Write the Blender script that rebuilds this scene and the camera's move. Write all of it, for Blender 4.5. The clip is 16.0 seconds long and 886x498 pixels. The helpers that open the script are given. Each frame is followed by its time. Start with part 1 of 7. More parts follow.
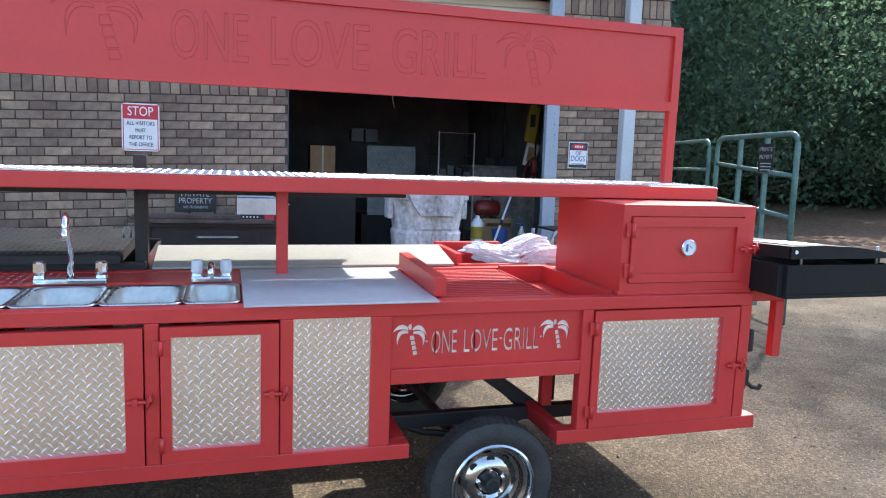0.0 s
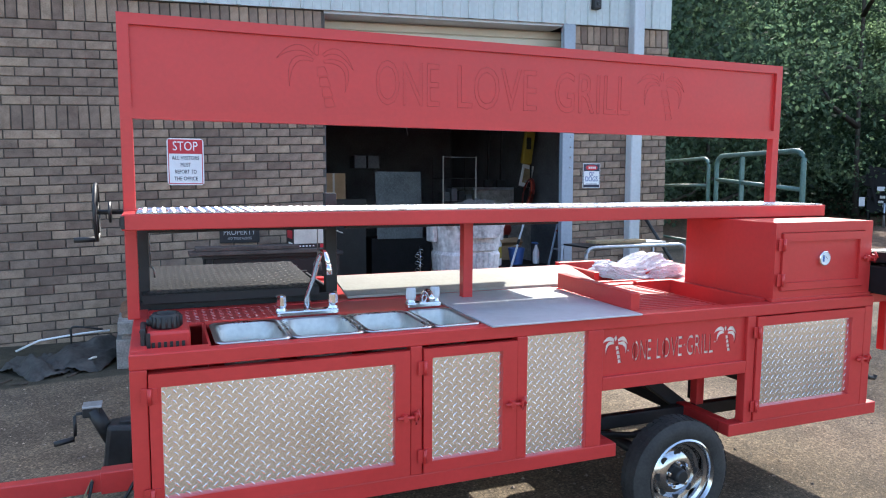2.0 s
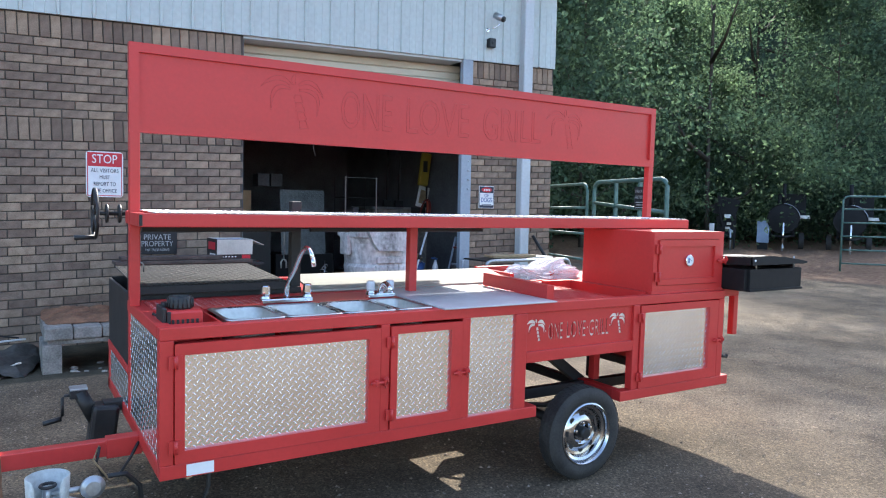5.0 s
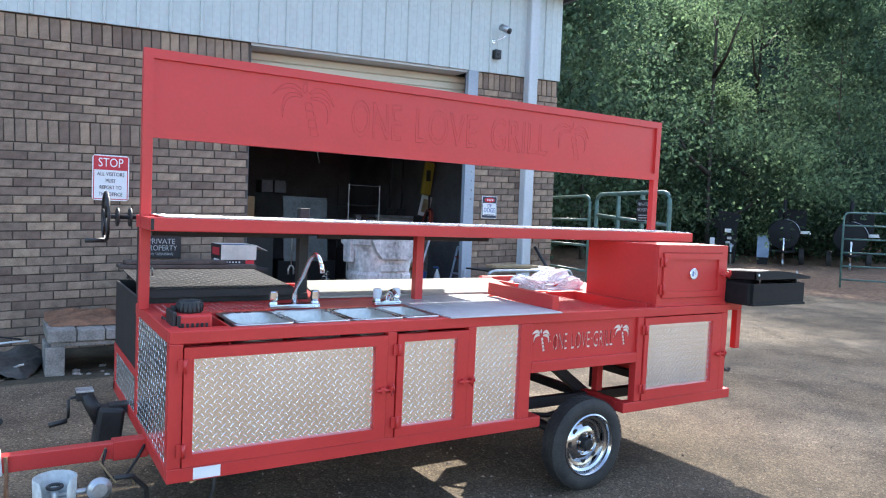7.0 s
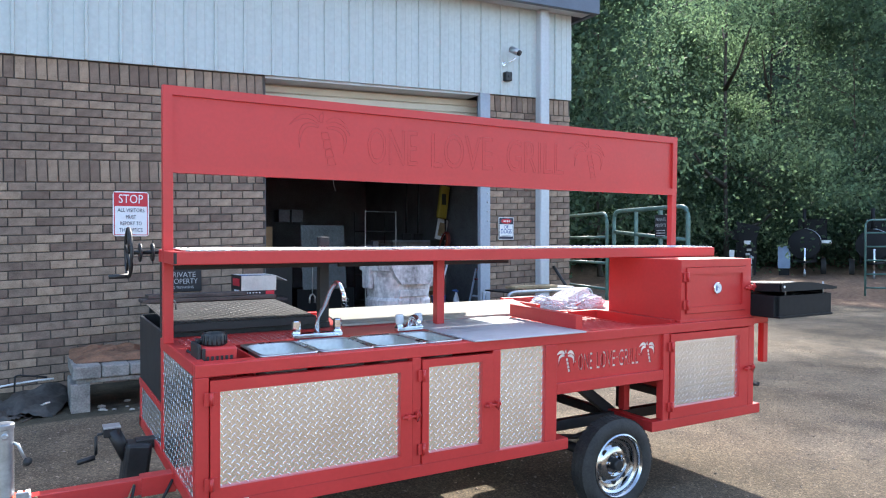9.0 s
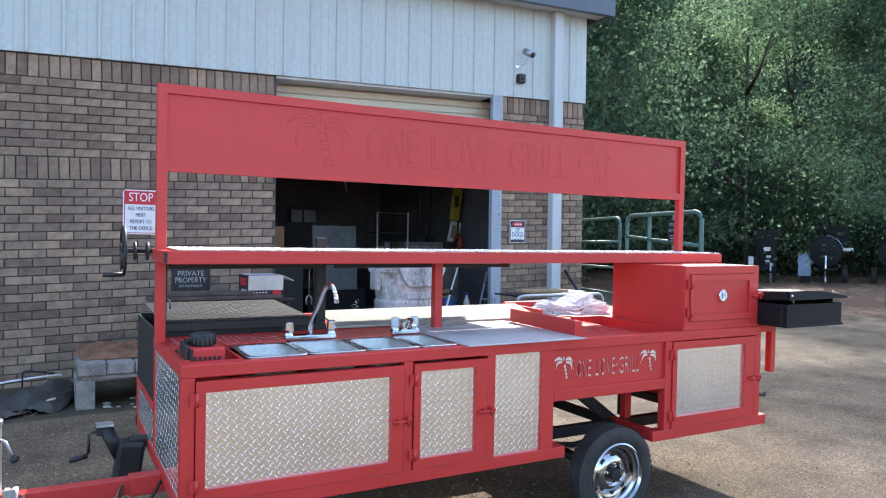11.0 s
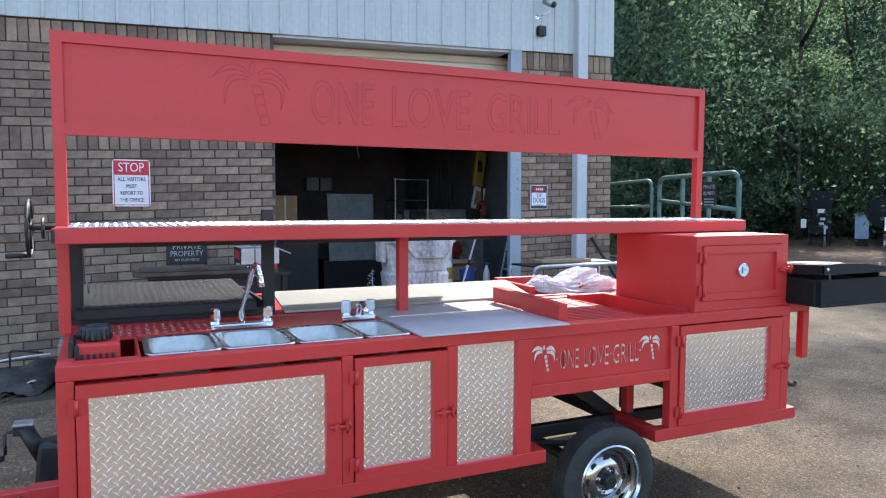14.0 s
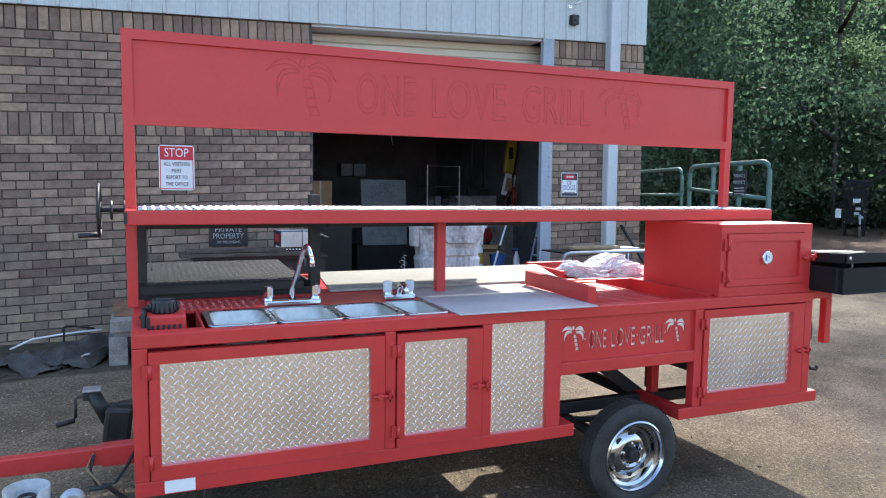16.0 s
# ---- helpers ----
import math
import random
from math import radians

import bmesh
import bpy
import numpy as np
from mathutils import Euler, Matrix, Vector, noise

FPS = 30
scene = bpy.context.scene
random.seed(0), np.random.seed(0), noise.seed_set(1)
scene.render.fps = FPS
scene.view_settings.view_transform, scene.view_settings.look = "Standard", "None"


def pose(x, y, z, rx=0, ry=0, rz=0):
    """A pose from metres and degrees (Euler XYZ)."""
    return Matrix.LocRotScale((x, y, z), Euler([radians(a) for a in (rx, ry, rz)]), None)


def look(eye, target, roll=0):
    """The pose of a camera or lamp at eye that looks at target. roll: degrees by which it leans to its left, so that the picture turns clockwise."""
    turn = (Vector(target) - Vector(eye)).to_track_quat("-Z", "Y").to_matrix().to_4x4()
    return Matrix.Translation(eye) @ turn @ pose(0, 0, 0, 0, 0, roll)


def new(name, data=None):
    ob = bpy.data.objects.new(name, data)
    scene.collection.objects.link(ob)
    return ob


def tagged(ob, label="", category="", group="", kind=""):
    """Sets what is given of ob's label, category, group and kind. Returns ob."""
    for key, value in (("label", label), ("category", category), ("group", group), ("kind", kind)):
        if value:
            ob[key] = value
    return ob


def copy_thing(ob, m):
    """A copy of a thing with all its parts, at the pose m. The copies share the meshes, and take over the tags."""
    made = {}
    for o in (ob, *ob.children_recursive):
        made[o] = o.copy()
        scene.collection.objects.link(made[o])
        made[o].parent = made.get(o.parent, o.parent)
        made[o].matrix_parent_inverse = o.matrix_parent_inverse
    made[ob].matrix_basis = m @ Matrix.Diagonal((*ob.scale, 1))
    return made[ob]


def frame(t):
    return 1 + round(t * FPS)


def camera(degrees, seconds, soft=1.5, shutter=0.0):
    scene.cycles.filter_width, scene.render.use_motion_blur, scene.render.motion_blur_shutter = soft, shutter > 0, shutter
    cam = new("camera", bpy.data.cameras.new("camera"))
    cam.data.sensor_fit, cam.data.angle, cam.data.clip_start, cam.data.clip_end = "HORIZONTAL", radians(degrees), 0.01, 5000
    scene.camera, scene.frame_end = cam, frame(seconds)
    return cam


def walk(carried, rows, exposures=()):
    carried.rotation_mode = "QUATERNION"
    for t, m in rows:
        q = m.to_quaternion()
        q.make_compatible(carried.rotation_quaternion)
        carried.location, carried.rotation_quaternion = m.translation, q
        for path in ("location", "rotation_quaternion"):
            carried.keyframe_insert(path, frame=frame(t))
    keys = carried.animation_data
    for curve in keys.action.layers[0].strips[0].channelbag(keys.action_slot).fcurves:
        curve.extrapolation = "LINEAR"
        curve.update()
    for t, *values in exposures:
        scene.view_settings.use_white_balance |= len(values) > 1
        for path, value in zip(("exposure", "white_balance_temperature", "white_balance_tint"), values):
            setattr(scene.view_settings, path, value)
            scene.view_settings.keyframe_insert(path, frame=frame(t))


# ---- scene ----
cam = camera(63.6, 16.0, soft=1.1)
PATH = [
    (0, (-0.044, 0.148, 1.621), (0.528, 2.045, 1.351), 2.1),
    (0.5, (-0.392, 0.152, 1.633), (0.259, 2.024, 1.368), 2.5),
    (1, (-0.747, 0.13, 1.669), (0.038, 1.953, 1.426), 3.0),
    (1.5, (-1.019, 0.238, 1.648), (-0.271, 2.08, 1.426), 1.6),
    (2, (-1.257, 0.212, 1.657), (-0.513, 2.056, 1.446), 0.4),
    (2.5, (-1.525, 0.138, 1.68), (-0.694, 1.953, 1.544), 0.4),
    (3, (-1.578, -0.014, 1.66), (-0.659, 1.758, 1.54), -0.1),
    (3.5, (-1.672, -0.167, 1.646), (-0.723, 1.589, 1.521), -0.1),
    (4, (-1.838, -0.217, 1.618), (-0.864, 1.525, 1.488), 0.2),
    (4.5, (-1.897, -0.25, 1.602), (-0.878, 1.465, 1.463), 0.9),
    (4.7, (-1.899, -0.254, 1.597), (-0.86, 1.449, 1.454), 1.2),
    (6.8, (-1.958, -0.257, 1.59), (-0.901, 1.436, 1.462), 2.7),
    (7, (-1.954, -0.256, 1.593), (-0.902, 1.441, 1.479), 2.6),
    (7.5, (-1.954, -0.24, 1.613), (-0.906, 1.462, 1.548), 2.0),
    (8, (-1.96, -0.234, 1.609), (-0.921, 1.475, 1.573), 1.0),
    (8.5, (-1.961, -0.231, 1.602), (-0.932, 1.483, 1.561), 0.4),
    (9, (-1.967, -0.24, 1.596), (-0.955, 1.484, 1.545), 0.4),
    (9.2, (-1.962, -0.242, 1.603), (-0.958, 1.487, 1.549), 0.6),
    (11.3, (-1.767, -0.253, 1.599), (-0.811, 1.503, 1.554), 1.2),
    (11.5, (-1.66, -0.248, 1.591), (-0.717, 1.514, 1.544), 1.1),
    (12, (-1.539, -0.226, 1.596), (-0.609, 1.544, 1.536), 1.0),
    (12.5, (-1.485, -0.134, 1.607), (-0.554, 1.634, 1.525), 0.8),
    (13, (-1.467, -0.002, 1.605), (-0.531, 1.762, 1.503), 0.4),
    (13.5, (-1.361, 0.054, 1.605), (-0.444, 1.826, 1.475), 0.1),
    (14, (-1.183, 0.071, 1.616), (-0.334, 1.876, 1.474), 0.3),
    (14.5, (-1.108, 0.061, 1.619), (-0.296, 1.883, 1.473), 1.0),
    (15, (-1.134, 0.028, 1.618), (-0.349, 1.862, 1.465), 1.2),
    (15.5, (-1.245, -0.048, 1.629), (-0.472, 1.79, 1.471), 1.2),
    (16, (-1.311, -0.109, 1.624), (-0.535, 1.725, 1.442), 0.8),
]
LIGHT = [(0.0, 1.93, 6200, 9), (4.0, 1.93, 6200, 9), (7.0, 2.1, 6200, 9), (9.0, 2.1, 6200, 9), (12.0, 1.96, 6200, 9), (16.0, 1.88, 6200, 9)]
walk(cam, [(t, look(eye, target, roll)) for t, eye, target, roll in PATH], LIGHT)

# ---- world, sun, exposure ----
SUN_AZ, SUN_EL = 47.0, 40.5          # degrees clockwise from +y, and above the horizon
world = bpy.data.worlds.new("sky")
scene.world = world
world.use_nodes = True
wn, wl = world.node_tree.nodes, world.node_tree.links
sky = wn.new("ShaderNodeTexSky")
sky.sky_type, sky.sun_disc = "NISHITA", False
sky.sun_elevation, sky.sun_rotation = radians(SUN_EL), radians(SUN_AZ)
sky.air_density, sky.dust_density, sky.ozone_density = 1.0, 2.0, 1.0
wn["Background"].inputs["Strength"].default_value = 0.15
wl.new(sky.outputs["Color"], wn["Background"].inputs["Color"])
sun_way = Vector((math.sin(radians(SUN_AZ)) * math.cos(radians(SUN_EL)), math.cos(radians(SUN_AZ)) * math.cos(radians(SUN_EL)), math.sin(radians(SUN_EL))))
sun = new("sun", bpy.data.lights.new("sun", "SUN"))
sun.data.energy, sun.data.angle, sun.data.color = 2.5, radians(0.6), (1.0, 0.93, 0.83)
sun.matrix_world = look(sun_way * 60, (0, 0, 0))


# ---- materials ----
def material(name, colour, rough=0.5, metal=0.0, spread=0.12, scale=6.0, fine=60.0, bump=0.05, spec=0.5, second=None, rough_spread=0.1,
             random_value="", tones=None, streak=1.0, bump_far=0.002, alpha=1.0):
    """A surface with stains at two scales, fine relief and uneven gloss."""
    m = bpy.data.materials.new(name)
    m.use_nodes = True
    n, l = m.node_tree.nodes, m.node_tree.links
    b = n["Principled BSDF"]
    co = n.new("ShaderNodeTexCoord")
    mp = n.new("ShaderNodeMapping")
    mp.inputs["Scale"].default_value = (1, 1, streak)
    l.new(co.outputs["Object"], mp.inputs["Vector"])
    big = n.new("ShaderNodeTexNoise")
    big.inputs["Scale"].default_value, big.inputs["Detail"].default_value, big.inputs["Roughness"].default_value = scale, 6, 0.6
    small = n.new("ShaderNodeTexNoise")
    small.inputs["Scale"].default_value, small.inputs["Detail"].default_value = fine, 4
    l.new(mp.outputs["Vector"], big.inputs["Vector"])
    l.new(co.outputs["Object"], small.inputs["Vector"])
    ramp = n.new("ShaderNodeValToRGB")
    dark = [c * (1 - spread * 1.6) for c in colour]
    light = list(second) if second else [min(1, c * (1 + spread)) for c in colour]
    ramp.color_ramp.elements[0].position, ramp.color_ramp.elements[1].position = 0.32, 0.68
    ramp.color_ramp.elements[0].color, ramp.color_ramp.elements[1].color = (*dark, 1), (*light, 1)
    mix = n.new("ShaderNodeMath")
    mix.operation = "MULTIPLY_ADD"
    mix.inputs[1].default_value = 0.35
    l.new(small.outputs["Fac"], mix.inputs[0])
    half = n.new("ShaderNodeMath")
    half.operation, half.inputs[1].default_value = "MULTIPLY", 0.65
    l.new(big.outputs["Fac"], half.inputs[0])
    l.new(half.outputs[0], mix.inputs[2])
    l.new(mix.outputs[0], ramp.inputs["Fac"])
    out = ramp.outputs["Color"]
    if random_value:
        if random_value == "object":
            src = n.new("ShaderNodeObjectInfo").outputs["Random"]
        else:
            src = n.new("ShaderNodeNewGeometry").outputs["Random Per Island"]
        tone = n.new("ShaderNodeValToRGB")
        steps = tones or ((0.5, 0.49, 0.52), (0.85, 0.82, 0.82), (1.1, 1.0, 0.95), (1.5, 1.42, 1.3))
        tone.color_ramp.elements[0].color, tone.color_ramp.elements[1].color = (*steps[0], 1), (*steps[3], 1)
        tone.color_ramp.elements.new(0.4).color = (*steps[1], 1)
        tone.color_ramp.elements.new(0.75).color = (*steps[2], 1)
        l.new(src, tone.inputs["Fac"])
        mul = n.new("ShaderNodeMix")
        mul.data_type, mul.blend_type = "RGBA", "MULTIPLY"
        mul.inputs["Factor"].default_value = 1.0
        l.new(out, mul.inputs["A"])
        l.new(tone.outputs["Color"], mul.inputs["B"])
        out = mul.outputs["Result"]
    l.new(out, b.inputs["Base Color"])
    b.inputs["Metallic"].default_value = metal
    b.inputs["Specular IOR Level"].default_value = spec
    rr = n.new("ShaderNodeMapRange")
    rr.inputs["To Min"].default_value, rr.inputs["To Max"].default_value = max(0.02, rough - rough_spread), min(1, rough + rough_spread)
    l.new(big.outputs["Fac"], rr.inputs["Value"])
    l.new(rr.outputs["Result"], b.inputs["Roughness"])
    if bump:
        bp = n.new("ShaderNodeBump")
        bp.inputs["Strength"].default_value, bp.inputs["Distance"].default_value = bump, bump_far
        l.new(small.outputs["Fac"], bp.inputs["Height"])
        l.new(bp.outputs["Normal"], b.inputs["Normal"])
    b.inputs["Alpha"].default_value = alpha
    return m


RED = material("red_enamel", (0.56, 0.037, 0.034), 0.38, spread=0.07, scale=2.0, fine=45, bump=0.12, spec=0.5, rough_spread=0.12)
# darker red: the shadow line along a cut, put into colour
RED_LINE = material("red_cut_shade", (0.42, 0.028, 0.025), 0.5, scale=8)
ALU = material("tread_aluminium", (0.91, 0.91, 0.915), 0.22, metal=1.0, spread=0.06, scale=4, fine=30, bump=0.05)
STEEL = material("stainless_steel", (0.52, 0.53, 0.54), 0.28, metal=1.0, spread=0.06, scale=5, fine=80, bump=0.05)
CHROME = material("chrome", (0.82, 0.82, 0.82), 0.07, metal=1.0, spread=0.04, scale=9, bump=0.0, rough_spread=0.04)
WORN_CHROME = material("worn_chrome", (0.50, 0.50, 0.51), 0.14, metal=1.0, spread=0.12, scale=14, fine=70, bump=0.05, rough_spread=0.08)
# black lifted towards grey, with the haze over the heap put in
TARP = material("haze_lifted_black", (0.045, 0.043, 0.038), 0.7, spread=0.4, scale=6, fine=30, bump=0.2, second=(0.09, 0.085, 0.075))
BLUE_GREY = material("blue_grey_board", (0.22, 0.28, 0.38), 0.5, spread=0.15, scale=4)
DARK_WOOD = material("dark_weathered_wood", (0.085, 0.062, 0.052), 0.8, spread=0.4, scale=5, fine=50, bump=0.4)
CYLINDER = material("scuffed_pale_enamel", (0.55, 0.57, 0.55), 0.45, spread=0.25, scale=9, fine=60, bump=0.05)
PEBBLE = material("loose_pebbles", (0.30, 0.25, 0.20), 0.85, spread=0.3, scale=30, fine=90, bump=0.2, random_value="island")
BASIN_STEEL = material("satin_basin_steel", (0.64, 0.64, 0.585), 0.5, metal=0.7, spread=0.12, scale=7, fine=60, bump=0.05)
# near-white lug tops: the sky's glint put into their colour
GLINT_LUGS = material("bright_glint_lugs", (0.82, 0.74, 0.72), 0.4, spread=0.1, scale=30)
# lugs painted lighter than the black plate for their glint
GREY_LUGS = material("grey_glint_lugs", (0.038, 0.037, 0.036), 0.8, spec=0.05, spread=0.4, scale=5, fine=60)
ALU_DULL = material("weathered_aluminium", (0.66, 0.66, 0.67), 0.27, metal=1.0, spread=0.12, scale=6, fine=40, bump=0.05)
DULL_PLATE = material("dull_steel_plate", (0.13, 0.14, 0.145), 0.5, metal=0.6, spread=0.3, scale=3, fine=30, bump=0.1)
MATT_BLACK = material("sooty_black_steel", (0.012, 0.012, 0.013), 0.65, spread=0.3, scale=3, fine=30, bump=0.1, spec=0.25)
BLACK = material("black_enamel", (0.018, 0.018, 0.019), 0.5, spread=0.3, scale=5, fine=40, bump=0.15)
BLACK_PLATE = material("black_tread_plate", (0.026, 0.0255, 0.025), 0.5, spread=0.4, scale=5, fine=40, bump=0.2, spec=0.2)
RUBBER = material("tyre_rubber", (0.022, 0.021, 0.021), 0.75, spread=0.35, scale=9, fine=90, bump=0.3, second=(0.05, 0.046, 0.042))
PLATE = material("pale_steel_plate", (0.50, 0.525, 0.555), 0.45, metal=0.3, spread=0.1, scale=3, fine=25, bump=0.06)
BOARD = material("cream_cutting_board", (0.36, 0.355, 0.315), 0.7, spread=0.08, spec=0.15, scale=4, fine=60, bump=0.1)
# pale colour for the light seen through the cut letters and palms
LIT_INSIDE = material("pale_lit_inside", (0.88, 0.80, 0.70), 0.6, spread=0.15, scale=18)
WORN_WHITE = material("worn_white_print", (0.42, 0.42, 0.42), 0.6, spread=0.3, scale=20, fine=80)
WHITE = material("white_enamel", (0.80, 0.80, 0.80), 0.4, spread=0.05, scale=7, bump=0.03)
SIGN_RED = material("sign_red", (0.55, 0.02, 0.035), 0.4, spread=0.06, bump=0.02)
SIGN_INK = material("sign_ink", (0.03, 0.035, 0.06), 0.5, spread=0.1, bump=0.0)
SIDING = material("siding_steel", (0.50, 0.545, 0.53), 0.45, spread=0.12, scale=1.6, fine=20, bump=0.04, streak=0.15)
TRIM = material("trim_steel", (0.53, 0.56, 0.58), 0.45, spread=0.1, scale=2.5, fine=30, bump=0.05, streak=0.2)
JAMB = material("grey_blue_channel", (0.33, 0.38, 0.44), 0.45, spread=0.12, scale=3, fine=30, bump=0.05, streak=0.3)
FASCIA = material("slate_blue_fascia", (0.10, 0.12, 0.16), 0.4, spread=0.12, scale=3, bump=0.04)
MORTAR = material("mortar", (0.055, 0.048, 0.042), 0.95, second=(0.15, 0.13, 0.11), spread=0.25, scale=2.2, fine=120, bump=0.5, bump_far=0.004)
BRICK_TONES = ((0.60, 0.53, 0.51), (0.88, 0.83, 0.80), (1.08, 1.01, 0.93), (1.32, 1.24, 1.12))
BRICK = material("brown_brick", (0.28, 0.205, 0.152), 0.85, spread=0.3, scale=9, fine=110, bump=0.8, second=(0.36, 0.278, 0.216), random_value="object", tones=BRICK_TONES, bump_far=0.003)
BRICK_JOINED = material("brown_brick_joined", (0.28, 0.205, 0.152), 0.85, spread=0.3, scale=9, fine=110, bump=0.8, second=(0.36, 0.278, 0.216), random_value="island", tones=BRICK_TONES, bump_far=0.003)
ROLLER = material("cream_roller_door", (0.62, 0.57, 0.45), 0.45, spread=0.08, scale=2, bump=0.05)
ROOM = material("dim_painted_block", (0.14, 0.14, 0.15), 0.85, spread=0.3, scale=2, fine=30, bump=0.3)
CONCRETE = material("concrete", (0.28, 0.262, 0.235), 0.85, spread=0.4, scale=6, fine=70, bump=0.5, bump_far=0.004)
GALV = material("galvanised_steel", (0.45, 0.47, 0.49), 0.4, metal=0.8, spread=0.2, scale=12, fine=60, bump=0.08)
GREEN = material("green_gate_paint", (0.06, 0.15, 0.13), 0.45, spread=0.25, scale=6, fine=50, bump=0.1, second=(0.13, 0.24, 0.21))
BIN = material("weathered_grey_plastic", (0.55, 0.53, 0.53), 0.55, spread=0.5, scale=6, fine=25, bump=0.15, streak=0.12)
CARD = material("cardboard", (0.42, 0.27, 0.15), 0.85, spread=0.15, scale=5, bump=0.1)
PALE_CARD = material("pale_carton", (0.62, 0.58, 0.52), 0.8, spread=0.12, scale=5, bump=0.1)
YELLOW = material("yellow_bag", (0.36, 0.26, 0.03), 0.6, spread=0.2, scale=5)
ORANGE = material("orange_plastic", (0.60, 0.08, 0.03), 0.5, spread=0.2, scale=8)
DARK_RED = material("dull_red_paint", (0.20, 0.022, 0.016), 0.45, spread=0.3, scale=6, fine=40)
BLUE = material("blue_plastic", (0.05, 0.12, 0.35), 0.5, spread=0.2, scale=8)
WOOD = material("weathered_wood", (0.34, 0.25, 0.14), 0.8, spread=0.3, scale=7, fine=50, bump=0.4)
BARK = material("bark", (0.075, 0.06, 0.046), 0.9, spread=0.4, scale=5, fine=30, bump=0.8, bump_far=0.02, streak=0.25)
RUST = material("rusty_steel", (0.22, 0.11, 0.06), 0.85, spread=0.4, scale=7, fine=50, bump=0.4)


def glass_like(name, colour, rough, transmission=1.0):
    m = bpy.data.materials.new(name)
    m.use_nodes = True
    b = m.node_tree.nodes["Principled BSDF"]
    b.inputs["Base Color"].default_value = (*colour, 1)
    b.inputs["Roughness"].default_value, b.inputs["Transmission Weight"].default_value, b.inputs["IOR"].default_value = rough, transmission, 1.45
    return m


ACRYLIC = glass_like("clear_acrylic", (0.80, 0.83, 0.87), 0.15, 0.3)


def film_material():
    """Thin crumpled plastic film: mostly clear, milky and shiny along its folds."""
    m = bpy.data.materials.new("plastic_film")
    m.use_nodes = True
    n, l = m.node_tree.nodes, m.node_tree.links
    b = n["Principled BSDF"]
    b.inputs["Base Color"].default_value = (0.86, 0.92, 1.0, 1)
    b.inputs["Roughness"].default_value, b.inputs["Specular IOR Level"].default_value = 0.10, 0.9
    no = n.new("ShaderNodeTexNoise")
    no.inputs["Scale"].default_value, no.inputs["Detail"].default_value = 20, 9
    rr = n.new("ShaderNodeMapRange")
    rr.inputs["From Min"].default_value, rr.inputs["From Max"].default_value = 0.42, 0.66
    rr.inputs["To Min"].default_value, rr.inputs["To Max"].default_value = 0.80, 0.98
    l.new(no.outputs["Fac"], rr.inputs["Value"])
    l.new(rr.outputs["Result"], b.inputs["Alpha"])
    crease = n.new("ShaderNodeTexNoise")
    crease.inputs["Scale"].default_value, crease.inputs["Detail"].default_value = 38, 6
    bp = n.new("ShaderNodeBump")
    bp.inputs["Strength"].default_value, bp.inputs["Distance"].default_value = 0.9, 0.02
    l.new(crease.outputs["Fac"], bp.inputs["Height"])
    l.new(bp.outputs["Normal"], b.inputs["Normal"])
    glow = n.new("ShaderNodeBsdfTranslucent")
    glow.inputs["Color"].default_value = (0.80, 0.88, 1.0, 1)
    l.new(bp.outputs["Normal"], glow.inputs["Normal"])
    thin = n.new("ShaderNodeMixShader")
    thin.inputs["Fac"].default_value = 0.3
    l.new(b.outputs["BSDF"], thin.inputs[1])
    l.new(glow.outputs["BSDF"], thin.inputs[2])
    l.new(thin.outputs["Shader"], n["Material Output"].inputs["Surface"])
    return m


FILM = film_material()


def leaf_material(name, colour, second):
    m = material(name, colour, 0.6, spread=0.3, scale=0.35, fine=3.0, bump=0.0, second=second, random_value="island", spec=0.15,
                 tones=((0.65, 0.65, 0.66), (0.9, 0.9, 0.9), (1.05, 1.05, 1.0), (1.3, 1.28, 1.15)))
    b = m.node_tree.nodes["Principled BSDF"]
    b.inputs["Subsurface Weight"].default_value = 0.0
    n, l = m.node_tree.nodes, m.node_tree.links
    tr = n.new("ShaderNodeBsdfTranslucent")
    src = b.inputs["Base Color"].links[0].from_socket
    thin = n.new("ShaderNodeMix")
    thin.data_type, thin.blend_type = "RGBA", "MULTIPLY"
    thin.inputs["Factor"].default_value = 1.0
    thin.inputs["B"].default_value = (1.35, 1.6, 1.4, 1)
    l.new(src, thin.inputs["A"])
    l.new(thin.outputs["Result"], tr.inputs["Color"])
    mx = n.new("ShaderNodeMixShader")
    mx.inputs["Fac"].default_value = 0.7
    l.new(b.outputs["BSDF"], mx.inputs[1])
    l.new(tr.outputs["BSDF"], mx.inputs[2])
    l.new(mx.outputs["Shader"], n["Material Output"].inputs["Surface"])
    return m


LEAF = leaf_material("broad_leaves", (0.105, 0.150, 0.104), (0.195, 0.25, 0.155))
LEAF_DARK = leaf_material("dark_leaves", (0.075, 0.112, 0.085), (0.13, 0.178, 0.12))

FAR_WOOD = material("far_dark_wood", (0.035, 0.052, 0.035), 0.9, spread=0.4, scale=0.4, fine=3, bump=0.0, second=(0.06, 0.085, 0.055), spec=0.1)


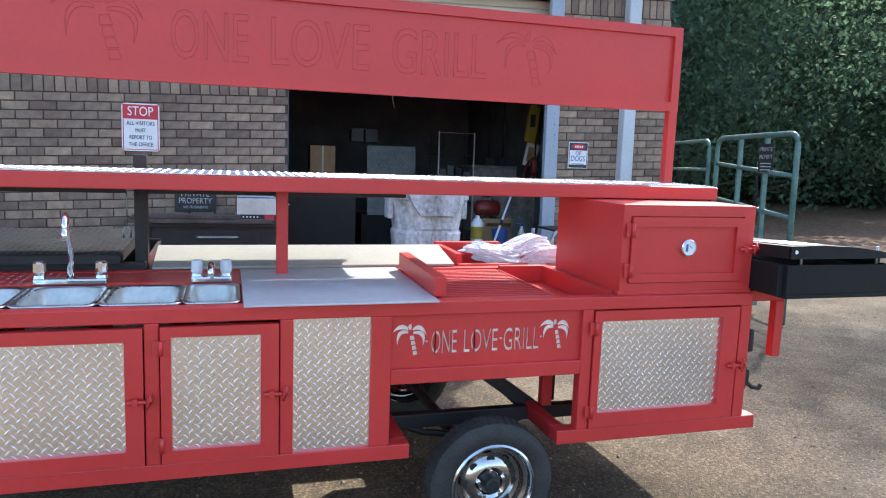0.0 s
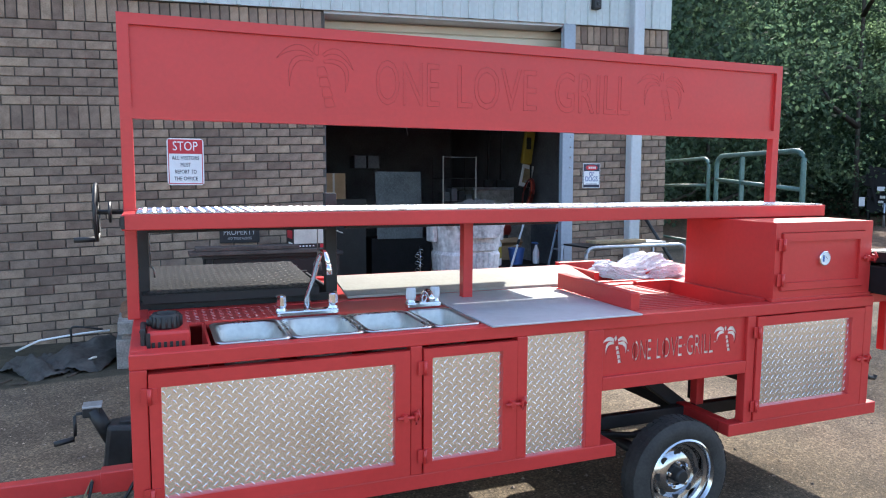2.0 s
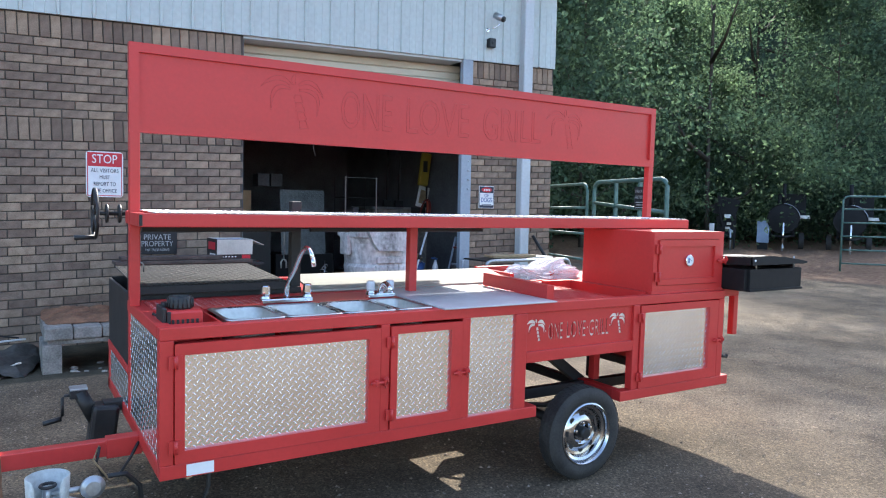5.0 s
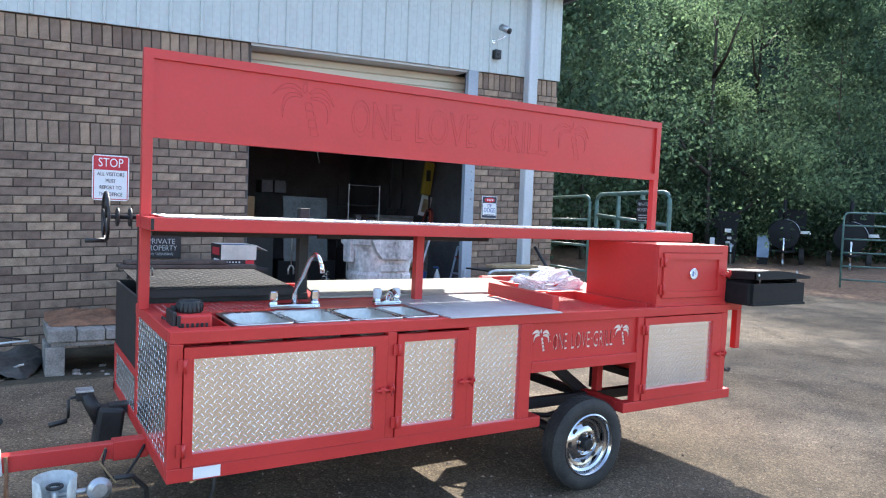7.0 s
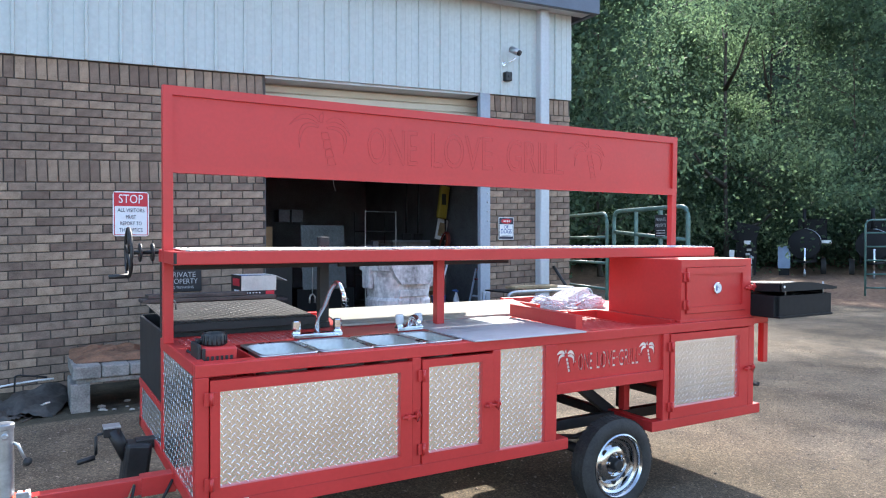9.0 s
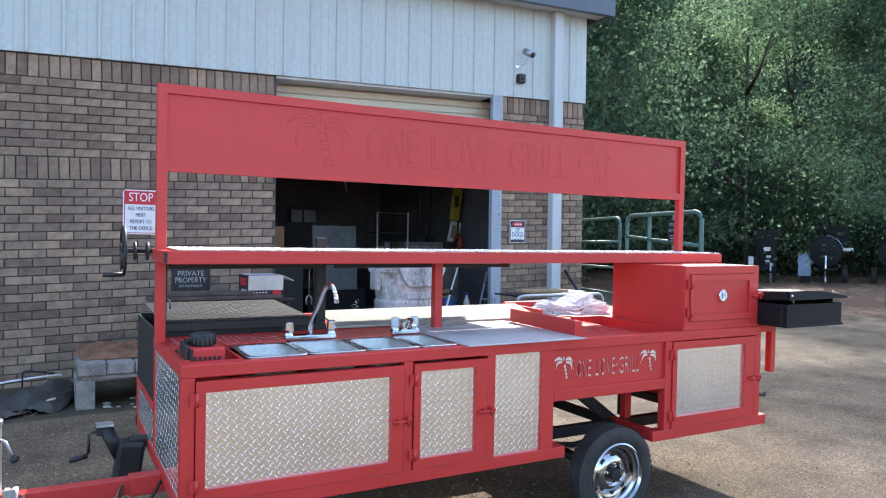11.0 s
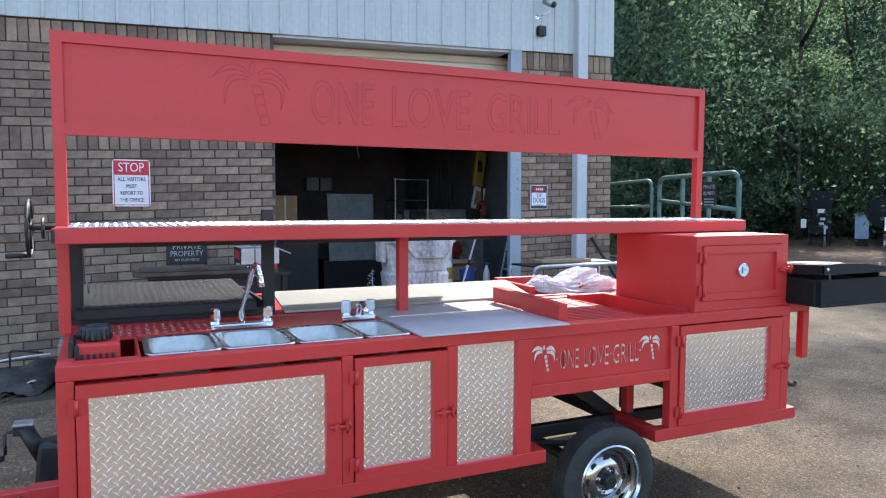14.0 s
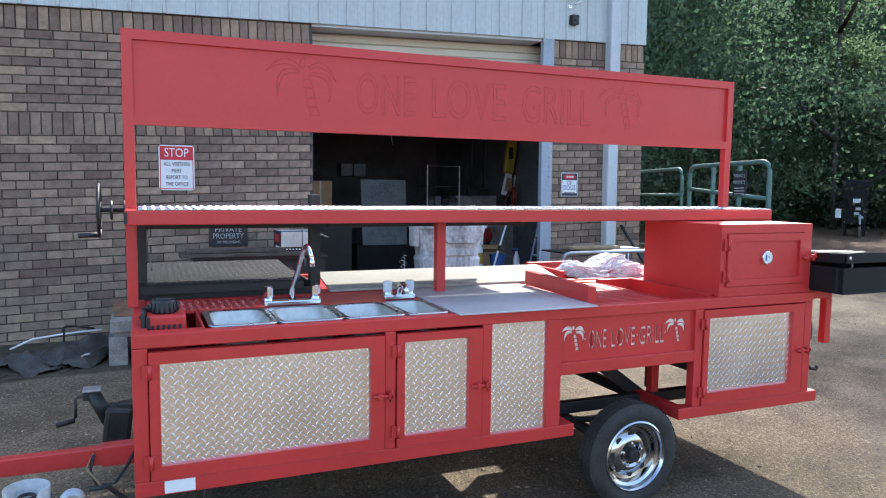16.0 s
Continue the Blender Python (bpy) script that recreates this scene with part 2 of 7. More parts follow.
def ground_material():
    """Worn tan asphalt with loose grit, dark oily stains and fine cracks; brown leaf litter past its edge."""
    m = bpy.data.materials.new("worn_asphalt")
    m.use_nodes = True
    n, l = m.node_tree.nodes, m.node_tree.links
    b = n["Principled BSDF"]
    b.inputs["Roughness"].default_value = 0.9
    b.inputs["Specular IOR Level"].default_value = 0.25
    co = n.new("ShaderNodeTexCoord")

    def tex(scale, detail, rough=0.6):
        t = n.new("ShaderNodeTexNoise")
        t.inputs["Scale"].default_value, t.inputs["Detail"].default_value, t.inputs["Roughness"].default_value = scale, detail, rough
        l.new(co.outputs["Object"], t.inputs["Vector"])
        return t.outputs["Fac"]

    def ramp(src, *stops):
        r = n.new("ShaderNodeValToRGB")
        r.color_ramp.elements[0].position, r.color_ramp.elements[1].position = stops[0][0], stops[-1][0]
        r.color_ramp.elements[0].color, r.color_ramp.elements[1].color = stops[0][1], stops[-1][1]
        for p, c in stops[1:-1]:
            r.color_ramp.elements.new(p).color = c
        l.new(src, r.inputs["Fac"])
        return r.outputs["Color"]

    def mixed(kind, a, c, factor):
        x = n.new("ShaderNodeMix")
        x.data_type, x.blend_type = "RGBA", kind
        if isinstance(factor, float):
            x.inputs["Factor"].default_value = factor
        else:
            l.new(factor, x.inputs["Factor"])
        l.new(a, x.inputs["A"])
        l.new(c, x.inputs["B"])
        return x.outputs["Result"]

    grit = tex(75, 5, 0.75)
    stones = n.new("ShaderNodeTexVoronoi")
    stones.inputs["Scale"].default_value = 85
    l.new(co.outputs["Object"], stones.inputs["Vector"])
    pebbles = ramp(stones.outputs["Color"], (0.15, (0.42, 0.41, 0.4, 1)), (0.55, (0.92, 0.91, 0.9, 1)), (0.75, (1.3, 1.26, 1.2, 1)), (0.95, (2.3, 2.2, 2.05, 1)))
    base = ramp(tex(0.55, 7), (0.35, (0.118, 0.092, 0.062, 1)), (0.5, (0.162, 0.129, 0.091, 1)), (0.68, (0.21, 0.172, 0.127, 1)))
    grain = ramp(grit, (0.3, (0.45, 0.43, 0.42, 1)), (0.52, (0.95, 0.93, 0.9, 1)), (0.72, (1.7, 1.62, 1.5, 1)))
    stains = ramp(tex(1.7, 5), (0.38, (0.42, 0.43, 0.46, 1)), (0.55, (1, 1, 1, 1)))
    col = mixed("MULTIPLY", mixed("MULTIPLY", mixed("MULTIPLY", base, grain, 0.8), pebbles, 0.68), stains, 0.6)
    litter = ramp(tex(9, 8, 0.7), (0.3, (0.07, 0.04, 0.025, 1)), (0.5, (0.15, 0.088, 0.055, 1)), (0.7, (0.30, 0.20, 0.13, 1)))
    soil = ramp(tex(5, 8, 0.7), (0.3, (0.035, 0.031, 0.022, 1)), (0.5, (0.07, 0.062, 0.042, 1)), (0.75, (0.14, 0.115, 0.075, 1)))
    sep = n.new("ShaderNodeSeparateXYZ")
    l.new(co.outputs["Object"], sep.inputs["Vector"])
    wob = tex(0.9, 6)

    def past(expression, width, amount=0.9):
        """0 before the edge, 1 past it, with a ragged edge."""
        a = n.new("ShaderNodeMath")
        a.operation, a.inputs[1].default_value = "MULTIPLY_ADD", amount
        l.new(wob, a.inputs[0])
        l.new(expression, a.inputs[2])
        r = n.new("ShaderNodeMapRange")
        r.inputs["From Min"].default_value, r.inputs["From Max"].default_value = amount / 2 - width, amount / 2 + width
        l.new(a.outputs[0], r.inputs["Value"])
        return r.outputs["Result"]

    def line(ax, ay, c):
        p = n.new("ShaderNodeVectorMath")
        p.operation = "DOT_PRODUCT"
        p.inputs[1].default_value = (ax, ay, 0)
        l.new(co.outputs["Object"], p.inputs[0])
        s = n.new("ShaderNodeMath")
        s.operation, s.inputs[1].default_value = "ADD", c
        l.new(p.outputs["Value"], s.inputs[0])
        return s.outputs[0]

    col = mixed("MIX", col, litter, past(line(0.93, 0.36, -16.6), 0.25))
    beside = n.new("ShaderNodeMath")
    beside.operation = "MULTIPLY"
    l.new(past(line(-0.1, 1.0, -6.87), 0.03, 0.25), beside.inputs[0])
    left = n.new("ShaderNodeMath")
    left.operation, left.inputs[1].default_value = "LESS_THAN", 0.9
    l.new(sep.outputs["X"], left.inputs[0])
    l.new(left.outputs[0], beside.inputs[1])
    col = mixed("MIX", col, soil, beside.outputs[0])
    l.new(col, b.inputs["Base Color"])
    bp = n.new("ShaderNodeBump")
    bp.inputs["Strength"].default_value, bp.inputs["Distance"].default_value = 0.8, 0.008
    l.new(grit, bp.inputs["Height"])
    l.new(bp.outputs["Normal"], b.inputs["Normal"])
    return m


GROUND = ground_material()


# ---- building blocks ----
def settle(ob, parent):
    """Hang a mesh made in world places under its thing or part, two levels deep at most."""
    if not parent:
        return
    if parent.parent and parent.parent.parent:
        parent = parent.parent
    ob.parent = parent
    ob.matrix_parent_inverse = Matrix() if parent.parent else Matrix.Translation(-parent.location)


def part(name, bm, mat, parent, label="", smooth=False):
    """Link a bmesh as one mesh object under a thing or a part."""
    me = bpy.data.meshes.new(name)
    bm.to_mesh(me)
    bm.free()
    ob = new(name, me)
    if mat:
        me.materials.append(mat)
    if smooth:
        for p in me.polygons:
            p.use_smooth = True
    settle(ob, parent)
    if label:
        ob["label"] = label
    return ob


def thing(name, at, label, category, group="", kind=""):
    ob = new(name)
    ob.empty_display_size = 0.1
    ob.location = at
    ob.matrix_world = Matrix.Translation(at)
    return tagged(ob, label, category, group, kind)


def raw(name, verts, faces, mat, parent=None, label="", smooth=False):
    bm = bmesh.new()
    vs = [bm.verts.new(v) for v in verts]
    for f in faces:
        bm.faces.new([vs[i] for i in f])
    bmesh.ops.recalc_face_normals(bm, faces=bm.faces)
    return part(name, bm, mat, parent, label, smooth)


def box_into(bm, x0, x1, y0, y1, z0, z1, turn=None):
    m = Matrix.Translation(((x0 + x1) / 2, (y0 + y1) / 2, (z0 + z1) / 2))
    if turn:
        m = m @ turn
    m = m @ Matrix.Diagonal((x1 - x0, y1 - y0, z1 - z0, 1))
    return bmesh.ops.create_cube(bm, size=1, matrix=m)["verts"]


def bar(name, x0, x1, y0, y1, z0, z1, mat, parent, label="", bevel=0.004, turn=None):
    """A box with rounded edges: a tube, a rail, a plate."""
    bm = bmesh.new()
    box_into(bm, x0, x1, y0, y1, z0, z1, turn)
    if bevel:
        b = min(bevel, (x1 - x0) * 0.3, (y1 - y0) * 0.3, (z1 - z0) * 0.3)
        bmesh.ops.bevel(bm, geom=bm.edges[:], offset=b, segments=2, profile=0.5, affect="EDGES")
    return part(name, bm, mat, parent, label)


def rod_into(bm, points, radius, sides=10, closed=False):
    """A round rod along a line of points."""
    pts = [Vector(p) for p in points]
    rings = []
    for i, p in enumerate(pts):
        a = pts[i - 1] if (i or closed) else p
        c = pts[(i + 1) % len(pts)] if (i < len(pts) - 1 or closed) else p
        d = (c - a).normalized()
        u = d.cross(Vector((0, 0, 1)) if abs(d.z) < 0.95 else Vector((1, 0, 0))).normalized()
        v = d.cross(u)
        r = radius[i] if isinstance(radius, (list, tuple)) else radius
        rings.append([bm.verts.new(p + r * (math.cos(2 * math.pi * k / sides) * u + math.sin(2 * math.pi * k / sides) * v)) for k in range(sides)])
    for i in range(len(rings) - (0 if closed else 1)):
        a, c = rings[i], rings[(i + 1) % len(rings)]
        for k in range(sides):
            bm.faces.new((a[k], a[(k + 1) % sides], c[(k + 1) % sides], c[k]))
    if not closed:
        bm.faces.new(rings[0][::-1])
        bm.faces.new(rings[-1])


def rod(name, points, radius, mat, parent, label="", sides=10, closed=False):
    bm = bmesh.new()
    rod_into(bm, points, radius, sides, closed)
    bmesh.ops.recalc_face_normals(bm, faces=bm.faces)
    return part(name, bm, mat, parent, label, smooth=True)


def lathe_into(bm, profile, centre, axis="z", sides=28, caps=True):
    """Turn a profile of (radius, height) pairs about an axis."""
    rings = []
    for r, h in profile:
        ring = []
        for k in range(sides):
            c, s = math.cos(2 * math.pi * k / sides) * r, math.sin(2 * math.pi * k / sides) * r
            q = {"z": (c, s, h), "y": (c, h, s), "x": (h, c, s)}[axis]
            ring.append(bm.verts.new(Vector(centre) + Vector(q)))
        rings.append(ring)
    for a, c in zip(rings, rings[1:]):
        for k in range(sides):
            bm.faces.new((a[k], a[(k + 1) % sides], c[(k + 1) % sides], c[k]))
    if caps and profile[0][0] > 0.0005:
        bm.faces.new(rings[0][::-1])
    if caps and profile[-1][0] > 0.0005:
        bm.faces.new(rings[-1])
    bmesh.ops.remove_doubles(bm, verts=bm.verts, dist=0.00005)
    bmesh.ops.recalc_face_normals(bm, faces=bm.faces)


def lathe(name, profile, centre, mat, parent, label="", axis="z", sides=28, smooth=True, caps=True):
    bm = bmesh.new()
    lathe_into(bm, profile, centre, axis, sides, caps)
    ob = part(name, bm, mat, parent, label, smooth)
    if smooth:
        ob.data.set_sharp_from_angle(angle=radians(35))
    return ob


def tread(name, origin, u, v, w, h, mat, parent, label="", pitch=0.0182, thick=0.004, rise=0.0009, lug_mat=None, fat=1.0, weave=False):
    """A tread plate: a thin sheet with raised lugs, every second row turned, or, in a weave, every second lug."""
    o, u, v = Vector(origin), Vector(u).normalized(), Vector(v).normalized()
    n = u.cross(v)
    verts, faces = [], []
    for k in (-thick, 0.0):
        for a, c in ((0, 0), (w, 0), (w, h), (0, h)):
            verts.append(o + u * a + v * c + n * k)
    faces += [(3, 2, 1, 0), (4, 5, 6, 7), (0, 1, 5, 4), (1, 2, 6, 5), (2, 3, 7, 6), (3, 0, 4, 7)]
    L, B = pitch * (0.86 if weave else 0.72), pitch * 0.19 * fat
    shape = ((-1, 0), (-0.45, -1), (0.45, -1), (1, 0), (0.45, 1), (-0.45, 1))
    across, down = (pitch * 1.8, pitch * 1.8) if weave else (pitch * 2, pitch)
    for j in range(int(h / down)):
        for i in range(int(w / across)):
            ca, cc = (i + 0.5) * w / int(w / across) + (0 if weave else (j % 2 - 0.5) * pitch), (j + 0.5) * h / int(h / down)
            s = 1 if ((i + j) if weave else j) % 2 else -1
            d = (u + v * s).normalized()
            e = n.cross(d)
            c = o + u * ca + v * cc
            k = len(verts)
            verts += [c + d * (L * p) + e * (B * q) for p, q in shape] + [c + d * (L * 0.80 * p) + e * (B * 0.55 * q) + n * rise for p, q in shape]
            faces += [(k + m, k + (m + 1) % 6, k + 6 + (m + 1) % 6, k + 6 + m) for m in range(6)] + [tuple(range(k + 6, k + 12))]
    me = bpy.data.meshes.new(name)
    me.from_pydata([tuple(p) for p in verts], [], faces)
    me.materials.append(mat)
    if lug_mat:
        me.materials.append(lug_mat)
        me.polygons.foreach_set("material_index", [0 if len(f) == 4 else 1 for f in faces])
    ob = new(name, me)
    settle(ob, parent)
    if label:
        ob["label"] = label
    return ob


def text_mesh(body, size, depth=0.001, outline=0.0, spacing=1.0, thin=0.0):
    """A mesh of some words in the built-in font, lying in x and y, centred on the origin."""
    cu = bpy.data.curves.new("words", "FONT")
    cu.body, cu.size, cu.align_x, cu.align_y, cu.space_character = body, size, "CENTER", "CENTER", spacing
    cu.resolution_u, cu.offset = 3, -thin
    if outline:
        cu.fill_mode, cu.bevel_depth, cu.bevel_resolution = "NONE", outline, 0
    else:
        cu.extrude = depth
    ob = bpy.data.objects.new("words", cu)
    scene.collection.objects.link(ob)
    bpy.context.view_layer.update()
    me = bpy.data.meshes.new_from_object(ob.evaluated_get(bpy.context.evaluated_depsgraph_get()))
    bpy.data.objects.remove(ob)
    bpy.data.curves.remove(cu)
    return me


def words(name, body, size, at, mat, parent, width=0.0, outline=0.0, depth=0.001, spacing=1.0, label="", thin=0.0):
    """Words on an upright face that looks towards -y; width: how wide they run, in metres."""
    me = text_mesh(body, size, depth, outline, spacing, thin)
    xs = [v.co.x for v in me.vertices]
    k = width / (max(xs) - min(xs)) if width else 1.0
    shift = (max(xs) + min(xs)) / 2
    for v in me.vertices:
        x, y, z = v.co
        v.co = (at[0] + (x - shift) * k, at[1] - z, at[2] + y)
    me.materials.clear()
    me.materials.append(mat)
    ob = new(name, me)
    settle(ob, parent)
    if label:
        ob["label"] = label
    return ob


# ---- ground ----
def ground_z(x, y):
    """The yard is flat; past its edge the litter rises gently to the wood."""
    return 0.028 * max(0.0, math.hypot(x + 2, y) - 17) if x > 8 else 0.0


def fall(y):
    """The yard's height: level round the trailer, dropping gently towards the workshop."""
    return min(-0.035, -0.0195 * (y - 3.1))


def ground():
    bm = bmesh.new()
    bmesh.ops.create_grid(bm, x_segments=160, y_segments=160, size=260)
    for v in bm.verts:
        v.co.z = ground_z(v.co.x, v.co.y) * min(1.0, max(0.0, (v.co.x - 8) / 4)) + fall(v.co.y)
    return tagged(part("ground", bm, GROUND, None), "worn tan asphalt yard with grit, stains and leaf litter past its edge", "ground", kind="structure")


ground()

# ---- the trailer ----
F = 2.82                     # its front face
trailer = thing("food_trailer", (0.45, 3.6, 0.0), "bright red steel barbecue trailer with sinks, grill, oven and sign board", "trailer")


def frame_bars():
    t = trailer
    bar("top_rail", -1.358, 2.255, F, F + 0.06, 0.975, 1.03, RED, t)
    bar("top_rail", -1.358, -1.30, F + 0.06, 3.70, 0.975, 1.03, RED, t)
    bar("base_rail", -1.358, 0.65, F, F + 0.07, 0.383, 0.445, RED, t)
    bar("base_rail", 1.305, 2.325, F, F + 0.07, 0.383, 0.445, RED, t)
    bar("base_rail", 1.305, 1.365, F + 0.07, 3.22, 0.383, 0.445, RED, t)
    bar("base_rail", 0.59, 0.65, F + 0.07, 3.22, 0.383, 0.445, RED, t)
    bar("base_rail", -1.358, -1.30, F + 0.07, 4.50, 0.383, 0.445, RED, t)
    bar("base_rail", -1.358, 2.30, 4.43, 4.49, 0.383, 0.445, RED, t)
    bar("base_rail", 2.237, 2.325, F + 0.071, 4.43, 0.383, 0.445, RED, t)
    for x0, x1 in ((-1.358, -1.301), (-0.339, -0.289), (0.136, 0.186), (0.485, 0.565), (1.395, 1.447), (2.197, 2.255)):
        bar("post", x0, x1, F, F + 0.055, 0.445, 0.975, RED, t)
    bar("post", 1.368, 1.418, 3.12, 3.17, 0.445, 0.98, RED, t)
    bar("post", -1.356, -1.302, 3.64, 3.70, 0.445, 0.975, RED, t)
    bar("post", -1.356, -1.302, 4.43, 4.49, 0.445, 0.67, RED, t)
    bar("side_rail", -1.358, -1.302, 3.70, 4.49, 0.64, 0.68, RED, t)
    bar("grill_rail", 0.565, 1.395, F, F + 0.055, 0.695, 0.757, RED, t)
    # inner walls that close the cabinets
    bar("cabinet_wall", 2.235, 2.25, F + 0.06, 4.42, 0.4455, 1.003, RED, t, bevel=0.002)
    bar("cabinet_wall", 0.56, 0.575, F + 0.06, 3.62, 0.446, 0.97, RED, t, bevel=0.002)
    bar("cabinet_wall", -1.30, 0.56, 3.60, 3.615, 0.44, 0.99, RED, t, bevel=0.002)
    bar("cabinet_floor", -1.30, 0.58, F + 0.07, 3.6, 0.43, 0.442, RED, t, bevel=0.002)
    # grill fire box behind the lettered panel
    bar("fire_box", 0.58, 1.39, 2.87, 3.58, 0.70, 0.715, RED, t, bevel=0.002)
    bar("fire_box", 0.58, 1.39, 3.57, 3.585, 0.715, 0.97, RED, t, bevel=0.002)
    # bracket that carries the smoker box
    bar("bracket_arm", 2.256, 2.50, 2.89, 2.95, 0.975, 1.028, RED, t)
    bar("bracket_leg", 2.452, 2.50, 2.89, 2.935, 0.70, 0.974, RED, t)
    bar("reflector", -1.25, -1.135, F - 0.004, F, 0.390, 0.440, WHITE, t, "pale reflective strip", bevel=0.001)


def hinge(x, z, y, parent, h=0.055):
    hi = rod("hinge", [(x, y - 0.012, z - h / 2), (x, y - 0.012, z + h / 2)], 0.008, RED, parent, sides=8)
    bar("hinge_leaf", x - 0.028, x + 0.026, y - 0.006, y, z - h / 2, z + h / 2, RED, hi, bevel=0.001)


def latch(x, z, y, parent):
    la = rod("latch", [(x - 0.05, y - 0.016, z), (x + 0.035, y - 0.016, z)], 0.0075, RED, parent, sides=8)
    rod("latch_handle", [(x + 0.03, y - 0.018, z + 0.03), (x + 0.035, y - 0.03, z + 0.005), (x + 0.02, y - 0.026, z - 0.025)], 0.005, RED, la, sides=6)
    bar("latch_keeper", x - 0.03, x - 0.012, y - 0.026, y, z - 0.014, z + 0.014, RED, la, bevel=0.002)
    bar("latch_keeper", x + 0.018, x + 0.034, y - 0.026, y, z - 0.018, z + 0.018, RED, la, bevel=0.002)


def cabinet_door(x0, x1, z0, z1, px0, px1, pz0, pz1):
    y0, y1 = F - 0.008, F + 0.03
    d = raw("cabinet_door", *frame_ring(x0, x1, z0, z1, px0, px1, pz0, pz1, y0, y1), RED, trailer)
    tread("tread_panel", (px0 - 0.004, y0 + 0.018, pz0 - 0.004), (1, 0, 0), (0, 0, 1), px1 - px0 + 0.008, pz1 - pz0 + 0.008, ALU, d, "silver aluminium tread plate")
    hinge(x0 + 0.002, z1 - 0.075, y0, d)
    hinge(x0 + 0.002, z0 + 0.075, y0, d)
    latch(x1 - 0.005, (z0 + z1) / 2 - 0.01, y0, d)
    return d


def frame_ring(x0, x1, z0, z1, a0, a1, c0, c1, y0, y1):
    """Vertices and faces of a flat rectangular frame with a rectangular hole."""
    v = []
    for y in (y0, y1):
        v += [(x0, y, z0), (x1, y, z0), (x1, y, z1), (x0, y, z1), (a0, y, c0), (a1, y, c0), (a1, y, c1), (a0, y, c1)]
    f = []
    for i in range(4):
        j = (i + 1) % 4
        f += [(i, j, 4 + j, 4 + i), (8 + j, 8 + i, 12 + i, 12 + j), (j, i, 8 + i, 8 + j), (4 + i, 4 + j, 12 + j, 12 + i)]
    return v, f


frame_bars()
cabinet_door(-1.298, -0.343, 0.449, 0.960, -1.258, -0.405, 0.503, 0.912)
cabinet_door(-0.285, 0.132, 0.449, 0.962, -0.249, 0.066, 0.497, 0.924)
cabinet_door(1.451, 2.184, 0.450, 0.970, 1.486, 2.098, 0.516, 0.925)
tread("tread_panel", (0.184, F + 0.018, 0.445), (1, 0, 0), (0, 0, 1), 0.303, 0.53, ALU, trailer, "fixed silver tread plate")
tread("side_tread_panel", (-1.352, 3.66, 0.445), (0, -1, 0), (0, 0, 1), 0.79, 0.53, ALU, trailer, "silver tread plate on the end wall", rise=0.0010, weave=True)
tread("side_tread_panel", (-1.352, 4.45, 0.445), (0, -1, 0), (0, 0, 1), 0.786, 0.20, ALU, trailer, "silver tread plate on the end wall", rise=0.0010, weave=True)


def palm_shapes(wide=1.0):
    """Flat outlines of a palm about 1 high, its crown over x = 0: a notched, leaning trunk and crescent fronds."""
    polys = []
    for k in range(4):
        z0, z1 = 0.16 * k, 0.16 * k + 0.135
        a0, a1 = 0.20 - 0.24 * z0, 0.20 - 0.24 * z1
        polys.append([(a0 - 0.085, z0), (a0 + 0.085, z0 + 0.015), (a1 + 0.06, z1 + 0.015), (a1 - 0.06, z1)])
    fronds = (((-0.07, 0.80), (-0.32, 1.04), (-0.64, 0.71), 0.075), ((0.09, 0.80), (0.36, 1.02), (0.58, 0.60), 0.075),
              ((-0.07, 0.72), (-0.47, 0.86), (-0.44, 0.30), 0.07), ((0.10, 0.71), (0.60, 0.78), (0.44, 0.24), 0.07), ((0.0, 0.80), (-0.04, 0.92), (0.03, 1.0), 0.07))
    for a, c, b, w in fronds:
        a, b, c = Vector(a), Vector(b), Vector(c)
        over, under = [], []
        for i in range(9):
            q = i / 8
            p = a * (1 - q) ** 2 + c * 2 * q * (1 - q) + b * q * q
            d = ((c - a) * (1 - q) + (b - c) * q).normalized()
            out = Vector((-d.y, d.x)) * w * wide * (0.25 * (1 - q) + math.sin(math.pi * min(1, 0.1 + 0.9 * q)))
            over.append(p + out * 0.5)
            under.append(p - out * 0.5)
        polys.append([tuple(p) for p in over + under[::-1]])
    return polys


def palm(name, cx, z0, h, y, mat, parent, outline):
    """A palm drawn as fine lines on an upright sheet, in darker red for the shade along its cuts."""
    bm = bmesh.new()
    for poly in palm_shapes():
        rod_into(bm, [(cx + px * h, y, z0 + pz * h) for px, pz in poly], outline, 4, closed=True)
    bmesh.ops.recalc_face_normals(bm, faces=bm.faces)
    return part(name, bm, mat, parent)


